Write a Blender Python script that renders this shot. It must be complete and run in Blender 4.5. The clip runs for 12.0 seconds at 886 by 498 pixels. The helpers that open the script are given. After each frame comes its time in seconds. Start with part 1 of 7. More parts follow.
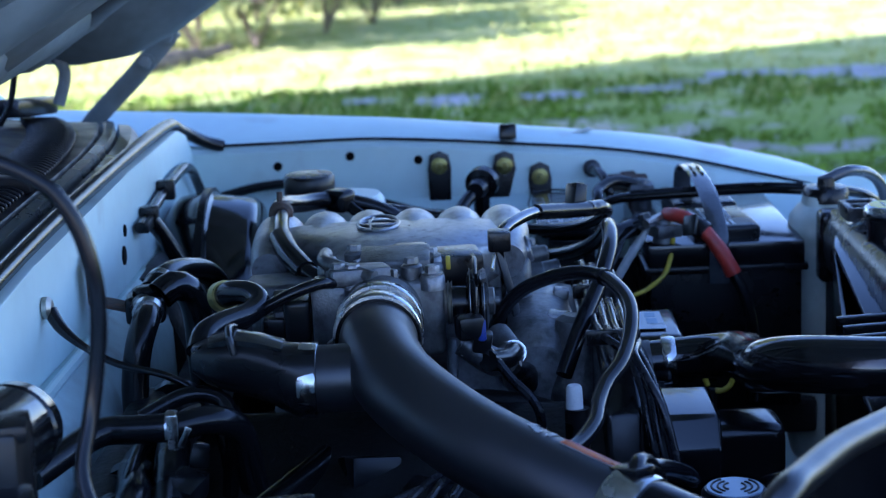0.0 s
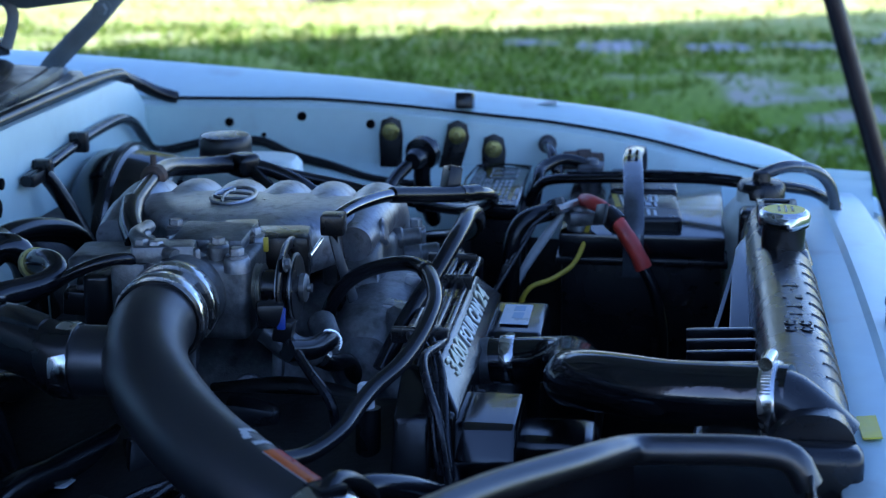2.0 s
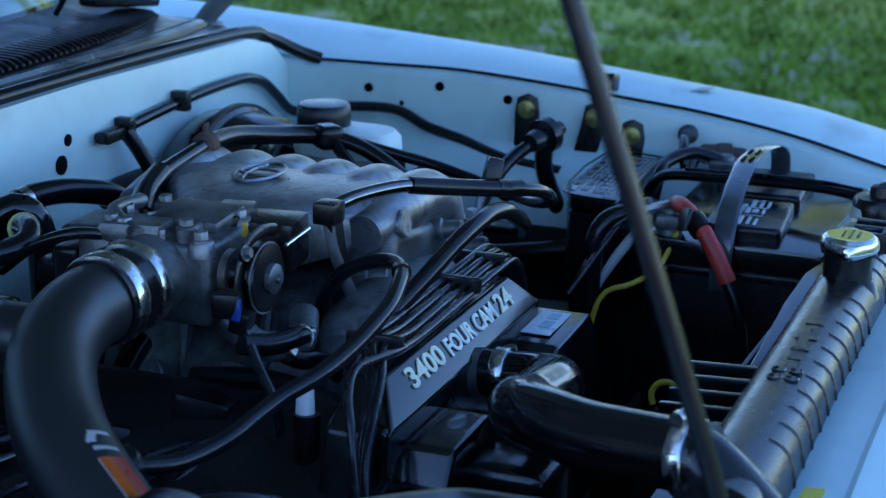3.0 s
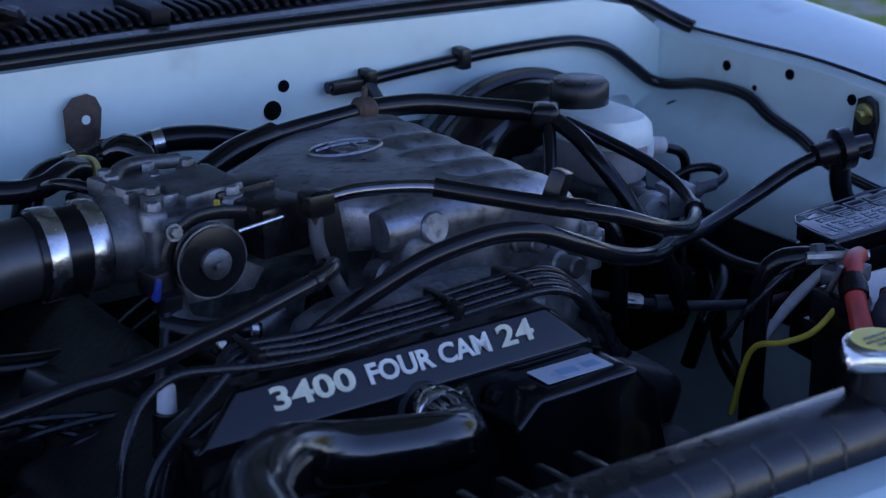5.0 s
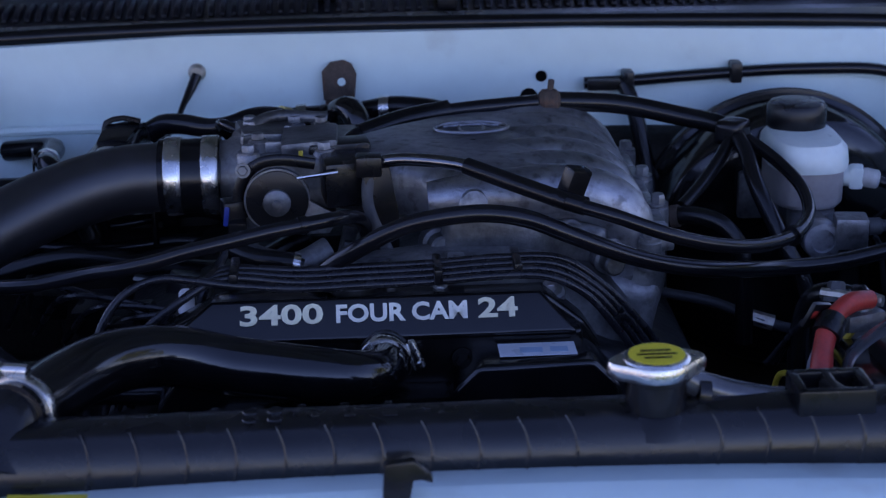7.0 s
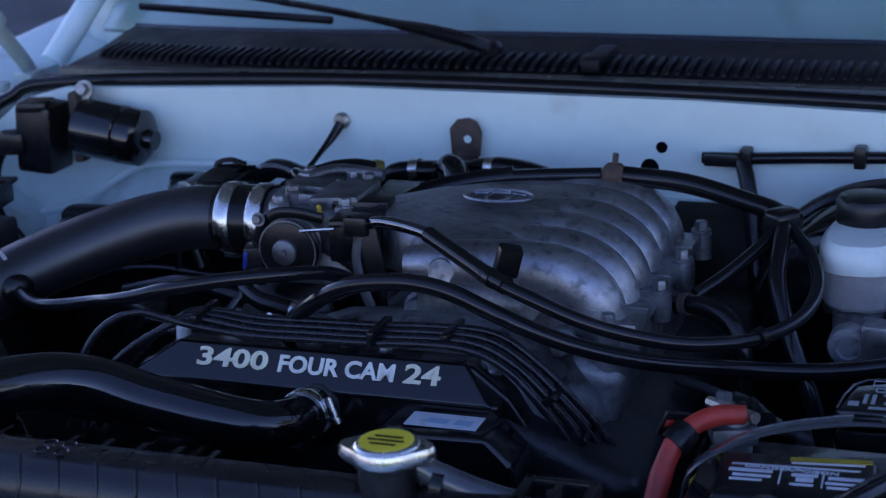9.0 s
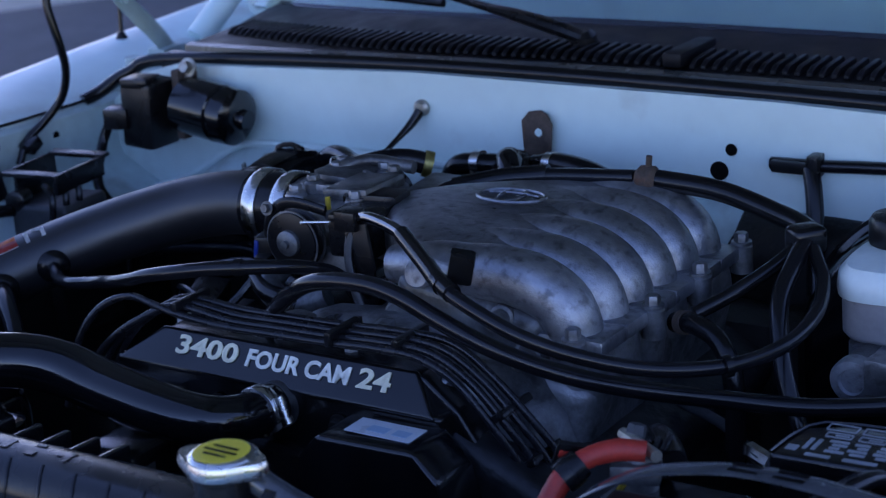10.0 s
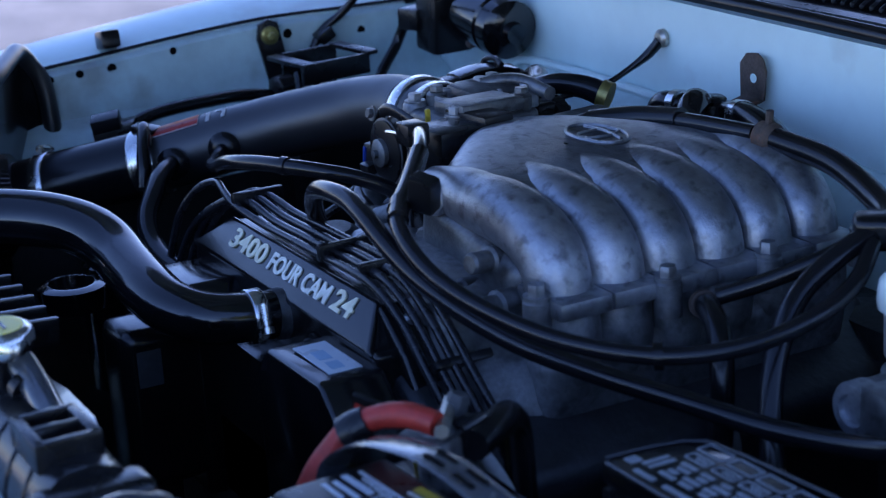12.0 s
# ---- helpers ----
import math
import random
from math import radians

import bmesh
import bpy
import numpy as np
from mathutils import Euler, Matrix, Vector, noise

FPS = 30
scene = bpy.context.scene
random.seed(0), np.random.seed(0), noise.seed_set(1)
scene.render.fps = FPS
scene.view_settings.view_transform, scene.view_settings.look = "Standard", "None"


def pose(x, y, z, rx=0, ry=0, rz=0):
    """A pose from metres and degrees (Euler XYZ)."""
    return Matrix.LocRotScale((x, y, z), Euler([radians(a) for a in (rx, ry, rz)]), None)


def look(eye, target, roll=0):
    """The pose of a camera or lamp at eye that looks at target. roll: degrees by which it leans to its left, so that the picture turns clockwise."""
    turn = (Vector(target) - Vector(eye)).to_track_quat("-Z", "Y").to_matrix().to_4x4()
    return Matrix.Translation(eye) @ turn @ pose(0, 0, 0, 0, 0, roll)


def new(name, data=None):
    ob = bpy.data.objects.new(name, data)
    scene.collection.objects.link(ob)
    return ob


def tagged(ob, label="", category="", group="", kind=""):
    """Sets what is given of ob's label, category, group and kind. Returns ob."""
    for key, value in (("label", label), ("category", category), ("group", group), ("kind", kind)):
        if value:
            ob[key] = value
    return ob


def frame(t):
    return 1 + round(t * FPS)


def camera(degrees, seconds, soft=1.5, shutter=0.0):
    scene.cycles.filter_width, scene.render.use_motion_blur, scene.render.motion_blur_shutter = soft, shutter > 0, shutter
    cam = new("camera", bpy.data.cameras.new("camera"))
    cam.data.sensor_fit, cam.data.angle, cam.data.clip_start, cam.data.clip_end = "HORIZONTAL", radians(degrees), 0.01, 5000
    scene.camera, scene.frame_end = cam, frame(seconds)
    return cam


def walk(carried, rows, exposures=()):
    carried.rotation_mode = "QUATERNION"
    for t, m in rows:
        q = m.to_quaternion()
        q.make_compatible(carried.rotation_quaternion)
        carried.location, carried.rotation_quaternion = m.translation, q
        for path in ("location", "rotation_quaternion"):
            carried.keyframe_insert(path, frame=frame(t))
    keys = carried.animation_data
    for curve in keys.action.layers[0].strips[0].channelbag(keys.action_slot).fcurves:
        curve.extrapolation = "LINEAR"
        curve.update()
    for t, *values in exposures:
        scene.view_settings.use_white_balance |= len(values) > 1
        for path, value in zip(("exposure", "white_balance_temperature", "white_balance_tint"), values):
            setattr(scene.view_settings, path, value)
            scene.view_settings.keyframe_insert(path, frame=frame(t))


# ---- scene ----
cam = camera(28.0, 12.0, soft=1.2)
cam.data.dof.use_dof, cam.data.dof.focus_distance, cam.data.dof.aperture_fstop = True, 1.45, 10.0
EXPOSURES = [(0, 1.85, 4950, 26), (1.5, 1.80, 4950, 25), (2.5, 1.76, 4900, 19), (3.2, 1.62, 4850, 14), (5, 1.36, 5450, 37), (6.5, 1.26, 5700, 46), (9.5, 1.30, 5450, 38), (11, 1.42, 5300, 36), (12, 1.48, 5100, 32)]
PATH = [
    (0, (-1.518, 0.485, 1.437), (0.431, 0.51, 0.987), -2.5),
    (0.5, (-1.514, 0.499, 1.433), (0.433, 0.507, 0.976), -2.7),
    (1, (-1.503, 0.454, 1.43), (0.441, 0.481, 0.963), -2.6),
    (1.5, (-1.509, 0.328, 1.446), (0.422, 0.448, 0.941), -2.1),
    (2, (-1.424, 0.17, 1.456), (0.491, 0.427, 0.941), -0.3),
    (2.5, (-1.336, 0.032, 1.469), (0.525, 0.517, 0.919), 0.2),
    (3, (-1.233, -0.128, 1.473), (0.551, 0.57, 0.896), 0.8),
    (3.2, (-1.193, -0.198, 1.48), (0.531, 0.609, 0.87), 0.9),
    (4.8, (-0.705, -0.563, 1.497), (0.468, 0.91, 0.824), -1.0),
    (5, (-0.632, -0.615, 1.503), (0.45, 0.924, 0.824), -0.1),
    (5.5, (-0.458, -0.693, 1.51), (0.367, 0.992, 0.819), -1.0),
    (6, (-0.286, -0.774, 1.512), (0.263, 1.028, 0.839), -0.6),
    (6.5, (-0.124, -0.886, 1.52), (0.137, 0.982, 0.855), -2.2),
    (6.7, (-0.077, -0.929, 1.511), (0.12, 0.95, 0.854), -1.5),
    (8.3, (0.404, -1.072, 1.536), (0.002, 0.78, 0.898), -2.9),
    (8.5, (0.471, -1.033, 1.538), (0.025, 0.812, 0.91), -1.7),
    (9, (0.609, -0.914, 1.542), (-0.073, 0.865, 0.933), -3.0),
    (9.5, (0.771, -0.83, 1.541), (-0.122, 0.85, 0.924), -4.0),
    (10, (0.894, -0.693, 1.526), (-0.189, 0.872, 0.912), -4.2),
    (10.5, (0.931, -0.545, 1.512), (-0.297, 0.909, 0.899), -4.4),
    (11, (0.992, -0.404, 1.482), (-0.446, 0.854, 0.891), -5.1),
    (11.5, (1.097, -0.283, 1.46), (-0.469, 0.791, 0.832), -3.1),
    (12, (1.203, -0.166, 1.429), (-0.474, 0.734, 0.816), -3.1),
]
walk(cam, [(t, look(eye, target, roll)) for t, eye, target, roll in PATH], EXPOSURES)

# ---- world, sun, exposure ----
world = bpy.data.worlds.new("sky")
scene.world = world
world.use_nodes = True
wn = world.node_tree
sky = wn.nodes.new("ShaderNodeTexSky")
sky.sky_type, sky.sun_disc = "NISHITA", False
SUN_EL, SUN_FROM = radians(27), Vector((-0.42, 0.9, 0)).normalized()
sky.dust_density, sky.ozone_density = 0.4, 1.5
sky.sun_elevation = SUN_EL
sky.sun_rotation = math.atan2(SUN_FROM.x, SUN_FROM.y)
wn.links.new(sky.outputs[0], wn.nodes["Background"].inputs[0])
wn.nodes["Background"].inputs[1].default_value = 0.112
sun_data = bpy.data.lights.new("sun", "SUN")
sun_data.energy, sun_data.angle, sun_data.color = 5.0, radians(0.6), (1.0, 0.93, 0.82)
sun = new("sun", sun_data)
sun.matrix_world = look((SUN_FROM * math.cos(SUN_EL) + Vector((0, 0, math.sin(SUN_EL)))) * 30, (0, 0, 0))


# ---- materials ----
def mat(name, color, rough=0.5, metal=0.0, vary=0.25, scale=30.0, bump=0.0, bscale=200.0, dirt=None, dirt_amount=0.0,
        dirt_scale=12.0, coat=0.0, spec=0.5, trans=0.0, rvary=0.12):
    """Colour with two scales of variation, roughness wear, fine relief and optional grime patches."""
    m = bpy.data.materials.new(name)
    m.use_nodes = True
    nt = m.node_tree
    b = nt.nodes["Principled BSDF"]
    co = nt.nodes.new("ShaderNodeTexCoord")

    def noise_node(s, d=5.0):
        n = nt.nodes.new("ShaderNodeTexNoise")
        n.inputs["Scale"].default_value, n.inputs["Detail"].default_value = s, d
        nt.links.new(co.outputs["Object"], n.inputs["Vector"])
        return n

    def mixed(a, c, fac, mode="MIX"):
        x = nt.nodes.new("ShaderNodeMix")
        x.data_type, x.blend_type = "RGBA", mode
        for socket, value in ((x.inputs[6], a), (x.inputs[7], c), (x.inputs[0], fac)):
            if hasattr(value, "links"):
                nt.links.new(value, socket)
            else:
                socket.default_value = value
        return x.outputs[2]

    def ramp(src, lo, hi, a=0.0, c=1.0):
        r = nt.nodes.new("ShaderNodeMapRange")
        for i, v in ((1, lo), (2, hi), (3, a), (4, c)):
            r.inputs[i].default_value = v
        nt.links.new(src, r.inputs[0])
        return r.outputs[0]

    n1, n2 = noise_node(scale), noise_node(scale * 7.3)
    dark = tuple(c * (1 - vary) for c in color) + (1,)
    light = tuple(min(1, c * (1 + vary * 0.6)) for c in color) + (1,)
    col = mixed(dark, light, ramp(n1.outputs[0], 0.32, 0.68))
    fine = ramp(n2.outputs[0], 0.3, 0.7, 1 - vary * 0.5, 1 + vary * 0.2)
    col = mixed(col, fine, 1.0, "MULTIPLY")
    if dirt:
        n3 = noise_node(dirt_scale, 9.0)
        col = mixed(col, tuple(dirt) + (1,), ramp(n3.outputs[0], 0.62 - 0.3 * dirt_amount, 0.72, 0, min(1, 0.35 + dirt_amount)))
    nt.links.new(col, b.inputs["Base Color"])
    nt.links.new(ramp(n1.outputs[0], 0.3, 0.7, max(0.03, rough - rvary), min(1, rough + rvary)), b.inputs["Roughness"])
    b.inputs["Metallic"].default_value = metal
    b.inputs["Coat Weight"].default_value = coat
    b.inputs["Specular IOR Level"].default_value = spec
    b.inputs["Transmission Weight"].default_value = trans
    if bump:
        nb = noise_node(bscale, 4.0)
        bp = nt.nodes.new("ShaderNodeBump")
        bp.inputs["Strength"].default_value, bp.inputs["Distance"].default_value = bump, 0.002
        nt.links.new(nb.outputs[0], bp.inputs["Height"])
        nt.links.new(bp.outputs[0], b.inputs["Normal"])
    return m


def glass(name, color, rough=0.02):
    m = bpy.data.materials.new(name)
    m.use_nodes = True
    b = m.node_tree.nodes["Principled BSDF"]
    b.inputs["Base Color"].default_value = (*color, 1)
    b.inputs["Roughness"].default_value = rough
    b.inputs["Transmission Weight"].default_value = 1.0
    b.inputs["IOR"].default_value = 1.45
    return m


M_WHITE = mat("white_paint", (0.64, 0.785, 0.765), 0.42, vary=0.07, scale=6, bump=0.03, bscale=60, dirt=(0.36, 0.36, 0.32), dirt_amount=0.12, dirt_scale=9, coat=0.05)
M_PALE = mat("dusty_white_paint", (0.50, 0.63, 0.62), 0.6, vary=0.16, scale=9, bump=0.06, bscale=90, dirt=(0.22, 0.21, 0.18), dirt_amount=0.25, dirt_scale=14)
# Stained white underside paint, darkened further to hold the shade under the hood
M_UNDERHOOD = mat("stained_shaded_underhood_paint", (0.19, 0.22, 0.23), 0.55, vary=0.3, scale=7, bump=0.06, bscale=70, dirt=(0.12, 0.12, 0.11), dirt_amount=0.35, dirt_scale=9)
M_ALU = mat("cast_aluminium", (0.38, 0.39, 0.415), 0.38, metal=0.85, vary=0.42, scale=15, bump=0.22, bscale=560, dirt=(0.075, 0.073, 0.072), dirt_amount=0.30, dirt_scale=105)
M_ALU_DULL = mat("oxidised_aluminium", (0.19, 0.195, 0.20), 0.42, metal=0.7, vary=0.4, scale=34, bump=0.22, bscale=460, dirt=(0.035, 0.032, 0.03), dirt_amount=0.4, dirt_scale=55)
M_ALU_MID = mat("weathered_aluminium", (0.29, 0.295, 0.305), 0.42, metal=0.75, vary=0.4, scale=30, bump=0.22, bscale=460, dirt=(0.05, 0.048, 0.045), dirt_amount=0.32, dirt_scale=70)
M_STEEL = mat("clamp_steel", (0.72, 0.71, 0.68), 0.24, metal=1.0, vary=0.12, scale=60, bump=0.05, bscale=500)
M_CHROME = mat("chrome", (0.75, 0.75, 0.76), 0.08, metal=1.0, vary=0.05, scale=30, rvary=0.04)
M_ZINC = mat("zinc_plate", (0.5, 0.48, 0.42), 0.4, metal=0.9, vary=0.25, scale=90, dirt=(0.2, 0.11, 0.05), dirt_amount=0.2, dirt_scale=60)
M_GOLD = mat("yellow_zinc_bolt", (0.42, 0.36, 0.12), 0.38, metal=0.85, vary=0.3, scale=120)
M_RUST = mat("rusty_bracket", (0.10, 0.075, 0.06), 0.75, metal=0.3, vary=0.45, scale=70, bump=0.3, bscale=400, dirt=(0.2, 0.08, 0.035), dirt_amount=0.3, dirt_scale=60)
M_TUBE = mat("crinkle_black_tube", (0.012, 0.012, 0.014), 0.38, vary=0.15, scale=60, bump=0.06, bscale=1400, spec=0.9, rvary=0.04)
M_RUBBER = mat("black_rubber", (0.006, 0.006, 0.007), 0.22, vary=0.25, scale=30, bump=0.05, bscale=600, dirt=(0.02, 0.019, 0.018), dirt_amount=0.03, dirt_scale=30, spec=0.4, rvary=0.04)
M_HOSE = mat("grey_black_hose", (0.008, 0.008, 0.010), 0.19, vary=0.25, scale=30, bump=0.03, bscale=500, spec=0.42, rvary=0.04)
M_OVERFLOW = mat("grey_gloss_hose", (0.06, 0.065, 0.075), 0.18, vary=0.25, scale=40, bump=0.03, bscale=300, spec=0.7, coat=0.3)
M_TRIM = mat("satin_rubber_trim", (0.009, 0.009, 0.010), 0.33, vary=0.2, scale=30, bump=0.03, bscale=300, spec=0.95, rvary=0.05)
M_SILICONE = mat("gloss_black_hose", (0.005, 0.005, 0.006), 0.13, vary=0.3, scale=40, bump=0.05, bscale=260, spec=0.65, rvary=0.07, coat=0.15)
M_PIPE = mat("polished_steel_pipe", (0.24, 0.24, 0.25), 0.16, metal=1.0, vary=0.2, scale=60, spec=0.7, rvary=0.05)
M_PLASTIC = mat("black_plastic", (0.007, 0.007, 0.008), 0.28, vary=0.3, scale=25, bump=0.06, bscale=800, dirt=(0.02, 0.019, 0.017), dirt_amount=0.05, dirt_scale=24, spec=0.42, rvary=0.05)
M_GLOSS = mat("gloss_black_plastic", (0.006, 0.006, 0.007), 0.18, vary=0.3, scale=25, bump=0.02, bscale=300, spec=0.55, rvary=0.05, coat=0.3)
M_FACE = mat("smooth_cover_plastic", (0.007, 0.0065, 0.0065), 0.2, vary=0.3, scale=25, bump=0.03, bscale=800, spec=0.6, rvary=0.05, coat=0.1)
M_COVER = mat("timing_cover_plastic", (0.008, 0.0075, 0.0075), 0.2, vary=0.3, scale=25, bump=0.05, bscale=800, dirt=(0.02, 0.018, 0.016), dirt_amount=0.05, dirt_scale=22, spec=0.45, rvary=0.06, coat=0.1)
M_TANK = mat("radiator_tank_plastic", (0.008, 0.008, 0.009), 0.27, vary=0.35, scale=30, bump=0.06, bscale=400, spec=0.5, rvary=0.06, coat=0.06)
M_GREASE = mat("greasy_dark_iron", (0.012, 0.0115, 0.011), 0.5, metal=0.1, vary=0.5, scale=25, bump=0.6, bscale=160, dirt=(0.03, 0.025, 0.02), dirt_amount=0.25, spec=0.35)
M_VALVE = mat("grimy_valve_cover", (0.035, 0.036, 0.040), 0.42, metal=0.4, vary=0.4, scale=22, bump=0.4, bscale=150, dirt=(0.012, 0.011, 0.010), dirt_amount=0.35, dirt_scale=16)
M_COWL = mat("weathered_cowl_plastic", (0.008, 0.008, 0.010), 0.4, vary=0.3, scale=25, bump=0.08, bscale=400, spec=0.22)
# Cowl channel grey, kept near black to hold the recess's shade
M_SHADED_COWL = mat("shaded_cowl_channel_paint", (0.035, 0.038, 0.046), 0.34, vary=0.2, scale=12, coat=0.1)
M_RESERVOIR = mat("milky_reservoir_plastic", (0.74, 0.82, 0.78), 0.35, vary=0.08, scale=20, bump=0.03, bscale=200)
M_FLUID = mat("stained_reservoir_plastic", (0.36, 0.34, 0.34), 0.35, vary=0.15, scale=30)
M_BOTTLE = mat("washer_bottle_plastic", (0.50, 0.55, 0.49), 0.4, vary=0.12, scale=18, bump=0.04, bscale=120, dirt=(0.3, 0.29, 0.22), dirt_amount=0.2)
M_RED = mat("red_rubber_boot", (0.45, 0.04, 0.025), 0.45, vary=0.25, scale=60, bump=0.12, bscale=300)
M_YELLOW = mat("yellow_sticker", (0.72, 0.60, 0.03), 0.4, vary=0.08, scale=40)
M_YWIRE = mat("yellow_wire", (0.55, 0.42, 0.03), 0.45, vary=0.2, scale=60)
M_BLUE = mat("blue_clip", (0.02, 0.04, 0.25), 0.4, vary=0.2, scale=60)
M_PAPER = mat("silvered_label", (0.62, 0.66, 0.70), 0.35, vary=0.06, scale=40)
M_LABELBLUE = mat("printed_label_blue", (0.34, 0.47, 0.62), 0.4, vary=0.1, scale=40)
M_CREAM = mat("cream_lettering", (0.95, 0.86, 0.58), 0.4, vary=0.15, scale=90)
M_LETTER = mat("ivory_lettering", (0.95, 0.90, 0.74), 0.4, vary=0.12, scale=90)
M_LETWHITE = mat("white_lettering", (0.78, 0.78, 0.76), 0.5, vary=0.08, scale=90)
M_REDTRIM = mat("red_decal", (0.55, 0.05, 0.03), 0.35, vary=0.1, scale=60)
M_PINK = mat("pale_red_decal", (0.55, 0.14, 0.12), 0.35, vary=0.1, scale=60)
M_ORANGE = mat("orange_decal", (0.75, 0.20, 0.03), 0.35, vary=0.1, scale=60)
M_WIRE = mat("ignition_wire", (0.014, 0.014, 0.017), 0.24, vary=0.25, scale=60, spec=0.45)
M_GREYWHITE = mat("whitish_sleeve", (0.5, 0.51, 0.5), 0.45, vary=0.2, scale=70)
M_GREYBOX = mat("grey_actuator", (0.06, 0.063, 0.068), 0.5, metal=0.3, vary=0.3, scale=40, dirt=(0.06, 0.055, 0.05), dirt_amount=0.3)
M_DIAGRAM = mat("printed_diagram", (0.30, 0.32, 0.34), 0.4, vary=0.15, scale=80)
M_GLASS = glass("windshield_glass", (0.80, 0.92, 0.88))
M_HOLE = mat("dark_opening", (0.003, 0.003, 0.003), 0.9, vary=0.2, scale=60, spec=0.1)
M_CONE = mat("filter_cap_print", (0.45, 0.55, 0.66), 0.35, vary=0.1, scale=40)
M_LIP = mat("olive_grey_lip", (0.085, 0.09, 0.08), 0.3, metal=0.2, vary=0.2, scale=12)
M_CABIN = mat("dark_cabin", (0.02, 0.02, 0.022), 0.7, vary=0.3, scale=8)


# ---- mesh helpers ----
def obj(name, bm, material, sharp=38):
    """Links a bmesh as one mesh object, smooth but for its sharp edges."""
    bmesh.ops.recalc_face_normals(bm, faces=bm.faces)
    for fc in bm.faces:
        fc.smooth = True
    lim = radians(sharp)
    for e in bm.edges:
        e.smooth = len(e.link_faces) == 2 and e.calc_face_angle(9) < lim
    me = bpy.data.meshes.new(name)
    bm.to_mesh(me)
    bm.free()
    me.materials.append(material)
    return new(name, me)


def part(name, bm, material, parent, label="", sharp=38):
    ob = obj(name, bm, material, sharp)
    ob.parent = parent
    ob.matrix_parent_inverse = parent.matrix_basis.inverted() if parent.parent is None else Matrix.Identity(4)
    return tagged(ob, label)


def thing(name, at, label, category, group="", kind=""):
    e = new(name)
    e.matrix_basis = Matrix.Translation(at)
    e.empty_display_size = 0.02
    return tagged(e, label, category, group, kind)


def solo(name, bm, material, label, category, group="", kind="", sharp=38):
    return tagged(obj(name, bm, material, sharp), label, category, group, kind)


def spline(pts, step=0.006):
    """A smooth curve through the points, as closely spaced places; each place keeps its extra values (radius)."""
    p = [np.array(q, float) for q in pts]
    if len(p) == 2:
        p = [p[0], (p[0] + p[1]) / 2, p[1]]
    p = [2 * p[0] - p[1]] + p + [2 * p[-1] - p[-2]]
    out = []
    for i in range(1, len(p) - 2):
        a, b, c, d = p[i - 1], p[i], p[i + 1], p[i + 2]
        n = max(2, int(np.linalg.norm((c - b)[:3]) / step))
        for k in range(n):
            t = k / n
            out.append(0.5 * (2 * b + (c - a) * t + (2 * a - 5 * b + 4 * c - d) * t * t + (3 * b - a - 3 * c + d) * t ** 3))
    out.append(p[-2])
    return out


def ring_at(bm, c, u, v, ru, rv, seg, power=1.0):
    vs = []
    for k in range(seg):
        a = 2 * math.pi * k / seg
        ca, sa = math.cos(a), math.sin(a)
        x = math.copysign(abs(ca) ** power, ca) * ru
        y = math.copysign(abs(sa) ** power, sa) * rv
        vs.append(bm.verts.new(Vector(c) + u * x + v * y))
    return vs


def bridge(bm, rings, caps=True, closed=True):
    for a, b in zip(rings, rings[1:]):
        n = len(a)
        for k in range(n if closed else n - 1):
            bm.faces.new((a[k], a[(k + 1) % n], b[(k + 1) % n], b[k]))
    if caps:
        bm.faces.new(rings[0][::-1])
        bm.faces.new(rings[-1])


def sweep(bm, pts, r, seg=12, step=0.006, flat=1.0, wobble=0.0, up=None):
    """A round bar or hose along a smooth curve. Points may carry a radius as a fourth value. flat: height over width."""
    cur = spline([tuple(q) if len(q) == 4 else (*q, r) for q in pts], step)
    pos = [Vector(q[:3]) for q in cur]
    tan = [(pos[min(i + 1, len(pos) - 1)] - pos[max(i - 1, 0)]).normalized() for i in range(len(pos))]
    u = tan[0].cross(up or Vector((0, 0, 1)))
    if u.length < 1e-3:
        u = tan[0].cross(Vector((1, 0, 0)))
    rings = []
    for i, (q, t) in enumerate(zip(pos, tan)):
        if up:
            u = t.cross(up)
        u = (u - t * u.dot(t)).normalized()
        rad = cur[i][3] * (1 + wobble * noise.noise(q * 60))
        rings.append(ring_at(bm, q, u, u.cross(t), rad, rad * flat, seg))
    bridge(bm, rings)
    return bm


def hose(pts, r, seg=12, **kw):
    return sweep(bmesh.new(), pts, r, seg, **kw)


def frame_of(axis, near=None):
    t = Vector(axis).normalized()
    u = t.cross(Vector(near or (0, 0, 1)))
    if u.length < 1e-3:
        u = t.cross(Vector((1, 0, 0)))
    u.normalize()
    return t, u, u.cross(t)


def lathe(bm, at, axis, profile, seg=28, near=None):
    """Turns a profile of (distance along the axis, radius) round an axis."""
    t, u, v = frame_of(axis, near)
    rings = [ring_at(bm, Vector(at) + t * d, u, v, r, r, seg) for d, r in profile]
    bridge(bm, rings)
    return bm


def turned(at, axis, profile, seg=28):
    return lathe(bmesh.new(), at, axis, profile, seg)


def box(bm, at, size, turn=(0, 0, 0), bevel=0.003, segs=2, taper=1.0):
    m = Matrix.Translation(at) @ Euler([radians(a) for a in turn]).to_matrix().to_4x4()
    got = bmesh.ops.create_cube(bm, size=1.0)["verts"]
    for v in got:
        k = taper if v.co.z > 0 else 1.0
        v.co = m @ Vector((v.co.x * size[0] * k, v.co.y * size[1] * k, v.co.z * size[2]))
    if bevel:
        es = list({e for v in got for e in v.link_edges})
        bmesh.ops.bevel(bm, geom=es, offset=bevel, segments=segs, profile=0.6, affect="EDGES", clamp_overlap=True)
    return bm


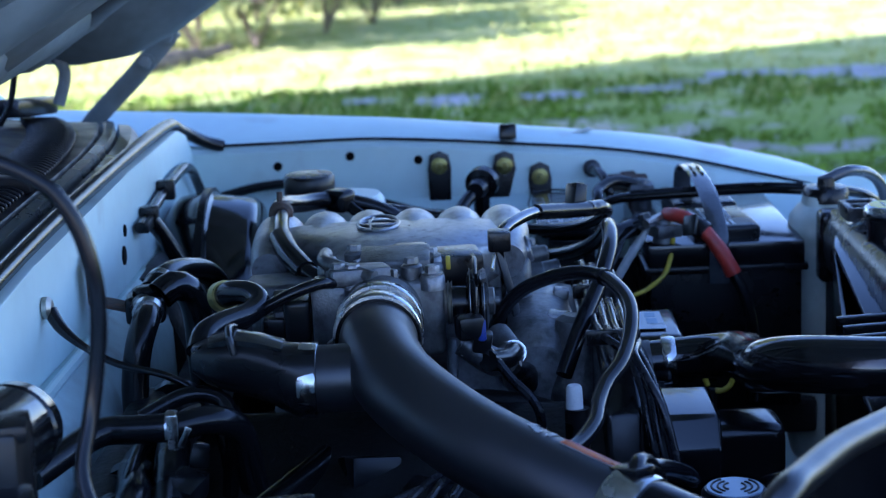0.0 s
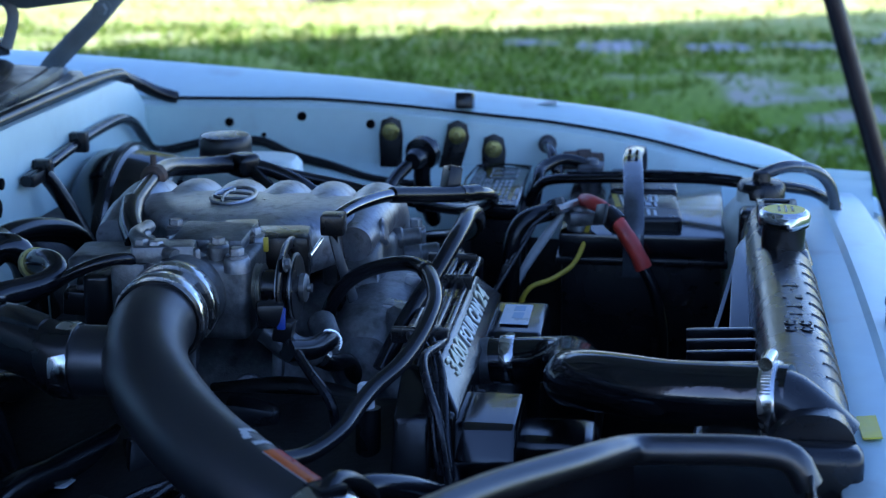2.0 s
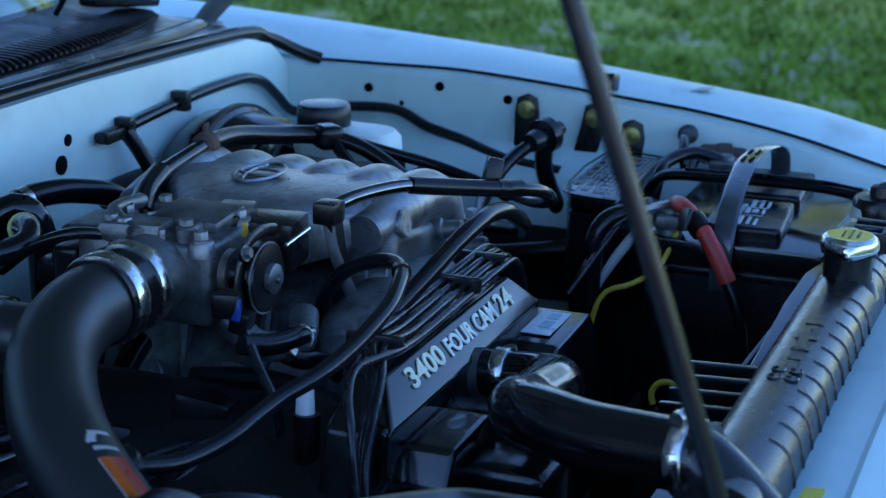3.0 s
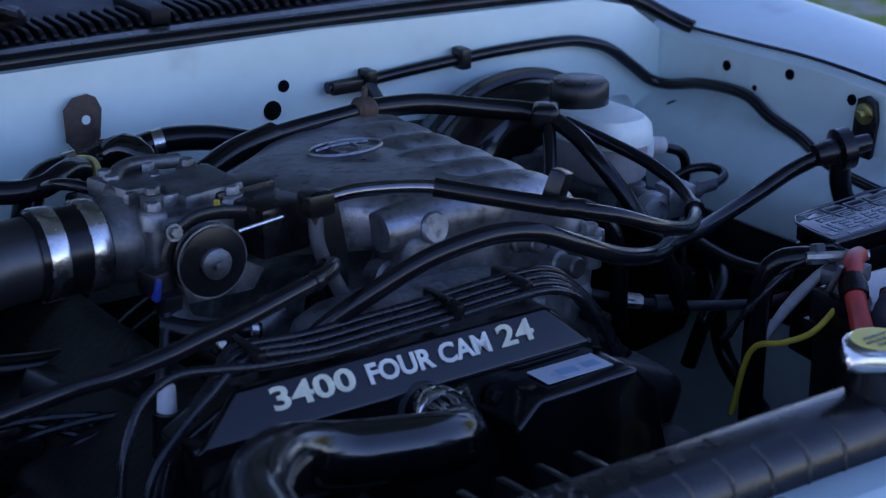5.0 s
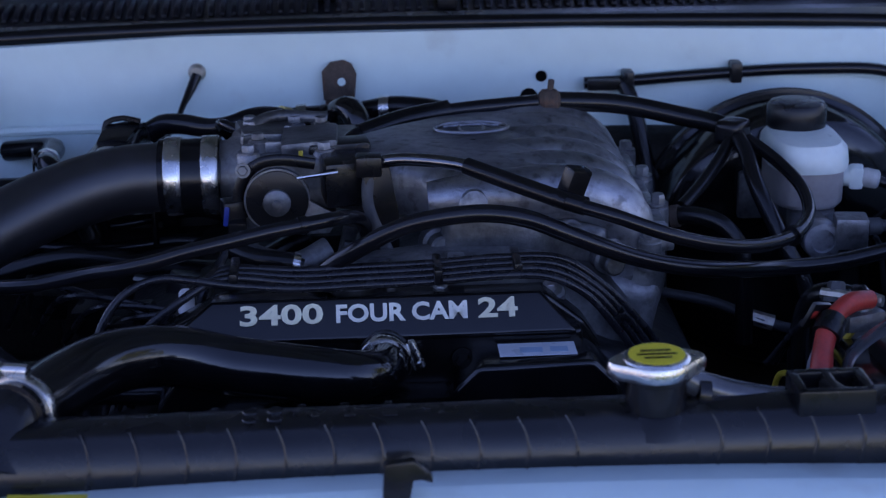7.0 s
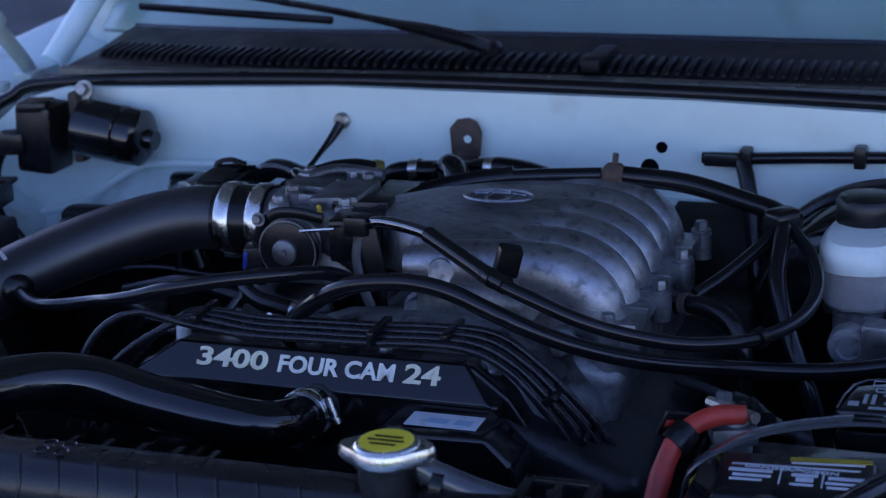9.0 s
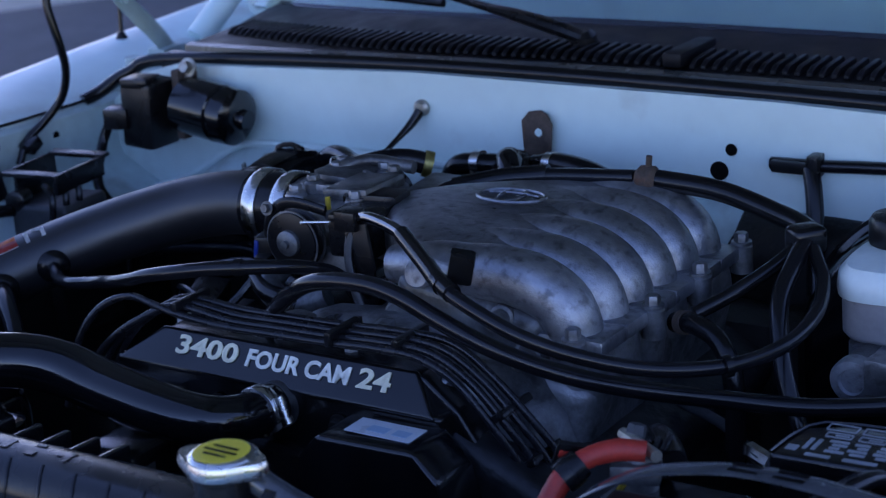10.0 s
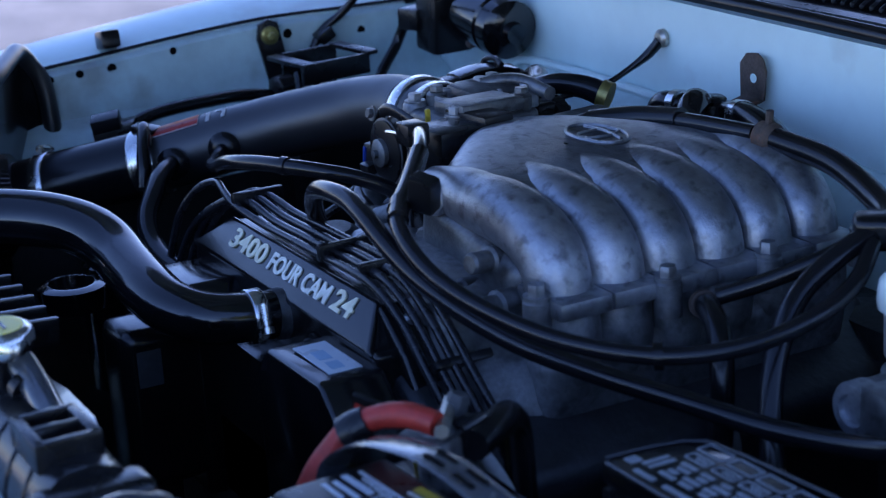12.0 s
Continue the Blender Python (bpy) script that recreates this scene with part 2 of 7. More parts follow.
def boxed(at, size, turn=(0, 0, 0), bevel=0.003, segs=2, taper=1.0):
    return box(bmesh.new(), at, size, turn, bevel, segs, taper)


def prism(bm, outline, depth, bevel=0.002, segs=2):
    """A plate from 3D outline points, thickened by the vector depth, with bevelled edges."""
    d = Vector(depth)
    a = [bm.verts.new(Vector(p)) for p in outline]
    b = [bm.verts.new(Vector(p) + d) for p in outline]
    n = len(a)
    fs = [bm.faces.new(a[::-1]), bm.faces.new(b)]
    fs += [bm.faces.new((a[k], a[(k + 1) % n], b[(k + 1) % n], b[k])) for k in range(n)]
    if bevel:
        es = list({e for fc in fs for e in fc.edges})
        bmesh.ops.bevel(bm, geom=es, offset=bevel, segments=segs, profile=0.6, affect="EDGES", clamp_overlap=True)
    return bm


def plate(outline, depth, bevel=0.002, segs=2):
    return prism(bmesh.new(), outline, depth, bevel, segs)


def lofted(rings, caps=True, closed=True):
    bm = bmesh.new()
    bridge(bm, [[bm.verts.new(Vector(p)) for p in ring] for ring in rings], caps, closed)
    return bm


def hexbolt(bm, at, axis, r=0.007, h=0.006, washer=True):
    if washer:
        lathe(bm, at, axis, [(0, r * 1.45), (h * 0.3, r * 1.45)], 20)
    lathe(bm, Vector(at) + Vector(axis).normalized() * h * 0.3, axis, [(0, r), (h * 0.8, r), (h, r * 0.85)], 6)
    return bm


def worm_clamp(name, at, axis, r, width, parent, screw=(0, 0, 1), label="", strap=M_STEEL):
    """A steel band round a hose, with its screw housing."""
    t = Vector(axis).normalized()
    bm = bmesh.new()
    c = Vector(at)
    lathe(bm, c - t * width / 2, t, [(0, r), (0, r + 0.0013), (width * 0.08, r + 0.002), (width * 0.92, r + 0.002), (width, r + 0.0013), (width, r)], 36)
    s = Vector(screw)
    s = (s - t * s.dot(t)).normalized()
    side = t.cross(s)
    top = c + s * (r + 0.005)
    lathe(bm, top - side * 0.008, side, [(0, 0.0045), (0.016, 0.0045), (0.016, 0.003), (0.018, 0.003), (0.018, 0.0052), (0.023, 0.0052)], 10)
    for k in range(-5, 6):
        q = c + (s * math.cos(k * 0.09 + 0.7) + side * math.sin(k * 0.09 + 0.7)) * (r + 0.0022)
        sweep(bm, [q - t * width * 0.3, q + t * width * 0.3], 0.0006, 4, 1)
    return part(name, bm, strap, parent, label)


def lettering(name, text, m, size, material, parent, width=None, depth=0.0006, bold=0.0):
    cu = bpy.data.curves.new(name, "FONT")
    cu.body, cu.size, cu.extrude, cu.offset = text, size, depth, bold
    cu.resolution_u = 3
    tmp = bpy.data.objects.new(name, cu)
    scene.collection.objects.link(tmp)
    bpy.context.view_layer.update()
    me = bpy.data.meshes.new_from_object(tmp.evaluated_get(bpy.context.evaluated_depsgraph_get()))
    bpy.data.objects.remove(tmp)
    xs = [v.co.x for v in me.vertices]
    k = width / (max(xs) - min(xs)) if width else 1
    x0 = min(xs)
    for v in me.vertices:
        v.co = m @ Vector(((v.co.x - x0) * k, v.co.y, v.co.z))
    me.materials.append(material)
    ob = new(name, me)
    ob.parent = parent
    ob.matrix_parent_inverse = parent.matrix_basis.inverted()
    return ob


# ---- ground and surroundings ----
def ground_material():
    m = bpy.data.materials.new("grass_and_sand")
    m.use_nodes = True
    nt = m.node_tree
    b = nt.nodes["Principled BSDF"]
    co = nt.nodes.new("ShaderNodeTexCoord")
    cols = []
    for s in (0.5, 3.0, 28.0):
        n = nt.nodes.new("ShaderNodeTexNoise")
        n.inputs["Scale"].default_value, n.inputs["Detail"].default_value = s, 6.0
        nt.links.new(co.outputs["Object"], n.inputs["Vector"])
        cols.append(n.outputs[0])
    r1 = nt.nodes.new("ShaderNodeValToRGB")
    r1.color_ramp.elements[0].position, r1.color_ramp.elements[0].color = 0.3, (0.10, 0.17, 0.018, 1)
    r1.color_ramp.elements[1].position, r1.color_ramp.elements[1].color = 0.7, (0.27, 0.36, 0.05, 1)
    nt.links.new(cols[2], r1.inputs[0])
    add = nt.nodes.new("ShaderNodeMath")
    add.operation = "ADD"
    nt.links.new(cols[0], add.inputs[0])
    nt.links.new(cols[1], add.inputs[1])
    r2 = nt.nodes.new("ShaderNodeValToRGB")
    r2.color_ramp.elements[0].position, r2.color_ramp.elements[0].color = 0.53, (0, 0, 0, 1)
    r2.color_ramp.elements[1].position, r2.color_ramp.elements[1].color = 0.59, (1, 1, 1, 1)
    half = nt.nodes.new("ShaderNodeMath")
    half.operation = "MULTIPLY"
    half.inputs[1].default_value = 0.5
    nt.links.new(add.outputs[0], half.inputs[0])
    nt.links.new(half.outputs[0], r2.inputs[0])
    mx = nt.nodes.new("ShaderNodeMix")
    mx.data_type = "RGBA"
    mx.inputs[7].default_value = (0.40, 0.36, 0.29, 1)
    nt.links.new(r2.outputs[0], mx.inputs[0])
    nt.links.new(r1.outputs[0], mx.inputs[6])
    # dry straw-coloured field farther out, paler to carry the sunlight past the shadow line
    sep = nt.nodes.new("ShaderNodeSeparateXYZ")
    nt.links.new(co.outputs["Object"], sep.inputs[0])
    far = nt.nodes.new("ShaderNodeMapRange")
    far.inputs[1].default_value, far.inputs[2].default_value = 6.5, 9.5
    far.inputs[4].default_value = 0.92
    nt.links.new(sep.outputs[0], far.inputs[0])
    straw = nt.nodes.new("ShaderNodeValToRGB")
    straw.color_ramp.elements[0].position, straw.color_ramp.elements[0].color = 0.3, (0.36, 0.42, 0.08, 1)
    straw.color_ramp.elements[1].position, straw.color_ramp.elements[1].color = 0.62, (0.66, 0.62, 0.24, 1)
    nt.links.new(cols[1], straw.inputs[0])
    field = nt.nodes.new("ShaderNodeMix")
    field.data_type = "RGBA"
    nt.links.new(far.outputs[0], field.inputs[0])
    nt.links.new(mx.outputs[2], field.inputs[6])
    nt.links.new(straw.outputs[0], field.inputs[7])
    # pale sand on the driveway's side, lightened to carry the sunlit strip's brightness
    sandy = nt.nodes.new("ShaderNodeMapRange")
    sandy.inputs[1].default_value, sandy.inputs[2].default_value = -1.5, -3.0
    nt.links.new(sep.outputs[0], sandy.inputs[0])
    sand = nt.nodes.new("ShaderNodeValToRGB")
    sand.color_ramp.elements[0].position, sand.color_ramp.elements[0].color = 0.3, (0.50, 0.45, 0.36, 1)
    sand.color_ramp.elements[1].position, sand.color_ramp.elements[1].color = 0.7, (0.66, 0.61, 0.50, 1)
    nt.links.new(cols[1], sand.inputs[0])
    whole = nt.nodes.new("ShaderNodeMix")
    whole.data_type = "RGBA"
    nt.links.new(sandy.outputs[0], whole.inputs[0])
    nt.links.new(field.outputs[2], whole.inputs[6])
    nt.links.new(sand.outputs[0], whole.inputs[7])
    nt.links.new(whole.outputs[2], b.inputs["Base Color"])
    b.inputs["Roughness"].default_value = 0.95
    b.inputs["Specular IOR Level"].default_value = 0.1
    return m


M_GROUND = ground_material()
M_GRASS = mat("grass_blades", (0.19, 0.285, 0.030), 0.8, vary=0.5, scale=3, spec=0.1)
M_LEAF = mat("bush_leaves", (0.30, 0.34, 0.13), 0.8, vary=0.5, scale=3, spec=0.1)
M_BARK = mat("pine_bark", (0.22, 0.17, 0.13), 0.9, vary=0.4, scale=9, bump=0.5, bscale=30)
M_ASPHALT = mat("pale_concrete", (0.15, 0.147, 0.145), 0.85, vary=0.3, scale=2.2, bump=0.3, bscale=120)
M_SHADE_BLOCK = mat("dark_shade_block", (0.12, 0.11, 0.10), 0.8, vary=0.08, scale=2)

bm = bmesh.new()
bmesh.ops.create_grid(bm, x_segments=60, y_segments=60, size=600)
solo("ground", bm, M_GROUND, "uneven lawn with sandy bare patches", "ground", kind="structure")
# The slanting far edge follows the shadow's edge, where the sunlit sand begins
solo("driveway", plate([(-1.7, -24, -0.005), (-1.7, 12.2, -0.005), (-5.4, 6.75, -0.005), (-7.2, 4.05, -0.005), (-9.9, 0.2, -0.005), (-9.9, -24, -0.005)], (0, 0, 0.03), 0.01), M_ASPHALT, "grey concrete driveway beside the truck", "driveway", kind="structure")
# Unseen block added behind the truck; its size sets the shadow's edges on the ground
bm = bmesh.new()
box(bm, (-3.5, 13.0, 6.6), (10.3, 8.0, 13.2), bevel=0.02)
prism(bm, [(-8.95, 8.6, 13.0), (-8.95, 17.4, 13.0), (-8.95, 13, 14.4)], (10.9, 0, 0), 0.02)
solo("house", bm, M_SHADE_BLOCK, "unseen house-shaped block added to shade the truck", "house", kind="structure")


# Dry blades with the far field's sunlight put into their pale colour
M_SUNLIT_STRAW = mat("sunlit_dry_grass_blades", (0.54, 0.54, 0.15), 0.8, vary=0.4, scale=3, spec=0.1)


# bare sand showing through the lawn: centre, reach along x and y
BARE = ((8.90, -1.95, 0.42, 0.50), (9.02, -1.20, 0.16, 0.36), (8.52, -0.56, 0.13, 0.26), (8.38, -0.05, 0.20, 0.19), (8.36, 0.55, 0.24, 0.28), (8.50, 1.00, 0.13, 0.16), (8.75, -0.85, 0.10, 0.16))


def bare_reach(k, a):
    """How far a bare patch reaches in a direction, as a share of its size."""
    return 0.85 + 0.45 * noise.noise(Vector((math.cos(a) * 1.6, math.sin(a) * 1.6, k * 7.3))) + 0.22 * noise.noise(Vector((math.cos(a) * 5, math.sin(a) * 5, k * 3.1)))


def on_bare(x, y):
    for k, (cx, cy, rx, ry) in enumerate(BARE):
        u, v = (x - cx) / rx, (y - cy) / ry
        if u * u + v * v < bare_reach(k, math.atan2(v, u)) ** 2:
            return True
    return False


bm = bmesh.new()
for k, (cx, cy, rx, ry) in enumerate(BARE):
    rim = []
    for a in np.linspace(0, 2 * math.pi, 49)[:-1]:
        d = bare_reach(k, a)
        rim.append(bm.verts.new((cx + math.cos(a) * d * rx, cy + math.sin(a) * d * ry, 0.004)))
    mid = bm.verts.new((cx, cy, 0.012))
    for i in range(48):
        bm.faces.new((mid, rim[i], rim[(i + 1) % 48]))
solo("bare_sand", bm, mat("pale_sand", (0.50, 0.46, 0.43), 0.95, vary=0.25, scale=5, bump=0.3, bscale=60, dirt=(0.24, 0.22, 0.17), dirt_amount=0.3, dirt_scale=7, spec=0.1), "pale bare sand patches in the lawn", "sand", kind="stuff")


def grass(count, x0, x1, material, label, seed):
    rng = random.Random(seed)
    vs, fs = [], []
    for _ in range(count):
        x = rng.uniform(x0, x1)
        y = rng.uniform(-0.42 * x - 0.5, 0.45 * x + 1.5)
        k = noise.noise(Vector((x * 0.5, y * 0.5, 0))) * 0.5 + noise.noise(Vector((x * 2, y * 2, 5))) * 0.5
        if k > 0.13 and rng.random() < 0.90 or on_bare(x, y) and rng.random() < 0.93:
            continue
        h = rng.uniform(0.02, 0.055) * (1.8 if rng.random() < 0.08 else 1)
        a = rng.uniform(0, 6.28)
        w = rng.uniform(0.008, 0.018)
        dx, dy = math.cos(a) * w, math.sin(a) * w
        lx, ly = rng.uniform(-0.05, 0.05), rng.uniform(-0.05, 0.05)
        n = len(vs)
        vs += [(x - dx, y - dy, -0.002), (x + dx, y + dy, -0.002), (x + lx, y + ly, h)]
        fs.append((n, n + 1, n + 2))
    me = bpy.data.meshes.new("grass")
    me.from_pydata(vs, [], fs)
    me.materials.append(material)
    tagged(new("grass", me), label, "grass", kind="stuff")


def leaf_cloud(rng, bm, c, rad, n, size):
    for _ in range(n):
        d = Vector((rng.gauss(0, 1), rng.gauss(0, 1), rng.gauss(0, 1)))
        d = d.normalized() * (rng.random() ** 0.4)
        q = Vector(c) + Vector((d.x * rad[0], d.y * rad[1], d.z * rad[2]))
        a, b_ = Vector((rng.gauss(0, 1), rng.gauss(0, 1), rng.gauss(0, 1))).normalized(), Vector((rng.gauss(0, 1), rng.gauss(0, 1), rng.gauss(0, 1)))
        b_ = a.cross(b_).normalized()
        s = size * rng.uniform(0.6, 1.4)
        v = [bm.verts.new(q + o) for o in (a * s, b_ * s * 0.45, -a * s, -b_ * s * 0.45)]
        bm.faces.new(v)


def bush(at, h, seed, label="loose green bush at the lawn's far edge"):
    rng = random.Random(seed)
    e = thing("bush", at, label, "bush", "bushes behind the lawn")
    bm = bmesh.new()
    stems = []
    for _ in range(7):
        a, l = rng.uniform(0, 6.28), rng.uniform(0.5, 0.95) * h
        tip = Vector(at) + Vector((math.cos(a) * h * 0.5, math.sin(a) * h * 0.5, l))
        stems.append(tip)
        sweep(bm, [at, Vector(at).lerp(tip, 0.5) + Vector((0, 0, h * 0.1)), tip], 0.012 * h, 5, 0.2)
    part("stem", bm, M_BARK, e)
    bm = bmesh.new()
    for tip in stems:
        leaf_cloud(rng, bm, tip, (h * 0.3, h * 0.3, h * 0.25), 160, 0.045 * h)
    leaf_cloud(rng, bm, Vector(at) + Vector((0, 0, h * 0.45)), (h * 0.55, h * 0.55, h * 0.4), 260, 0.045 * h)
    part("crown", bm, M_LEAF, e)


def pine(at, h, seed):
    rng = random.Random(seed)
    e = thing("tree", at, "tall thin tree with an open crown", "tree", "trees behind the lawn")
    base = Vector(at)
    part("trunk", hose([(*base, 0.13), (*(base + Vector((0.1, 0.05, h * 0.5))), 0.10), (*(base + Vector((0.0, 0.1, h))), 0.03)], 0.1, 10, step=0.4), M_BARK, e)
    bm, lf = bmesh.new(), bmesh.new()
    for k in range(14):
        z = h * (0.45 + 0.55 * k / 14)
        a = rng.uniform(0, 6.28)
        l = h * 0.22 * (1.15 - k / 14)
        p0 = base + Vector((0.05, 0.06, z))
        p1 = p0 + Vector((math.cos(a) * l, math.sin(a) * l, l * 0.3))
        sweep(bm, [(*p0, 0.04), (*p1, 0.012)], 0.03, 5, 0.3)
        leaf_cloud(rng, lf, p1, (l * 0.5, l * 0.5, l * 0.35), 130, 0.13)
        leaf_cloud(rng, lf, p0.lerp(p1, 0.6), (l * 0.4, l * 0.4, l * 0.25), 70, 0.13)
    part("limb", bm, M_BARK, e)
    part("crown", lf, M_LEAF, e)


grass(32000, 3.2, 9.0, M_GRASS, "patchy green lawn grass around the truck", 4)
grass(14000, 8.0, 17.0, M_SUNLIT_STRAW, "dry pale grass on the sunlit field", 5)
rng = random.Random(11)
for k, (x, y, h) in enumerate(((11.3, 2.35, 1.0), (11.5, 1.95, 1.25), (11.8, 2.85, 1.3), (12.3, 1.5, 0.9), (12.9, 1.15, 0.8), (12.1, 3.4, 1.4), (14.2, 2.2, 1.5), (14.6, 1.0, 1.1), (15.2, 0.2, 0.9), (14.9, 3.3, 1.6), (16.0, -0.9, 1.0), (15.6, 4.2, 1.6))):
    bush((x, y, 0), h, 30 + k)
e = thing("fallen_log", (10.6, 2.4, 0), "weathered fallen log on the dry field", "log")
part("log_body", hose([(10.15, 2.62, 0.03, 0.05), (10.55, 2.45, 0.05, 0.06), (10.9, 2.25, 0.04, 0.045), (11.1, 2.1, 0.06, 0.03)], 0.05, 10, step=0.06, wobble=0.3), M_BARK, e)
for k in range(6):
    bush((18 + rng.uniform(0, 3), -4 + k * 0.9, 0), rng.uniform(0.7, 1.4), 50 + k)
for k, (x, y, h) in enumerate(((15.5, 1.15, 8), (17, 2.6, 9), (16.5, 3.4, 7), (21, 5.2, 10), (23, -2.0, 9), (26, 2.4, 11))):
    pine((x, y, 0), h, 70 + k)


# ---- truck body ----
CX = 0.026
truck = thing("pickup_truck", (0, 0.9, 0), "white pickup truck with its hood propped open", "truck")
GAP_Y = (-0.20, -0.05, 0.045, 0.213, 0.28, 0.46, 0.58, 0.80, 0.95, 1.3)
GAP_Z = (0.90, 0.966, 0.993, 1.034, 1.047, 1.064, 1.074, 1.072, 1.085, 1.10)
CROWN_Z = (0.86, 0.963, 1.004, 1.043, 1.052, 1.071, 1.083, 1.098, 1.107, 1.125)


def fender(side):
    rings = []
    for y in np.linspace(-0.20, 1.3, 46):
        g, o = float(np.interp(y, GAP_Y, GAP_Z)), float(np.interp(y, GAP_Y, CROWN_Z))
        tuck = max(0.0, 0.10 - y) ** 2 * 1.6
        prof = [(0.660, g - 0.010), (0.662, g), (0.672, g + 0.002), (0.676, g + 0.004), (0.700, g + 0.010), (0.735, (g + o) / 2 + 0.008), (0.775, o), (0.805, o - 0.006), (0.835, o - 0.028),
                (0.858, o - 0.08), (0.868, o - 0.2), (0.872, o - 0.42), (0.86, o - 0.42), (0.85, o - 0.1), (0.80, o - 0.02), (0.70, g - 0.010)]
        rings.append([(CX + side * (x - tuck - 0.002), y, z) for x, z in prof])
    return lofted(rings)


def apron(side):
    """Inner wing: upright wall under the fender seam, a shelf and a lower wall."""
    rings = []
    for y in np.linspace(-0.06, 0.84, 30):
        g = float(np.interp(y, GAP_Y, GAP_Z)) - 0.004
        low = 1.0 - 0.05 * max(0, 0.35 - y)
        dip = 0.012 * math.exp(-((y - 0.33) / 0.2) ** 2)
        prof = [(0.657, g), (0.647, g - 0.004), (0.644 - dip * 0.3, low + 0.012), (0.638, low), (0.575, low - 0.035), (0.562, low - 0.06), (0.54, 0.62), (0.552, 0.62), (0.585, low - 0.06), (0.65, low - 0.01), (0.657, low + 0.02)]
        rings.append([(CX + side * x, y, z) for x, z in prof])
    return lofted(rings)


for side, word in ((1, "driver"), (-1, "passenger")):
    part("fender", fender(side), M_WHITE, truck)
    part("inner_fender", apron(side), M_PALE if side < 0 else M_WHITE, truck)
    # rubber seam strip
    pts = [(CX + side * 0.655, y, float(np.interp(y, GAP_Y, GAP_Z)) + 0.001) for y in np.linspace(0.02, 0.80, 9)]
    part("seam_strip", hose(pts, 0.0021, 8), M_RUBBER, truck)

# firewall: flat upper panel, crease, lower panel standing forward
FW = 0.82
bm = bmesh.new()
prism(bm, [(CX - 0.645, FW, 0.60), (CX + 0.645, FW, 0.60), (CX + 0.645, FW, 1.066), (CX + 0.60, FW, 1.098), (CX + 0.54, FW, 1.113), (CX + 0.2, FW, 1.124), (CX - 0.2, FW, 1.127), (CX - 0.54, FW, 1.116), (CX - 0.60, FW, 1.10), (CX - 0.645, FW, 1.066)], (0, 0.012, 0), 0.002)
part("firewall", bm, M_WHITE, truck)
rings = []
for x, zc in ((-0.60, 0.955), (-0.50, 0.985), (-0.43, 1.025), (-0.38, 1.036), (-0.2, 1.036), (0.0, 1.026), (0.25, 1.02), (0.45, 1.01), (0.62, 1.0)):
    rings.append([(x, FW - 0.001, zc), (x, FW - 0.006, zc), (x, FW - 0.030, zc - 0.020), (x, FW - 0.040, zc - 0.05), (x, FW - 0.045, 0.62), (x, FW - 0.001, 0.62)])
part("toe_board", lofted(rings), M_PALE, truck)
bm = hose([(-0.59, FW - 0.012, 0.956), (-0.50, FW - 0.012, 0.984), (-0.43, FW - 0.012, 1.024), (-0.38, FW - 0.012, 1.035), (-0.2, FW - 0.012, 1.035), (0.0, FW - 0.012, 1.026)], 0.005, 8)
part("seam_bead", bm, M_WHITE, truck)

# hood seal round the bay's rear edge
SEAL = [(CX - 0.660, 0.785, 1.072), (CX - 0.650, 0.806, 1.080), (CX - 0.62, 0.825, 1.100), (CX - 0.55, 0.835, 1.119), (CX - 0.2, 0.836, 1.131), (CX + 0.2, 0.836, 1.128), (CX + 0.54, 0.835, 1.117), (CX + 0.61, 0.828, 1.102), (CX + 0.645, 0.806, 1.082), (CX + 0.660, 0.785, 1.072)]
part("hood_seal", hose(SEAL, 0.008, 10), M_RUBBER, truck)

# cowl: dark grey channel with its shade put into the colour, bright lip, slatted grille
def cowl_y(x, y0):
    return y0 + 0.10 * (abs(x - CX) / 0.62) ** 3 * (0.5 if y0 < 0.9 else 0.9)


def cowl_sheet(stations, material, name, x0=-0.62, x1=0.62):
    rings = []
    for x in np.linspace(x0, x1, 41):
        xx = CX + x
        ring = [(xx, cowl_y(xx, y), z - 0.016 * (abs(x) / 0.62) ** 2) for y, z in stations]
        ring += [(q[0], q[1], q[2] - 0.006) for q in ring[::-1]]
        rings.append(ring)
    return part(name, lofted(rings), material, truck)


cowl_sheet([(0.834, 1.116), (0.842, 1.126), (0.856, 1.127), (0.858, 1.118)], M_SHADED_COWL, "cowl_channel")
cowl_sheet([(0.859, 1.120), (0.862, 1.133), (0.872, 1.135), (0.875, 1.130)], M_LIP, "cowl_lip", -0.60, 0.60)
grille = cowl_sheet([(0.877, 1.124), (0.882, 1.133), (0.93, 1.138), (0.985, 1.146), (1.02, 1.150)], M_COWL, "cowl_grille", -0.60, 0.60)
slat_me = None
for k in range(96):
    x = -0.585 + k * 0.0123
    if 0.06 < x < 0.082 or abs(x + 0.585) < 0.001:
        continue
    xx = CX + x
    bm = bmesh.new()
    if slat_me is None:
        prism(bm, [(-0.0028, -0.040, -0.003), (-0.0028, 0.016, 0.001), (-0.0028, 0.012, 0.008), (-0.0028, -0.030, 0.006), (-0.0028, -0.040, 0.001)], (0.0056, 0, 0), 0.0008, 1)
        ob = obj("slat", bm, M_COWL)
        slat_me = ob.data
    else:
        bm.free()
        ob = new("slat", slat_me)
    ob.matrix_basis = Matrix.Translation((xx, cowl_y(xx, 0.928), 1.137 - 0.016 * (abs(x) / 0.62) ** 2))
    ob.parent = grille
part("cowl_clip", boxed((0.098, 0.925, 1.142), (0.022, 0.085, 0.016), bevel=0.004), M_COWL, truck)

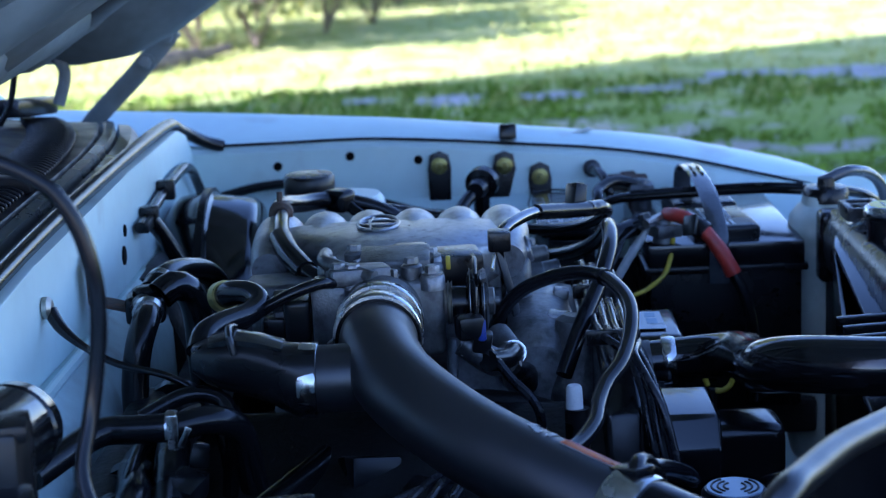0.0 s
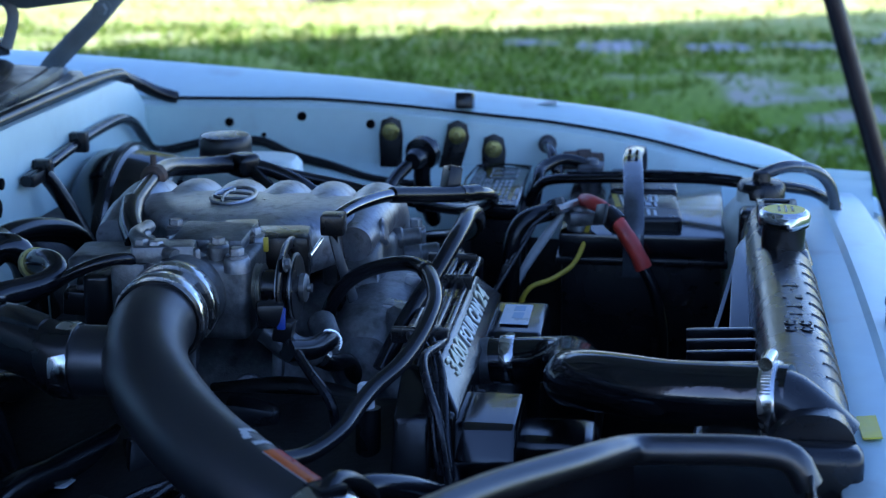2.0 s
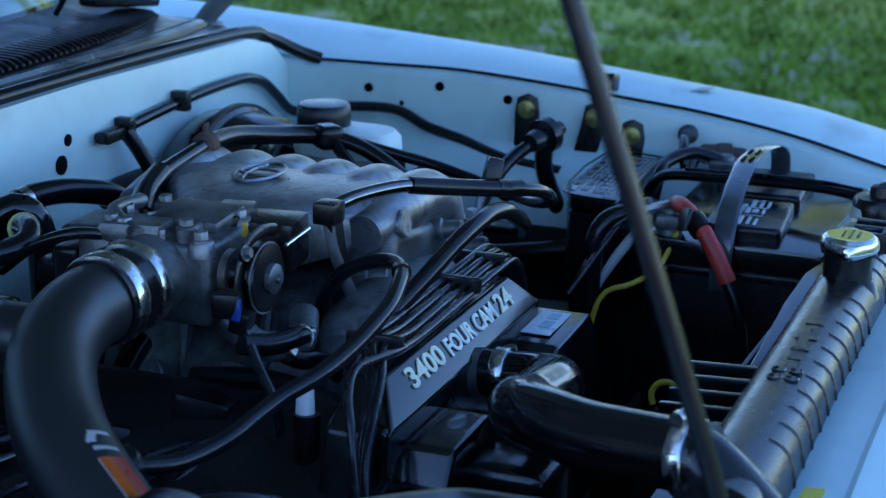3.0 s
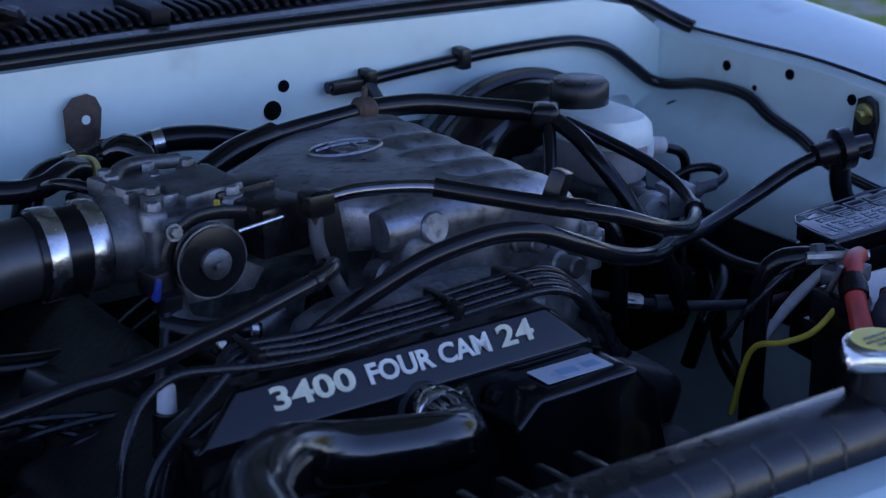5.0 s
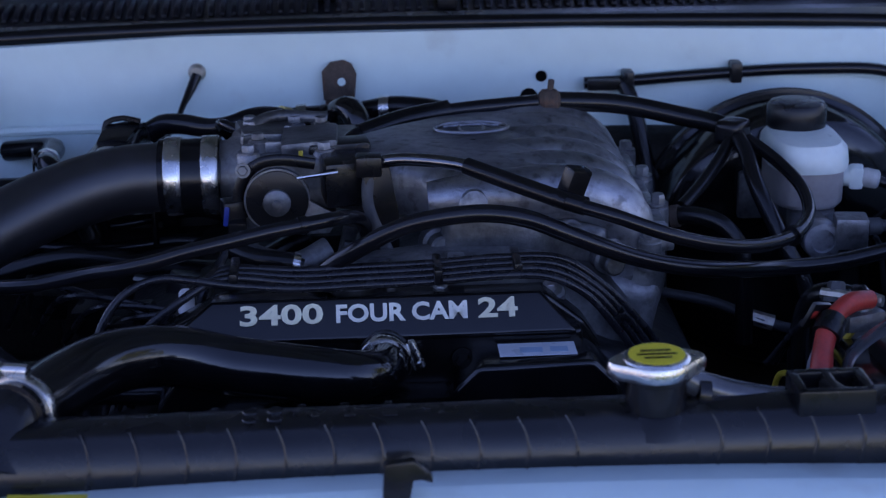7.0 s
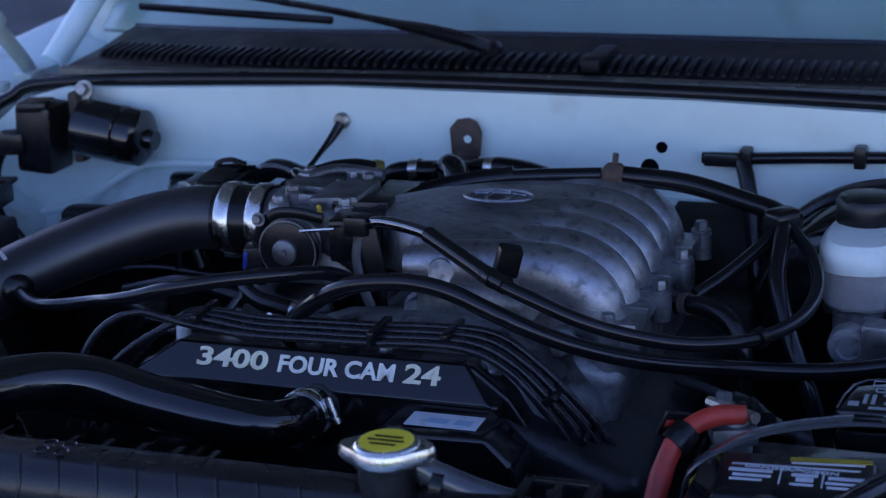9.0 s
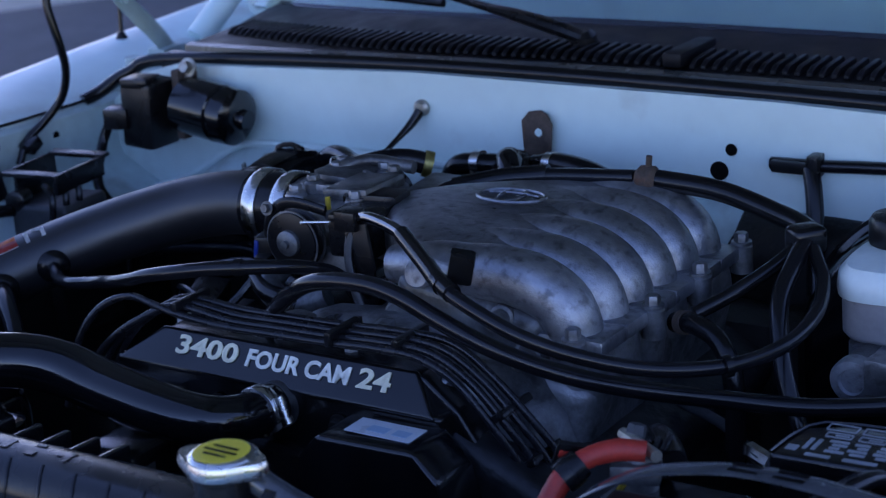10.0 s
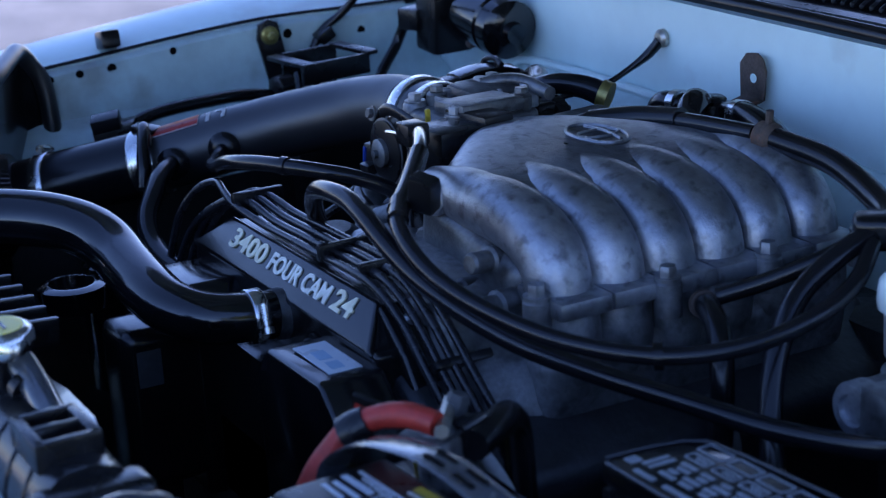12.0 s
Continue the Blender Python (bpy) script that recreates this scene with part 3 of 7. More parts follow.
# windshield, dark cabin behind it
rings = []
for x in np.linspace(-0.66, 0.66, 21):
    y0, c = cowl_y(CX + x, 1.005), 0.02 * (abs(x) / 0.66) ** 2
    rings.append([(CX + x, y0, 1.146 - c), (CX + x, y0 + 0.55, 1.146 - c + 0.40), (CX + x, y0 + 0.554, 1.146 - c + 0.395), (CX + x, y0 + 0.004, 1.146 - c - 0.005)])
ws = part("windshield", lofted(rings), M_GLASS, truck, "tilted greenish glass")
bm = plate([(CX - 0.60, 1.14, 1.10), (CX - 0.60, 1.62, 1.50), (CX - 0.60, 2.9, 1.56), (CX - 0.60, 2.9, 0.8), (CX - 0.60, 1.14, 0.8)], (1.2, 0, 0), 0.02)
part("cabin_interior", bm, M_CABIN, truck, "dark shaded cabin behind the windshield")
bm = bmesh.new()
box(bm, (CX, 2.6, 0.95), (1.44, 2.9, 0.5), bevel=0.05)
box(bm, (CX, 2.35, 1.60), (1.30, 1.4, 0.05), bevel=0.02)
box(bm, (CX, 3.1, 1.4), (1.30, 0.06, 0.5), bevel=0.02)
part("cab", bm, M_WHITE, truck)
for sx in (-0.65, 0.65):
    part("windshield_pillar", hose([(CX + sx * 1.065, 1.035, 1.095), (CX + sx * 1.03, 1.12, 1.172), (CX + sx * 0.98, 1.36, 1.36), (CX + sx * 0.93, 1.66, 1.58)], 0.017, 12), M_WHITE, truck)


def wiper(px):
    e = new("wiper")
    e.parent = truck
    e.matrix_parent_inverse = truck.matrix_basis.inverted()
    e.matrix_basis = Matrix.Translation((px, 0.94, 1.155))

    def sub(name, bm_, material):
        ob = obj(name, bm_, material)
        ob.parent = e
        ob.matrix_parent_inverse = e.matrix_basis.inverted()
    sub("wiper_arm", hose([(px, 0.930, 1.150, 0.011), (px - 0.03, 0.924, 1.161, 0.012), (px - 0.08, 0.928, 1.171, 0.010), (px - 0.13, 0.942, 1.176, 0.0065), (px - 0.22, 0.978, 1.182, 0.006), (px - 0.40, 1.045, 1.19, 0.005)], 0.01, 10, flat=0.7), M_PLASTIC)
    sub("wiper_blade", hose([(px - 0.22, 0.998, 1.165), (px - 0.34, 1.012, 1.168), (px - 0.50, 1.040, 1.17)], 0.005, 8), M_RUBBER)
    sub("pivot_cap", turned((px, 0.935, 1.140), (0, -0.2, 1), [(0, 0.015), (0.012, 0.014), (0.018, 0.008)], 16), M_PLASTIC)


wiper(-0.03)

# hood, hinged behind the cowl and propped open
HUP = Vector((0, -math.cos(radians(33)), math.sin(radians(33))))
HN = Vector((0, math.sin(radians(33)), math.cos(radians(33))))
H0 = Vector((CX, 1.045, 1.190))


def hood_pt(x, s, off=0.0):
    return H0 + Vector((x, 0, 0)) + HUP * s + HN * off


hood = part("hood", plate([hood_pt(x, s) for x, s in ((-0.64, 0.05), (-0.58, 0.07), (-0.3, 0.085), (0.3, 0.085), (0.58, 0.07), (0.64, 0.05), (0.65, 0.6), (0.60, 1.02), (0.45, 1.10), (-0.45, 1.10), (-0.60, 1.02), (-0.65, 0.6))], HN * 0.012, 0.004), M_WHITE, truck)
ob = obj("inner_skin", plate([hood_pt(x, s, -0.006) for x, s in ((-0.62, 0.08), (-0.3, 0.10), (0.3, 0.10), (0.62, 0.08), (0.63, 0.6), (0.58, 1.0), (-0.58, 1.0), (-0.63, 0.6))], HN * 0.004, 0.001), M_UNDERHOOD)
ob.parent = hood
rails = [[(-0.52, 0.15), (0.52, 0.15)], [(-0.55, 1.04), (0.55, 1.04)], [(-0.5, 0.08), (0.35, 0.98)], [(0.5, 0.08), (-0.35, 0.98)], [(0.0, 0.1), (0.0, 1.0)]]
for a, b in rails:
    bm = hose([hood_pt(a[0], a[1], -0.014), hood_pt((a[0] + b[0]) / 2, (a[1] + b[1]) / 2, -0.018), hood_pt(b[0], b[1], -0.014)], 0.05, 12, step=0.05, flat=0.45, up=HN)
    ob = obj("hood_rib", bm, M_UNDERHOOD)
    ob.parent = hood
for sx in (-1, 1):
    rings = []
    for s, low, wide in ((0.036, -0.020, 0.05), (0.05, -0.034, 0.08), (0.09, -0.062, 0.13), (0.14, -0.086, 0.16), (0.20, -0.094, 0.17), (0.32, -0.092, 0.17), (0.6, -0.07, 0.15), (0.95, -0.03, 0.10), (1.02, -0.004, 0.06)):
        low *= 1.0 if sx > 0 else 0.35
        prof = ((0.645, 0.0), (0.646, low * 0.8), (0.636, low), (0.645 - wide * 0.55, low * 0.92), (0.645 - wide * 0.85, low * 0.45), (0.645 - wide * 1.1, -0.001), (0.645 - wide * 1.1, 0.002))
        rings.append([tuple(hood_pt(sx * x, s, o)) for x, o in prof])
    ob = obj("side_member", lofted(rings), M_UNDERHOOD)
    ob.parent = hood
    bm = bmesh.new()
    sweep(bm, [(CX + sx * 0.672, 0.965, 1.085), (CX + sx * 0.668, 0.935, 1.120), (CX + sx * 0.664, 0.885, 1.168), (CX + sx * 0.660, 0.835, 1.222)], 0.0125, 10, flat=0.4, up=Vector((1, 0, 0)))
    hexbolt(bm, (CX + sx * 0.653, 0.842, 1.213), (-sx, 0, 0), 0.008)
    hexbolt(bm, (CX + sx * 0.655, 0.872, 1.182), (-sx, 0, 0), 0.008)
    box(bm, (CX + sx * 0.672, 0.965, 1.090), (0.03, 0.07, 0.03), bevel=0.005)
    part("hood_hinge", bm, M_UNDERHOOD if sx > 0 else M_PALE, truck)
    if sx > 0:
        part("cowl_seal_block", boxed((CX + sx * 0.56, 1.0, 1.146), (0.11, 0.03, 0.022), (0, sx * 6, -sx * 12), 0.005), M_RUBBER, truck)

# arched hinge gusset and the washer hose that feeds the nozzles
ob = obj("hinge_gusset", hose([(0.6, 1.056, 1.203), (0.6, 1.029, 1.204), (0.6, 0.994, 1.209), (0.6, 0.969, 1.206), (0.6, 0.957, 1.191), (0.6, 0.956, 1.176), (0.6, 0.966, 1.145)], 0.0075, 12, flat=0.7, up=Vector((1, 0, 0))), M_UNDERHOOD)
ob.parent = hood
ob = obj("washer_hose", hose([(0.45, 0.898, 1.27), (0.45, 0.908, 1.247), (0.45, 0.919, 1.236), (0.45, 0.941, 1.233), (0.45, 0.963, 1.234), (0.45, 0.971, 1.228), (0.45, 0.977, 1.206), (0.45, 0.986, 1.169), (0.45, 1.0, 1.145)], 0.0035, 10), M_RUBBER)
ob.parent = hood

# radiator support: white cross panel with folded front, bumper strip in front of it
rings = []
for x in np.linspace(-0.60, 0.64, 25):
    d = 0.03 * (abs(x - CX) / 0.6) ** 2
    rings.append([(x, 0.054, 0.96), (x, 0.054, 1.002 - d), (x, 0.048, 1.007 - d), (x, 0.008, 1.011 - d), (x, 0.003, 1.016 - d), (x, -0.034, 1.014 - d), (x, -0.044, 1.006 - d), (x, -0.048, 0.93), (x, -0.042, 0.93), (x, -0.036, 0.99 - d), (x, 0.0, 0.998 - d), (x, 0.046, 0.99 - d), (x, 0.050, 0.96)])
part("radiator_support", lofted(rings), M_WHITE, truck)
part("caution_sticker", boxed((-0.205, 0.028, 1.0060), (0.05, 0.014, 0.001), (-6, 2, 0), 0.0002, 1), M_YELLOW, truck, "yellow caution sticker")
part("grille_trim", hose([(-0.55, -0.065, 0.965), (0.0, -0.082, 0.990), (0.55, -0.065, 0.965)], 0.018, 16, flat=0.8), M_CHROME, truck, "chrome grille trim")
part("bumper", hose([(-0.80, -0.10, 0.62), (-0.5, -0.24, 0.62), (0.03, -0.27, 0.62), (0.55, -0.24, 0.62), (0.85, -0.10, 0.62)], 0.09, 20, flat=1.2), M_CHROME, truck)
bm = bmesh.new()
for k in range(9):
    box(bm, (CX, -0.11, 0.72 + k * 0.026), (1.0, 0.02, 0.012), bevel=0.003)
part("front_grille", bm, M_PLASTIC, truck)
for sx in (-1, 1):
    for y in (0.33, 3.3):
        w = turned((CX + sx * 0.74, y, 0.36), (sx, 0, 0), [(-0.11, 0.22), (-0.11, 0.33), (-0.08, 0.36), (0.08, 0.36), (0.11, 0.33), (0.11, 0.22), (0.06, 0.2)], 40)
        wheel = part("tyre", w, M_RUBBER, truck)
        ob = obj("rim", turned((CX + sx * 0.74, y, 0.36), (sx, 0, 0), [(-0.10, 0.2), (0.07, 0.2), (0.1, 0.215), (0.06, 0.15), (0.09, 0.06), (0.09, 0.02)], 32), M_STEEL)
        ob.parent = wheel
part("chassis", boxed((CX, 1.6, 0.52), (1.2, 3.6, 0.12), bevel=0.02), M_GREASE, truck)

# added dark panels between the engine and the wheels, standing in for deep shade
for sx, back in ((-1, 0.80), (1, 0.42)):
    part("shade_panel", plate([(CX + sx * 0.50, 0.14, 0.55), (CX + sx * 0.50, back, 0.55), (CX + sx * 0.53, back, 0.945), (CX + sx * 0.53, 0.14, 0.93)], (sx * 0.004, 0, 0), 0.001), M_GREASE, truck)
part("shade_panel", plate([(0.556, y, z) for y, z in ((0.42, 0.935), (0.80, 0.935), (0.80, 0.70), (0.745, 0.725), (0.685, 0.765), (0.644, 0.796), (0.628, 0.835), (0.583, 0.846), (0.42, 0.852))], (0.004, 0, 0), 0.001), M_GREASE, truck)
part("bell_housing", boxed((0.0, 0.735, 0.80), (0.62, 0.07, 0.30), bevel=0.02), M_GREASE, truck)


# ---- holes, bolts and brackets on the sheet metal ----
def hole(at, axis, r):
    t = Vector(axis).normalized()
    return part("hole", lathe(bmesh.new(), Vector(at) - t * 0.004, t, [(0, r), (0.0048, r), (0.0052, r * 0.9)], 20), M_HOLE, truck)


XD, XP = 0.671, -0.619
for y, z, r in ((0.715, 1.046, 0.0055), (0.672, 1.031, 0.003), (0.624, 1.055, 0.0055), (0.539, 1.047, 0.0055), (0.354, 1.023, 0.005)):
    hole((XD, y, z), (-1, 0, 0), r)
for y, z, r in ((0.721, 1.046, 0.0055), (0.68, 1.033, 0.003), (0.629, 1.055, 0.0055), (0.492, 1.055, 0.004), (0.421, 1.046, 0.0055), (0.385, 1.045, 0.0045), (0.352, 1.043, 0.0045), (0.355, 1.022, 0.0045)):
    hole((XP - 0.002, y, z), (1, 0, 0), r)
for x, z, r in ((0.191, 1.074, 0.006), (0.178, 1.052, 0.0095)):
    hole((x, FW - 0.0005, z), (0, -1, 0), r)
hole((0.655, 0.775, 0.985), (-0.6, -0.6, 0.2), 0.012)


def strut_bracket(x, y, z, s, lean=0.0, drop=0.075):
    """Black strap hanging on a yellow-zinc bolt."""
    e = thing("strap_bracket", (x, y, z), "black strap bracket on a yellow zinc bolt at the inner fender", "bracket", "brackets on the inner fenders")
    w = 0.0145
    out = [(x, y - w, z - 0.004), (x, y - w * 0.8, z + 0.013), (x, y, z + 0.018), (x, y + w * 0.8, z + 0.013), (x, y + w, z - 0.004), (x - s * 0.006, y + w * 0.9 + lean, z - drop), (x - s * 0.006, y - w * 0.9 + lean, z - drop)]
    part("strap", plate(out, (-s * 0.005, 0, 0), 0.0012), M_PLASTIC, e)
    bm = bmesh.new()
    lathe(bm, (x - s * 0.004, y, z), (-s, 0, 0), [(0, 0.0105), (0.004, 0.0105), (0.005, 0.0085)], 24)
    hexbolt(bm, (x - s * 0.008, y, z), (-s, 0, 0), 0.005, 0.006, False)
    part("bolt", bm, M_GOLD, e, "yellow zinc bolt")
    part("bolt_hole", turned((x - s * 0.0138, y, z), (-s, 0, 0), [(0, 0.0030), (0.0008, 0.0030)], 14), M_HOLE, e)


strut_bracket(0.668, 0.513, 1.040, 1, drop=0.06)
strut_bracket(0.669, 0.432, 1.037, 1, lean=0.014, drop=0.06)
strut_bracket(0.669, 0.388, 1.021, 1, drop=0.028)
strut_bracket(-0.617, 0.603, 1.058, -1, lean=0.018, drop=0.10)

for x, s in ((0.692, 1), (-0.640, -1)):
    y, z = 0.426, 1.072
    solo("hood_bumper", boxed((x, y, z + 0.002), (0.026, 0.022, 0.020), (0, s * 12, 0), 0.004), M_RUBBER, "black rubber hood rest on the fender edge", "bumper", "hood rests")
solo("fender_decal", boxed((0.745, 0.345, 1.0615), (0.026, 0.055, 0.0012), (-8, 3, 0), 0.0003, 1), mat("faded_decal", (0.36, 0.43, 0.44), 0.5, vary=0.2, scale=60), "faded grey sticker on the fender top", "sticker")

# firewall bracket, ground wire, vacuum line
e = thing("firewall_bracket", (-0.018, 0.815, 1.06), "rusty steel bracket bolted to the firewall", "bracket")
part("plate", plate([(-0.036, 0.812, 1.058), (-0.004, 0.812, 1.058), (-0.001, 0.812, 1.085), (-0.006, 0.812, 1.096), (-0.014, 0.812, 1.100), (-0.028, 0.812, 1.098), (-0.037, 0.812, 1.088)], (0, -0.003, 0), 0.001), M_RUST, e)
part("foot", plate([(-0.034, 0.812, 1.060), (-0.006, 0.812, 1.060), (-0.006, 0.772, 1.050), (-0.034, 0.772, 1.050)], (0, 0, -0.003), 0.001), M_RUST, e)
part("bolt_hole", turned((-0.017, 0.810, 1.077), (0, -1, 0), [(0, 0.0042), (0.0016, 0.0042)], 16), M_WHITE, e, "bright round hole")
part("vacuum_valve", boxed((-0.018, 0.765, 1.050), (0.036, 0.034, 0.024), (0, 0, 4), 0.005, 3), M_PLASTIC, e)
bm = turned((-0.046, 0.764, 1.052), (1, 0, 0), [(0, 0.011), (0.010, 0.013), (0.046, 0.013), (0.056, 0.011)], 18)
part("valve_barrel", bm, M_PLASTIC, e)
part("valve_cap", turned((-0.018, 0.765, 1.060), (0, 0, 1), [(0, 0.012), (0.006, 0.012), (0.008, 0.009)], 16), M_PLASTIC, e)

e = thing("ground_wire", (-0.165, 0.815, 1.09), "black ground wire bolted to the firewall", "wire")
part("terminal", lathe(bmesh.new(), (-0.165, 0.819, 1.09), (0, -1, 0), [(0, 0.009), (0.004, 0.009), (0.007, 0.006)], 16), M_ZINC, e)
part("wire", hose([(-0.165, 0.814, 1.088, 0.0055), (-0.171, 0.806, 1.076, 0.005), (-0.179, 0.788, 1.062, 0.0032), (-0.186, 0.760, 1.048, 0.003), (-0.198, 0.722, 1.041, 0.003), (-0.202, 0.700, 1.029, 0.003), (-0.203, 0.688, 1.010, 0.003), (-0.203, 0.681, 0.985, 0.003), (-0.203, 0.677, 0.95, 0.003)], 0.003, 10), M_RUBBER, e)

e = thing("vacuum_line", (0.393, 0.81, 1.07), "black vacuum line clipped along the firewall", "hose")
LINE = [(0.235, 0.812, 1.067), (0.28, 0.812, 1.068), (0.335, 0.812, 1.071), (0.392, 0.812, 1.0735), (0.452, 0.812, 1.075), (0.530, 0.811, 1.0735), (0.564, 0.810, 1.067), (0.589, 0.809, 1.057), (0.620, 0.808, 1.035), (0.645, 0.806, 1.016), (0.658, 0.790, 1.012), (0.660, 0.738, 1.023), (0.660, 0.675, 1.025), (0.659, 0.635, 1.009), (0.657, 0.590, 0.998), (0.64, 0.53, 0.985), (0.63, 0.46, 0.98)]
part("line", hose(LINE, 0.0062, 10), M_HOSE, e)
part("branch", hose([(0.276, 0.808, 1.066), (0.282, 0.80, 1.052), (0.290, 0.785, 1.02), (0.30, 0.76, 0.96)], 0.0085, 10), M_RUBBER, e)
part("end_fitting", boxed((0.255, 0.81, 1.066), (0.035, 0.012, 0.012), bevel=0.002), M_PLASTIC, e)
for x, z in ((0.28, 1.067), (0.393, 1.073)):
    part("clip", boxed((x, 0.810, z + 0.002), (0.012, 0.02, 0.022), bevel=0.003), M_PLASTIC, e)

# ---- engine ----
e = thing("engine_block", (0.04, 0.5, 0.6), "greasy dark engine block below the intake", "engine")
part("block", boxed((0.04, 0.52, 0.76), (0.46, 0.44, 0.26), bevel=0.02), M_GREASE, e)
for sx, a in ((-1, 24), (1, -24)):
    part("valve_cover", boxed((0.03 + sx * 0.175, 0.54, 0.915), (0.15, 0.40, 0.075), (0, -a, 0), 0.022, 4), M_VALVE if sx > 0 else M_GREASE, e)
part("oil_pan", boxed((0.04, 0.55, 0.55), (0.34, 0.4, 0.2), bevel=0.03), M_GREASE, e)
part("gearbox", boxed((0.03, 1.0, 0.58), (0.3, 0.7, 0.26), bevel=0.05), M_GREASE, e)
part("subframe", boxed((0.03, 0.4, 0.47), (1.15, 0.5, 0.06), bevel=0.02), M_GREASE, e)
for sx in (-1, 1):
    part("engine_mount", boxed((0.03 + sx * 0.32, 0.45, 0.64), (0.22, 0.12, 0.14), (0, sx * 25, 0), 0.02), M_GREASE, e)

# lower intake casting, front to rear under the plenum
e = thing("lower_intake", (0.10, 0.46, 0.95), "dull cast aluminium lower intake manifold", "manifold")
rings = []
for y, hw, top in ((0.372, 0.085, 0.995), (0.385, 0.105, 1.012), (0.42, 0.115, 1.018), (0.50, 0.12, 1.02), (0.60, 0.12, 1.015), (0.66, 0.10, 1.0)):
    c = 0.105
    rings.append([(c - hw * 1.25, y, 0.90), (c - hw * 1.1, y, 0.96), (c - hw * 0.75, y, top - 0.012), (c - hw * 0.4, y, top), (c + hw * 0.4, y, top), (c + hw * 0.8, y, top - 0.012), (c + hw * 1.1, y, 0.965), (c + hw * 1.25, y, 0.90)])
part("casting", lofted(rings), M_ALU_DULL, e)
rings = []
for x, ry, rz, zc in ((-0.030, 0.022, 0.028, 0.975), (-0.020, 0.032, 0.036, 0.978), (0.0, 0.037, 0.041, 0.980), (0.06, 0.040, 0.044, 0.982), (0.12, 0.040, 0.044, 0.981), (0.165, 0.038, 0.040, 0.976), (0.195, 0.034, 0.034, 0.970), (0.205, 0.026, 0.026, 0.968)):
    rings.append([(x, 0.424 + ry * math.copysign(abs(math.cos(a)) ** 0.75, math.cos(a)), zc + rz * math.copysign(abs(math.sin(a)) ** 0.75, math.sin(a))) for a in np.linspace(0, 2 * math.pi, 33)[:-1]])
part("front_casting", lofted(rings), M_ALU_MID, e)
part("casting_lug", boxed((0.012, 0.405, 1.013), (0.022, 0.020, 0.018), (8, 0, -6), 0.003), M_ALU, e)
part("casting_lug", boxed((0.075, 0.398, 1.023), (0.014, 0.014, 0.010), (8, 0, 0), 0.002), M_ALU, e)
part("casting_seam", hose([(0.150, 0.384, 1.000), (0.155, 0.383, 0.985), (0.152, 0.383, 0.965), (0.158, 0.384, 0.945)], 0.0022, 8), M_ALU_MID, e)
for x, y, z in ((0.02, 0.385, 1.004), (0.06, 0.375, 1.002), (0.15, 0.375, 1.0)):
    bm = lathe(bmesh.new(), (x, y, z - 0.01), (0, -0.3, 1), [(0, 0.012), (0.014, 0.012), (0.016, 0.010)], 18)
    hexbolt(bm, (x, y - 0.002, z + 0.004), (0, -0.3, 1), 0.006, 0.006)
    part("bolt_boss", bm, M_ALU, e)
bm = bmesh.new()
lathe(bm, (-0.02, 0.40, 0.90), (0.1, -0.1, 1), [(0, 0.026), (0.06, 0.026), (0.085, 0.022), (0.12, 0.020), (0.125, 0.014)], 24)
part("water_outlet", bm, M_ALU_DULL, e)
for y, z, w in ((0.42, 0.955, 0.03), (0.50, 0.965, 0.04), (0.575, 0.955, 0.035)):
    part("side_rib", boxed((-0.022, y, z), (0.014, w * 0.25, 0.09), (0, 14, 0), 0.004), M_ALU_DULL, e)
    bm = turned((-0.03, y + 0.022, z - 0.01), (-1, 0, 0.3), [(0, 0.012), (0.010, 0.012), (0.012, 0.010)], 18)
    hexbolt(bm, (-0.041, y + 0.022, z - 0.006), (-1, 0, 0.3), 0.007, 0.006)
    part("side_boss", bm, M_ALU_MID, e)
part("coolant_pipe", hose([(-0.05, 0.39, 0.93), (-0.06, 0.42, 0.955), (-0.055, 0.48, 0.965), (-0.05, 0.55, 0.955)], 0.009, 12), M_GREASE, e)
part("coolant_hose", hose([(-0.09, 0.462, 1.012), (-0.075, 0.445, 0.995), (-0.045, 0.435, 0.985), (-0.02, 0.43, 0.96), (0.0, 0.40, 0.92)], 0.0075, 12), M_RUBBER, e)
part("spring_clamp", turned((-0.082, 0.452, 1.004), (0.4, -0.4, -0.6), [(0, 0.0078), (0, 0.0092), (0.006, 0.0092), (0.006, 0.0078)], 16), M_STEEL, e)

# upper plenum with six runners
e = thing("intake_plenum", (0.1, 0.53, 1.03), "cast aluminium intake plenum with six curved runners", "intake")
rings = []
secs = ((-0.025, 0.548, 0.034, 1.080, 1.030), (0.0, 0.548, 0.044, 1.086, 1.028), (0.03, 0.545, 0.066, 1.090, 1.03), (0.07, 0.545, 0.100, 1.090, 1.034), (0.105, 0.550, 0.118, 1.087, 1.04), (0.135, 0.554, 0.124, 1.0855, 1.04), (0.165, 0.556, 0.122, 1.0795, 1.035), (0.195, 0.556, 0.119, 1.066, 1.03), (0.215, 0.556, 0.116, 1.045, 1.02))
for x, yc, hw, zt, zb in secs:
    ring = []
    for k in range(32):
        a = 2 * math.pi * k / 32
        ca, sa = math.cos(a), math.sin(a)
        yy = math.copysign(abs(ca) ** 0.55, ca) * hw
        zz = math.copysign(abs(sa) ** 0.6, sa) * (zt - zb) / 2
        ring.append((x, yc + yy, (zt + zb) / 2 + zz))
    rings.append(ring)
plenum = part("plenum_body", lofted(rings), M_ALU, e)
RUN = [0.447 + 0.0435 * k for k in range(6)]
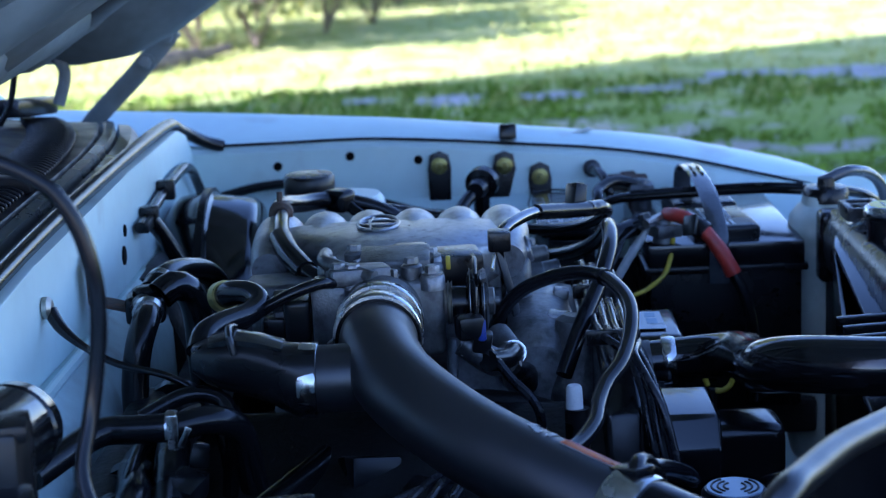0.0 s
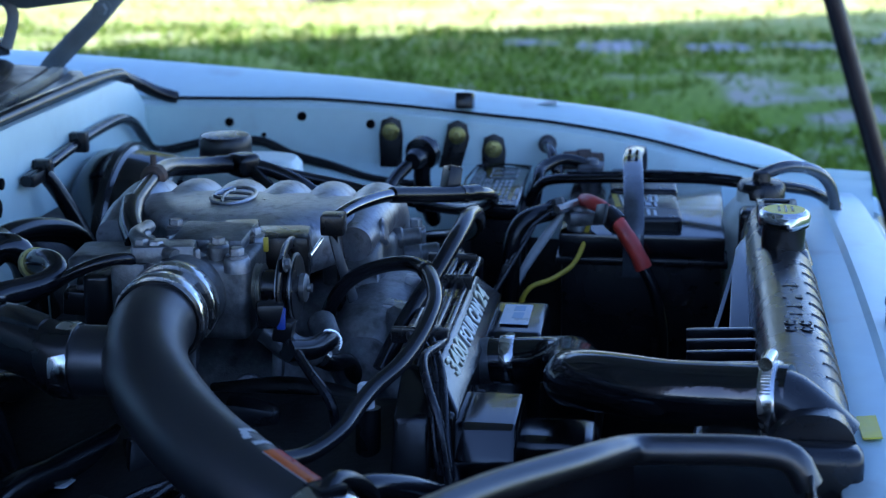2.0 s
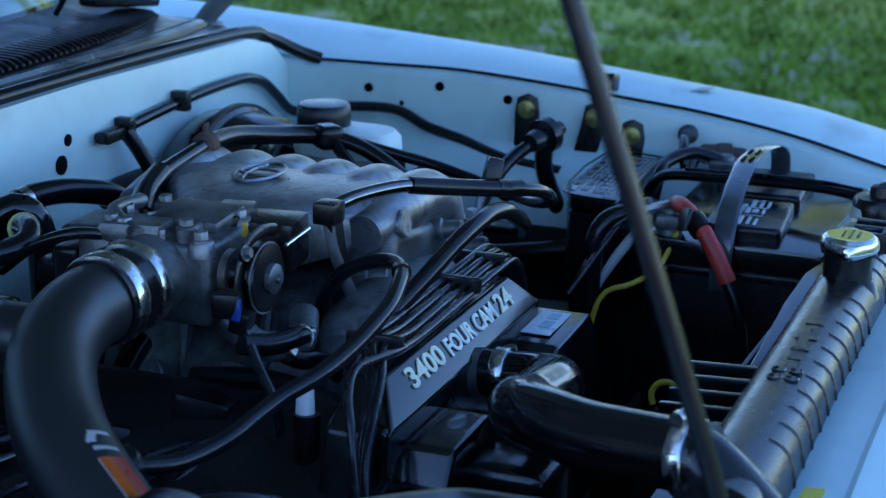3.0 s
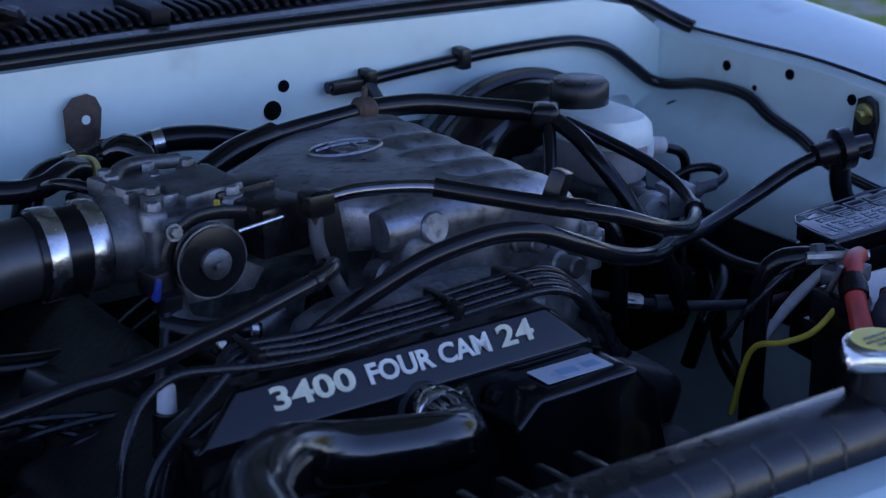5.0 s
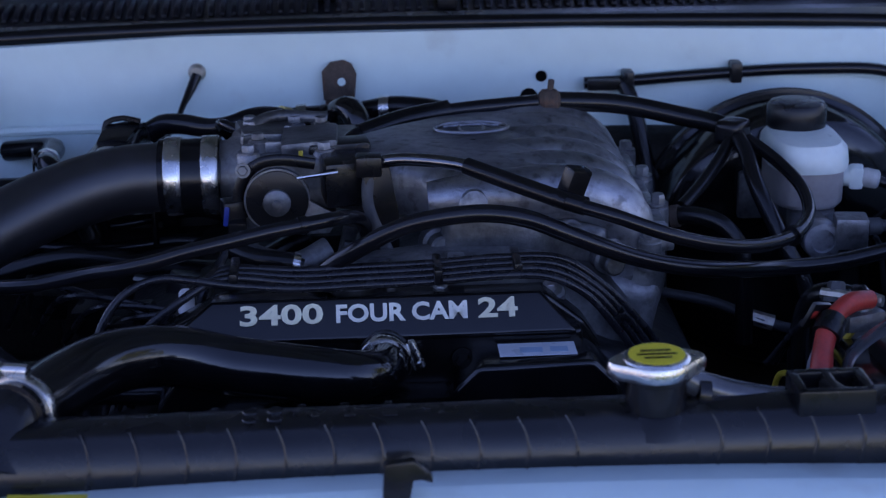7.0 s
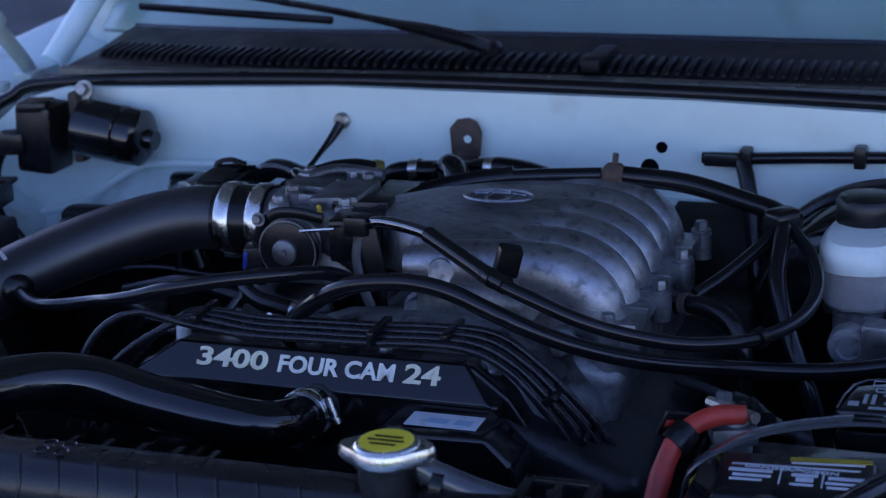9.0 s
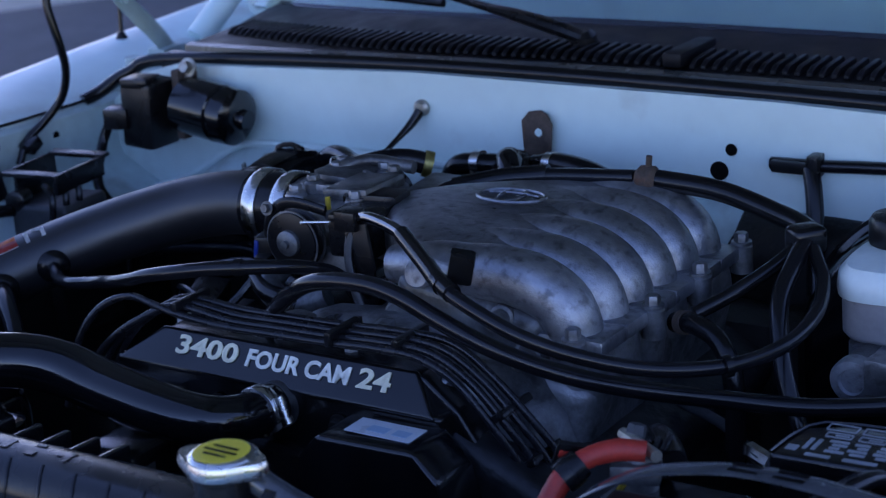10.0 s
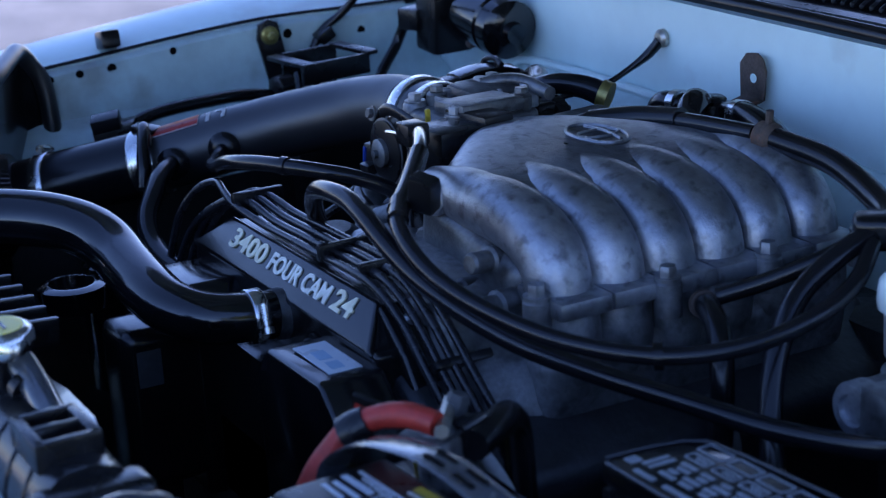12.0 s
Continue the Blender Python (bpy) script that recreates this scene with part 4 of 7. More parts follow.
for k, y in enumerate(RUN):
    pts = [(0.055, y, 1.060, 0.016), (0.100, y, 1.0632, 0.0215), (0.128, y, 1.0628, 0.0232), (0.160, y, 1.0640, 0.0240), (0.194, y, 1.0592, 0.0244), (0.219, y, 1.043, 0.0240), (0.2275, y, 1.015, 0.0232), (0.228, y, 0.985, 0.0220)]
    part("runner", hose(pts, 0.02, 24), M_ALU, e)
for y in RUN:
    part("runner_flange", boxed((0.233, y, 1.021), (0.058, 0.0428, 0.013), bevel=0.003), M_ALU, e)
for x, y, z in ((0.240, 0.420, 1.022), (0.262, 0.5125, 1.022), (0.262, 0.5995, 1.022), (0.260, 0.688, 1.022)):
    bm = turned((x, y, z - 0.02), (0, 0, 1), [(0, 0.010), (0.024, 0.010), (0.026, 0.008)], 16)
    hexbolt(bm, (x, y, z + 0.006), (0, 0, 1), 0.0065, 0.008)
    part("flange_bolt", bm, M_ALU_MID, e)
for y in RUN:
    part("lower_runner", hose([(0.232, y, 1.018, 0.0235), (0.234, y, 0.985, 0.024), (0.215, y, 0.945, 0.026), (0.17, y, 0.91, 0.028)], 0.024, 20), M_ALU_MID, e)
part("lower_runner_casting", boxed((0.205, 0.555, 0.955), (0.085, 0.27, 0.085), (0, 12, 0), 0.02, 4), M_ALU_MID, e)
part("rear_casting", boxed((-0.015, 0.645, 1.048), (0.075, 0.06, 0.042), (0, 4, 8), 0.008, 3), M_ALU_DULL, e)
part("boss", turned((0.092, 0.436, 1.060), (0.05, -1, 0.25), [(0, 0.0125), (0.011, 0.0125), (0.0125, 0.011), (0.0125, 0.003)], 24), M_ALU, e)
part("front_web", boxed((0.135, 0.452, 1.025), (0.14, 0.055, 0.05), (0, 10, 0), 0.012, 3), M_ALU_DULL, e)
for x, y, z, r in ((0.17, 0.418, 1.035, 0.008), (0.20, 0.405, 1.012, 0.009), (0.06, 0.44, 1.02, 0.011), (0.15, 0.405, 1.01, 0.007)):
    part("port", turned((x, y + 0.02, z), (0.2, -1, 0.1), [(0, r * 1.3), (0.015, r * 1.3), (0.017, r), (0.032, r), (0.034, r * 0.8)], 16), M_ALU_DULL, e)
# the badge is a raised oval ring with a plain bar
bm = bmesh.new()
pts = [(0.100 + 0.033 * math.cos(a), 0.565 + 0.019 * math.sin(a), 1.0905) for a in np.linspace(0, 2 * math.pi, 25)]
sweep(bm, pts, 0.0018, 6, 0.004)
pts = [(0.100 + 0.011 * math.cos(a), 0.565 + 0.018 * math.sin(a), 1.0905) for a in np.linspace(0, 2 * math.pi, 17)]
sweep(bm, pts, 0.0016, 6, 0.004)
sweep(bm, [(0.075, 0.570, 1.0905), (0.10, 0.573, 1.091), (0.125, 0.570, 1.0905)], 0.0016, 6, 0.004)
part("oval_badge", bm, M_ALU, e)

# throttle body
e = thing("throttle_assembly", (-0.07, 0.54, 1.03), "dull aluminium throttle casting with black sensors", "throttle")
part("casting", boxed((-0.063, 0.548, 1.052), (0.078, 0.088, 0.066), bevel=0.008, segs=3), M_ALU_DULL, e)
bm = bmesh.new()
box(bm, (-0.085, 0.575, 1.088), (0.05, 0.05, 0.014), (0, 6, 12), 0.004)
box(bm, (-0.045, 0.545, 1.09), (0.05, 0.06, 0.012), (0, -4, 0), 0.004)
for x, y in ((-0.09, 0.53), (-0.035, 0.58), (-0.10, 0.59)):
    lathe(bm, (x, y, 1.08), (0, 0, 1), [(0, 0.009), (0.014, 0.009), (0.016, 0.007)], 14)
    hexbolt(bm, (x, y, 1.095), (0, 0, 1), 0.006, 0.005, False)
sweep(bm, [(-0.11, 0.56, 1.09), (-0.08, 0.60, 1.097), (-0.03, 0.605, 1.093)], 0.006, 10)
part("cover_plate", bm, M_ALU_DULL, e)
part("bore", turned((-0.09, 0.556, 1.057), (-1, 0, 0), [(0, 0.034), (0.025, 0.034), (0.029, 0.031), (0.05, 0.031)], 36), M_ALU_DULL, e)
bm = turned((-0.073, 0.498, 1.057), (0, -1, 0), [(0, 0.014), (0.012, 0.014), (0.014, 0.025), (0.018, 0.0275), (0.020, 0.023), (0.023, 0.023), (0.025, 0.0275), (0.029, 0.0265), (0.031, 0.017)], 32)
part("throttle_pulley", bm, M_PLASTIC, e)
bm = turned((-0.073, 0.467, 1.057), (0, -1, 0), [(0, 0.0118), (0.004, 0.0118), (0.005, 0.0105), (0.0055, 0.0036), (0.009, 0.0036)], 24)
part("pulley_hub", bm, M_ALU_DULL, e)
for y in (0.483, 0.4715):
    part("pulley_rim", turned((-0.073, y, 1.057), (0, -1, 0), [(0, 0.0260), (0, 0.0284), (0.0010, 0.0284), (0.0010, 0.0260)], 40), M_ALU_MID, e, "bright steel rim")
for x, y, z in ((-0.098, 0.513, 1.088), (-0.032, 0.515, 1.088), (-0.1, 0.578, 1.092), (-0.06, 0.60, 1.09)):
    bm = turned((x, y, z - 0.012), (0, 0, 1), [(0, 0.0105), (0.010, 0.0105), (0.012, 0.009)], 18)
    hexbolt(bm, (x, y, z), (0, 0, 1), 0.0062, 0.006)
    part("casting_bolt", bm, M_ALU_MID, e)
for x, y, a in ((-0.075, 0.528, 10), (-0.05, 0.57, -25), (-0.09, 0.555, 40)):
    part("casting_rib", boxed((x, y, 1.089), (0.04, 0.005, 0.010), (0, 4, a), 0.002), M_ALU_MID, e)
part("vacuum_stub", hose([(-0.105, 0.59, 1.085), (-0.125, 0.607, 1.090), (-0.13, 0.64, 1.078), (-0.12, 0.68, 1.05)], 0.0048, 10), M_HOSE, e)
part("sensor_wire", hose([(-0.112, 0.470, 1.026), (-0.125, 0.452, 1.005), (-0.14, 0.43, 0.98), (-0.13, 0.43, 0.93)], 0.004, 8), M_WIRE, e)
part("bracket_arm", plate([(-0.11, 0.492, 1.02), (-0.03, 0.492, 1.02), (-0.02, 0.492, 1.035), (-0.045, 0.492, 1.05), (-0.10, 0.492, 1.05)], (0, -0.003, 0), 0.001), M_ALU_MID, e)
part("return_spring", turned((-0.073, 0.515, 1.057), (0, -1, 0), [(k * 0.0016, 0.016 + 0.003 * (k % 2)) for k in range(12)], 20), M_ZINC, e)
bm = bmesh.new()
box(bm, (-0.012, 0.497, 1.068), (0.046, 0.05, 0.04), (0, 0, 8), 0.005)
box(bm, (-0.02, 0.53, 1.085), (0.055, 0.03, 0.016), (0, 0, 8), 0.004)
part("idle_valve", bm, M_PLASTIC, e)
bm = boxed((-0.112, 0.484, 1.046), (0.020, 0.022, 0.020), (0, 0, 15), 0.004)
box(bm, (-0.108, 0.474, 1.032), (0.016, 0.016, 0.018), (10, 0, 0), 0.003)
part("position_sensor", bm, M_PLASTIC, e)
part("sensor_plug", boxed((-0.1170, 0.474, 1.044), (0.005, 0.007, 0.018), (0, 8, 0), 0.002), M_BLUE, e, "blue connector lock")
part("throttle_rod", hose([(-0.055, 0.463, 1.079), (-0.02, 0.460, 1.084)], 0.0016, 8), M_STEEL, e)
bm = bmesh.new()
prism(bm, [(-0.005, 0.452, 1.096), (0.022, 0.452, 1.096), (0.03, 0.45, 1.05), (0.03, 0.45, 1.01), (0.008, 0.45, 1.01), (0.012, 0.45, 1.05)], (0, 0.004, 0), 0.001)
box(bm, (0.006, 0.455, 1.091), (0.022, 0.02, 0.018), (0, 0, 0), 0.003)
part("cable_bracket", bm, M_PLASTIC, e)
part("water_neck", hose([(-0.10, 0.49, 1.03), (-0.10, 0.465, 1.012), (-0.06, 0.45, 1.005), (-0.03, 0.46, 1.015)], 0.012, 12), M_ALU_DULL, e)
part("side_boss", boxed((-0.09, 0.598, 1.06), (0.05, 0.03, 0.05), bevel=0.006), M_ALU_DULL, e)
part("idle_motor", boxed((-0.092, 0.626, 1.052), (0.046, 0.022, 0.044), (0, 0, 4), 0.005, 3), M_PLASTIC, e)
part("idle_plug", boxed((-0.098, 0.645, 1.048), (0.024, 0.022, 0.020), (6, 0, 10), 0.003), M_PLASTIC, e)
part("pulley_guard", sweep(bmesh.new(), [(-0.104, 0.478, 1.040), (-0.1065, 0.478, 1.058), (-0.100, 0.478, 1.078), (-0.086, 0.478, 1.089), (-0.066, 0.478, 1.091), (-0.040, 0.480, 1.086)], 0.0052, 10, 0.006, 0.45, up=Vector((0, 1, 0))), M_PLASTIC, e)
part("guard_bolt", hexbolt(bmesh.new(), (-0.101, 0.474, 1.084), (0, -1, 0.2), 0.0045, 0.004), M_ALU_DULL, e)
part("brass_plug", boxed((-0.052, 0.500, 1.0865), (0.004, 0.004, 0.012), bevel=0.001), M_YWIRE, e, "small yellow plug")
part("cable_arm", hose([(0.006, 0.456, 1.085, 0.006), (0.004, 0.450, 1.060, 0.0055), (0.012, 0.444, 1.035, 0.006), (0.024, 0.440, 1.010, 0.006)], 0.006, 10, flat=0.5), M_GREYBOX, e, "dark grey steel arm")
part("coolant_stub", hose([(-0.118, 0.470, 1.018), (-0.095, 0.455, 1.012), (-0.070, 0.448, 1.010), (-0.052, 0.446, 1.006)], 0.009, 12), M_RUBBER, e)
part("stub_clamp", turned((-0.062, 0.447, 1.008), (1, 0, -0.3), [(0, 0.0092), (0, 0.0108), (0.006, 0.0108), (0.006, 0.0092)], 16), M_STEEL, e)
bm = turned((-0.08, 0.612, 1.055), (-0.1, 1, 0), [(0, 0.018), (0.02, 0.018), (0.022, 0.021), (0.034, 0.021), (0.036, 0.016)], 20)
part("idle_port", bm, M_PLASTIC, e)

# intake tube with couplers, clamps, side branch and decal
e = thing("intake_tube", (-0.36, 0.385, 0.96), "black crinkle-finish cold air intake tube", "intake tube")
TUBE = [(-0.172, 0.556, 1.057), (-0.215, 0.553, 1.055), (-0.268, 0.536, 1.045), (-0.326, 0.494, 1.028), (-0.371, 0.443, 1.011), (-0.410, 0.386, 0.993), (-0.448, 0.332, 0.979), (-0.489, 0.274, 0.963)]
part("tube", hose(TUBE, 0.0310, 36), M_TUBE, e)
part("coupler", hose([(-0.125, 0.556, 1.057), (-0.180, 0.556, 1.057)], 0.0335, 36), M_RUBBER, e)
worm_clamp("hose_clamp", (-0.134, 0.556, 1.057), (1, 0, 0), 0.0336, 0.015, e, (0, 0.8, -0.6))
worm_clamp("hose_clamp", (-0.167, 0.556, 1.057), (1, 0, 0), 0.0336, 0.015, e, (0, 0.8, -0.6))
d2 = Vector((-0.044, -0.055, -0.013))
part("tube_coupler", hose([(-0.410, 0.386, 0.993), (-0.448, 0.332, 0.979), (-0.489, 0.274, 0.963)], 0.0325, 32), M_RUBBER, e)
worm_clamp("hose_clamp", (-0.412, 0.384, 0.9925), d2, 0.0328, 0.026, e, (-0.8, 0.3, -0.3))
bm = hose([(-0.418, 0.380, 1.025), (-0.404, 0.376, 1.029), (-0.384, 0.368, 1.021), (-0.368, 0.360, 1.005), (-0.362, 0.356, 0.983)], 0.0065, 12)
box(bm, (-0.410, 0.381, 1.026), (0.026, 0.020, 0.008), (0, 8, 40), 0.003)
part("clamp_tab", bm, M_RUBBER, e)
worm_clamp("hose_clamp", (-0.473, 0.297, 0.969), d2, 0.0328, 0.014, e, (-0.3, 0.1, 1))
for q in ((-0.338, 0.431, 1.013), (-0.365, 0.388, 0.999)):
    n = Vector((0.8, -0.6, 0.05)).normalized()
    part("grommet", turned(Vector(q) - n * 0.008, n, [(0, 0.015), (0.008, 0.016), (0.011, 0.013), (0.014, 0.009)], 20), M_RUBBER, e)
part("side_branch", hose([(-0.235, 0.55, 1.045), (-0.232, 0.60, 1.043)], 0.026, 24), M_TUBE, e)
worm_clamp("hose_clamp", (-0.2325, 0.606, 1.043), (0.05, 1, 0), 0.0263, 0.014, e, (1, 0.2, -0.3))
rings = []
for y, x, zc, rx, rz in ((0.600, -0.232, 1.043, 0.0272, 0.0272), (0.614, -0.232, 1.043, 0.0272, 0.0272), (0.624, -0.231, 1.046, 0.024, 0.0255), (0.640, -0.228, 1.052, 0.021, 0.0235), (0.655, -0.225, 1.055, 0.019, 0.0230), (0.670, -0.222, 1.056, 0.018, 0.0205), (0.685, -0.218, 1.057, 0.017, 0.0165), (0.696, -0.214, 1.058, 0.012, 0.010)):
    rings.append([(x + rx * math.copysign(abs(math.cos(a)) ** 0.7, math.cos(a)), y, zc + rz * math.copysign(abs(math.sin(a)) ** 0.7, math.sin(a))) for a in np.linspace(0, 2 * math.pi, 29)[:-1]])
part("branch_boot", lofted(rings), M_PLASTIC, e, "black moulded boot with a smooth top")
part("branch_top", lofted([[(x - w, y, z - 0.004), (x - w, y, z), (x, y, z + 0.002), (x + w, y, z), (x + w, y, z - 0.004)] for y, x, w, z in ((0.625, -0.231, 0.014, 1.0715), (0.645, -0.227, 0.015, 1.0765), (0.664, -0.223, 0.016, 1.0785), (0.682, -0.219, 0.014, 1.0745))]), M_GLOSS, e)
part("branch_ridge", hose([(-0.242, 0.661, 1.068), (-0.240, 0.664, 1.080), (-0.224, 0.666, 1.0835), (-0.208, 0.664, 1.080)], 0.0028, 8), M_PLASTIC, e)
part("branch_elbow", hose([(-0.072, 0.690, 1.070, 0.0115), (-0.088, 0.678, 1.077, 0.0105), (-0.105, 0.662, 1.080, 0.0095), (-0.122, 0.654, 1.076, 0.0095), (-0.142, 0.662, 1.072, 0.0095), (-0.170, 0.680, 1.072, 0.0100), (-0.190, 0.690, 1.069, 0.0105), (-0.204, 0.692, 1.060, 0.0110)], 0.010, 16), M_HOSE, e)
part("elbow_band", turned((-0.070, 0.692, 1.069), (-0.75, -0.55, 0.3), [(0, 0.0118), (0, 0.0132), (0.009, 0.0132), (0.009, 0.0118)], 20), M_GOLD, e, "brassy hose band")
# decal: red and orange stripe with a pale mark, following the tube
def decal(t0, t1, a0, a1, material, name, lift=0.0006):
    cur = spline(TUBE, 0.004)
    n = len(cur) - 1
    bm = bmesh.new()
    rows = []
    for i in range(int(t0 * n), int(t1 * n) + 1):
        q = Vector(cur[i])
        t = (Vector(cur[min(i + 1, n)]) - Vector(cur[max(i - 1, 0)])).normalized()
        u = t.cross(Vector((0, 0, 1))).normalized()
        v = u.cross(t)
        rows.append([bm.verts.new(q + (-u * math.cos(a) + v * math.sin(a)) * (0.0310 + lift)) for a in np.linspace(a0, a1, 7)])
    for ra, rb in zip(rows, rows[1:]):
        for k in range(6):
            bm.faces.new((ra[k], ra[k + 1], rb[k + 1], rb[k]))
    got = bmesh.ops.solidify(bm, geom=bm.faces[:], thickness=0.0003)
    return part(name, bm, material, e)


DA = 0.98
decal(0.565, 0.715, DA, DA + 0.62, M_LETWHITE, "decal_border", 0.0004)
decal(0.570, 0.712, DA + 0.03, DA + 0.20, M_REDTRIM, "decal_stripe", 0.0009)
decal(0.570, 0.712, DA + 0.20, DA + 0.34, M_PINK, "decal_stripe", 0.0009)
decal(0.570, 0.712, DA + 0.34, DA + 0.59, M_ORANGE, "decal_stripe", 0.0009)
for t0, t1, a0, a1 in ((0.500, 0.512, 0.02, 0.50), (0.512, 0.520, 0.36, 0.56), (0.528, 0.536, 0.04, 0.34), (0.522, 0.536, 0.42, 0.62), (0.542, 0.552, 0.0, 0.56), (0.556, 0.561, 0.15, 0.62)):
    decal(t0, t1, DA + a0, DA + a1, M_LETWHITE, "decal_mark", 0.0006)

# heat shield and air filter at the front passenger corner
e = thing("heat_shield", (-0.45, 0.16, 0.92), "black sheet-metal heat shield with rubber edge trim", "heat shield")
SH = [(x, y, z - 0.010) for x, y, z in ((-0.391, 0.084, 1.045), (-0.390, 0.095, 1.062), (-0.388, 0.120, 1.065), (-0.386, 0.165, 1.063), (-0.389, 0.190, 1.063), (-0.412, 0.203, 1.069), (-0.447, 0.221, 1.076), (-0.513, 0.265, 1.085), (-0.570, 0.297, 1.090), (-0.606, 0.317, 1.091))]
rings = [[(x - 0.001, y + 0.001, 0.80), (x - 0.001, y + 0.001, z), (x + 0.001, y - 0.001, z), (x + 0.001, y - 0.001, 0.80)] for x, y, z in SH]
part("side_wall", lofted(rings), M_GLOSS, e)
part("edge_trim", hose(SH + [(-0.613, 0.331, 1.064), (-0.612, 0.343, 1.038), (-0.606, 0.346, 0.968), (-0.602, 0.347, 0.90)], 0.0095, 16), M_TRIM, e)
fold = [(-0.608, 0.318, 1.080), (-0.612, 0.332, 1.062), (-0.612, 0.343, 1.038), (-0.606, 0.346, 0.968), (-0.602, 0.347, 0.90)]
part("corner_fold", lofted([[(x, y, z), (x - 0.002, y + 0.001, z), (x - 0.002, y + 0.001, 0.79), (x, y, 0.79)] for x, y, z in fold]), M_GLOSS, e)
part("front_wall", plate([(-0.391, 0.084, 0.80), (-0.391, 0.084, 1.045), (-0.58, 0.084, 1.045), (-0.58, 0.084, 0.80)], (0, -0.002, 0), 0.0005), M_PLASTIC, e)
part("pass_through", turned((-0.489, 0.270, 0.962), (-0.6, -0.75, -0.16), [(0, 0.034), (0.006, 0.043), (0.012, 0.043), (0.018, 0.034)], 36), M_RUBBER, e)
e = thing("air_filter", (-0.555, 0.20, 0.93), "black pleated cone air filter behind the heat shield", "air filter")
f0, fd = Vector((-0.491, 0.272, 0.962)), Vector((-0.35, -0.9, -0.2)).normalized()
ft, fu, fv = frame_of(fd)
rings = []
for d, r in ((0.0, 0.036), (0.02, 0.05), (0.025, 0.055), (0.14, 0.043), (0.146, 0.04)):
    rings.append([tuple(f0 + ft * d + (fu * math.cos(2 * math.pi * k / 96) + fv * math.sin(2 * math.pi * k / 96)) * (r + 0.0018 * (k % 2))) for k in range(96)])
part("pleats", lofted(rings), M_RUBBER, e)
part("end_cap", turned(f0 + fd * 0.142, fd, [(0, 0.044), (0.010, 0.044), (0.014, 0.040), (0.015, 0.028)], 40), M_GLOSS, e)

# ---- timing cover ----
e = thing("timing_cover", (0.0, 0.335, 0.9), "black timing belt cover with raised engine lettering", "timing cover")
P0, P1 = Vector((0, 0.3265, 0.9845)), Vector((0, 0.3505, 1.0135))
fn = Vector((0, -(P1.z - P0.z), P1.y - P0.y)).normalized()
bm = bmesh.new()
prism(bm, [(-0.166, P0.y, P0.z), (0.168, P0.y, P0.z), (0.140, P1.y, P1.z), (-0.124, P1.y, P1.z)], -fn * 0.02, 0.004, 3)
part("face_panel", bm, M_FACE, e)
bm = bmesh.new()
prism(bm, [(-0.166, 0.330, 0.86), (0.172, 0.330, 0.86), (0.172, 0.330, 0.986), (-0.166, 0.330, 0.988)], (0, 0.04, 0), 0.005, 3)
prism(bm, [(-0.122, 0.348, 1.010), (0.145, 0.348, 1.010), (0.175, 0.348, 0.985), (0.21, 0.35, 0.93), (0.215, 0.35, 0.87), (-0.20, 0.35, 0.87), (-0.168, 0.348, 0.985)], (0, 0.03, 0), 0.005, 3)
part("back_shell", bm, M_COVER, e)
bm = bmesh.new()
prism(bm, [(0.065, 0.336, 0.80), (0.065, 0.336, 0.955), (0.085, 0.336, 0.975), (0.175, 0.336, 0.977), (0.196, 0.336, 0.955), (0.215, 0.336, 0.88), (0.215, 0.336, 0.80)], (0, -0.052, 0), 0.005, 3)
part("cam_housing", bm, M_GLOSS, e)
bm = bmesh.new()
prism(bm, [(-0.175, 0.336, 0.80), (-0.165, 0.336, 0.95), (-0.150, 0.336, 0.975), (-0.078, 0.336, 0.977), (-0.06, 0.336, 0.955), (-0.06, 0.336, 0.80)], (0, -0.052, 0), 0.005, 3)
part("cam_housing", bm, M_GLOSS, e)
part("centre_cover", boxed((0.0, 0.32, 0.87), (0.14, 0.04, 0.15), bevel=0.01), M_COVER, e)
part("sticker", boxed((0.133, 0.311, 0.9773), (0.061, 0.026, 0.0008), (0, 0, 0), 0.0002, 1), M_PAPER, e, "silvery specification sticker")
for x, w in ((0.150, 0.014), (0.128, 0.018)):
    part("sticker_print", boxed((x, 0.309, 0.9779), (w, 0.010, 0.0004), (0, 0, -2), 0.0001, 1), M_LABELBLUE, e)
part("pulley_guard", boxed((-0.090, 0.262, 0.885), (0.058, 0.075, 0.135), bevel=0.012, segs=3), M_COVER, e)
part("side_sticker", boxed((-0.0604, 0.245, 0.922), (0.0008, 0.020, 0.030), bevel=0.0002, segs=1), M_GREYBOX, e, "faded grey sticker")
up = (P1 - P0).normalized()
base = P0 + up * 0.0152 + fn * 0.0008
def face_at(x):
    m = Matrix.Identity(4)
    m.col[0][:3], m.col[1][:3], m.col[2][:3] = (1, 0, 0), up, fn
    m.translation = Vector((x, base.y, base.z))
    return m


lettering("lettering", "3400", face_at(-0.101), 0.0228, M_CREAM, e, 0.0660, bold=0.0006)
lettering("lettering", "FOUR CAM", face_at(-0.0247), 0.0205, M_LETTER, e, 0.1047, bold=0.0006)
lettering("lettering", "24", face_at(0.0885), 0.0228, M_CREAM, e, 0.0318, bold=0.0006)
for x, y, z in ((0.075, 0.328, 0.965), (-0.05, 0.328, 0.962), (0.06, 0.328, 0.93)):
    part("cover_bolt", hexbolt(bmesh.new(), (x, y, z), (0, -1, 0), 0.006, 0.006), M_GREASE, e)

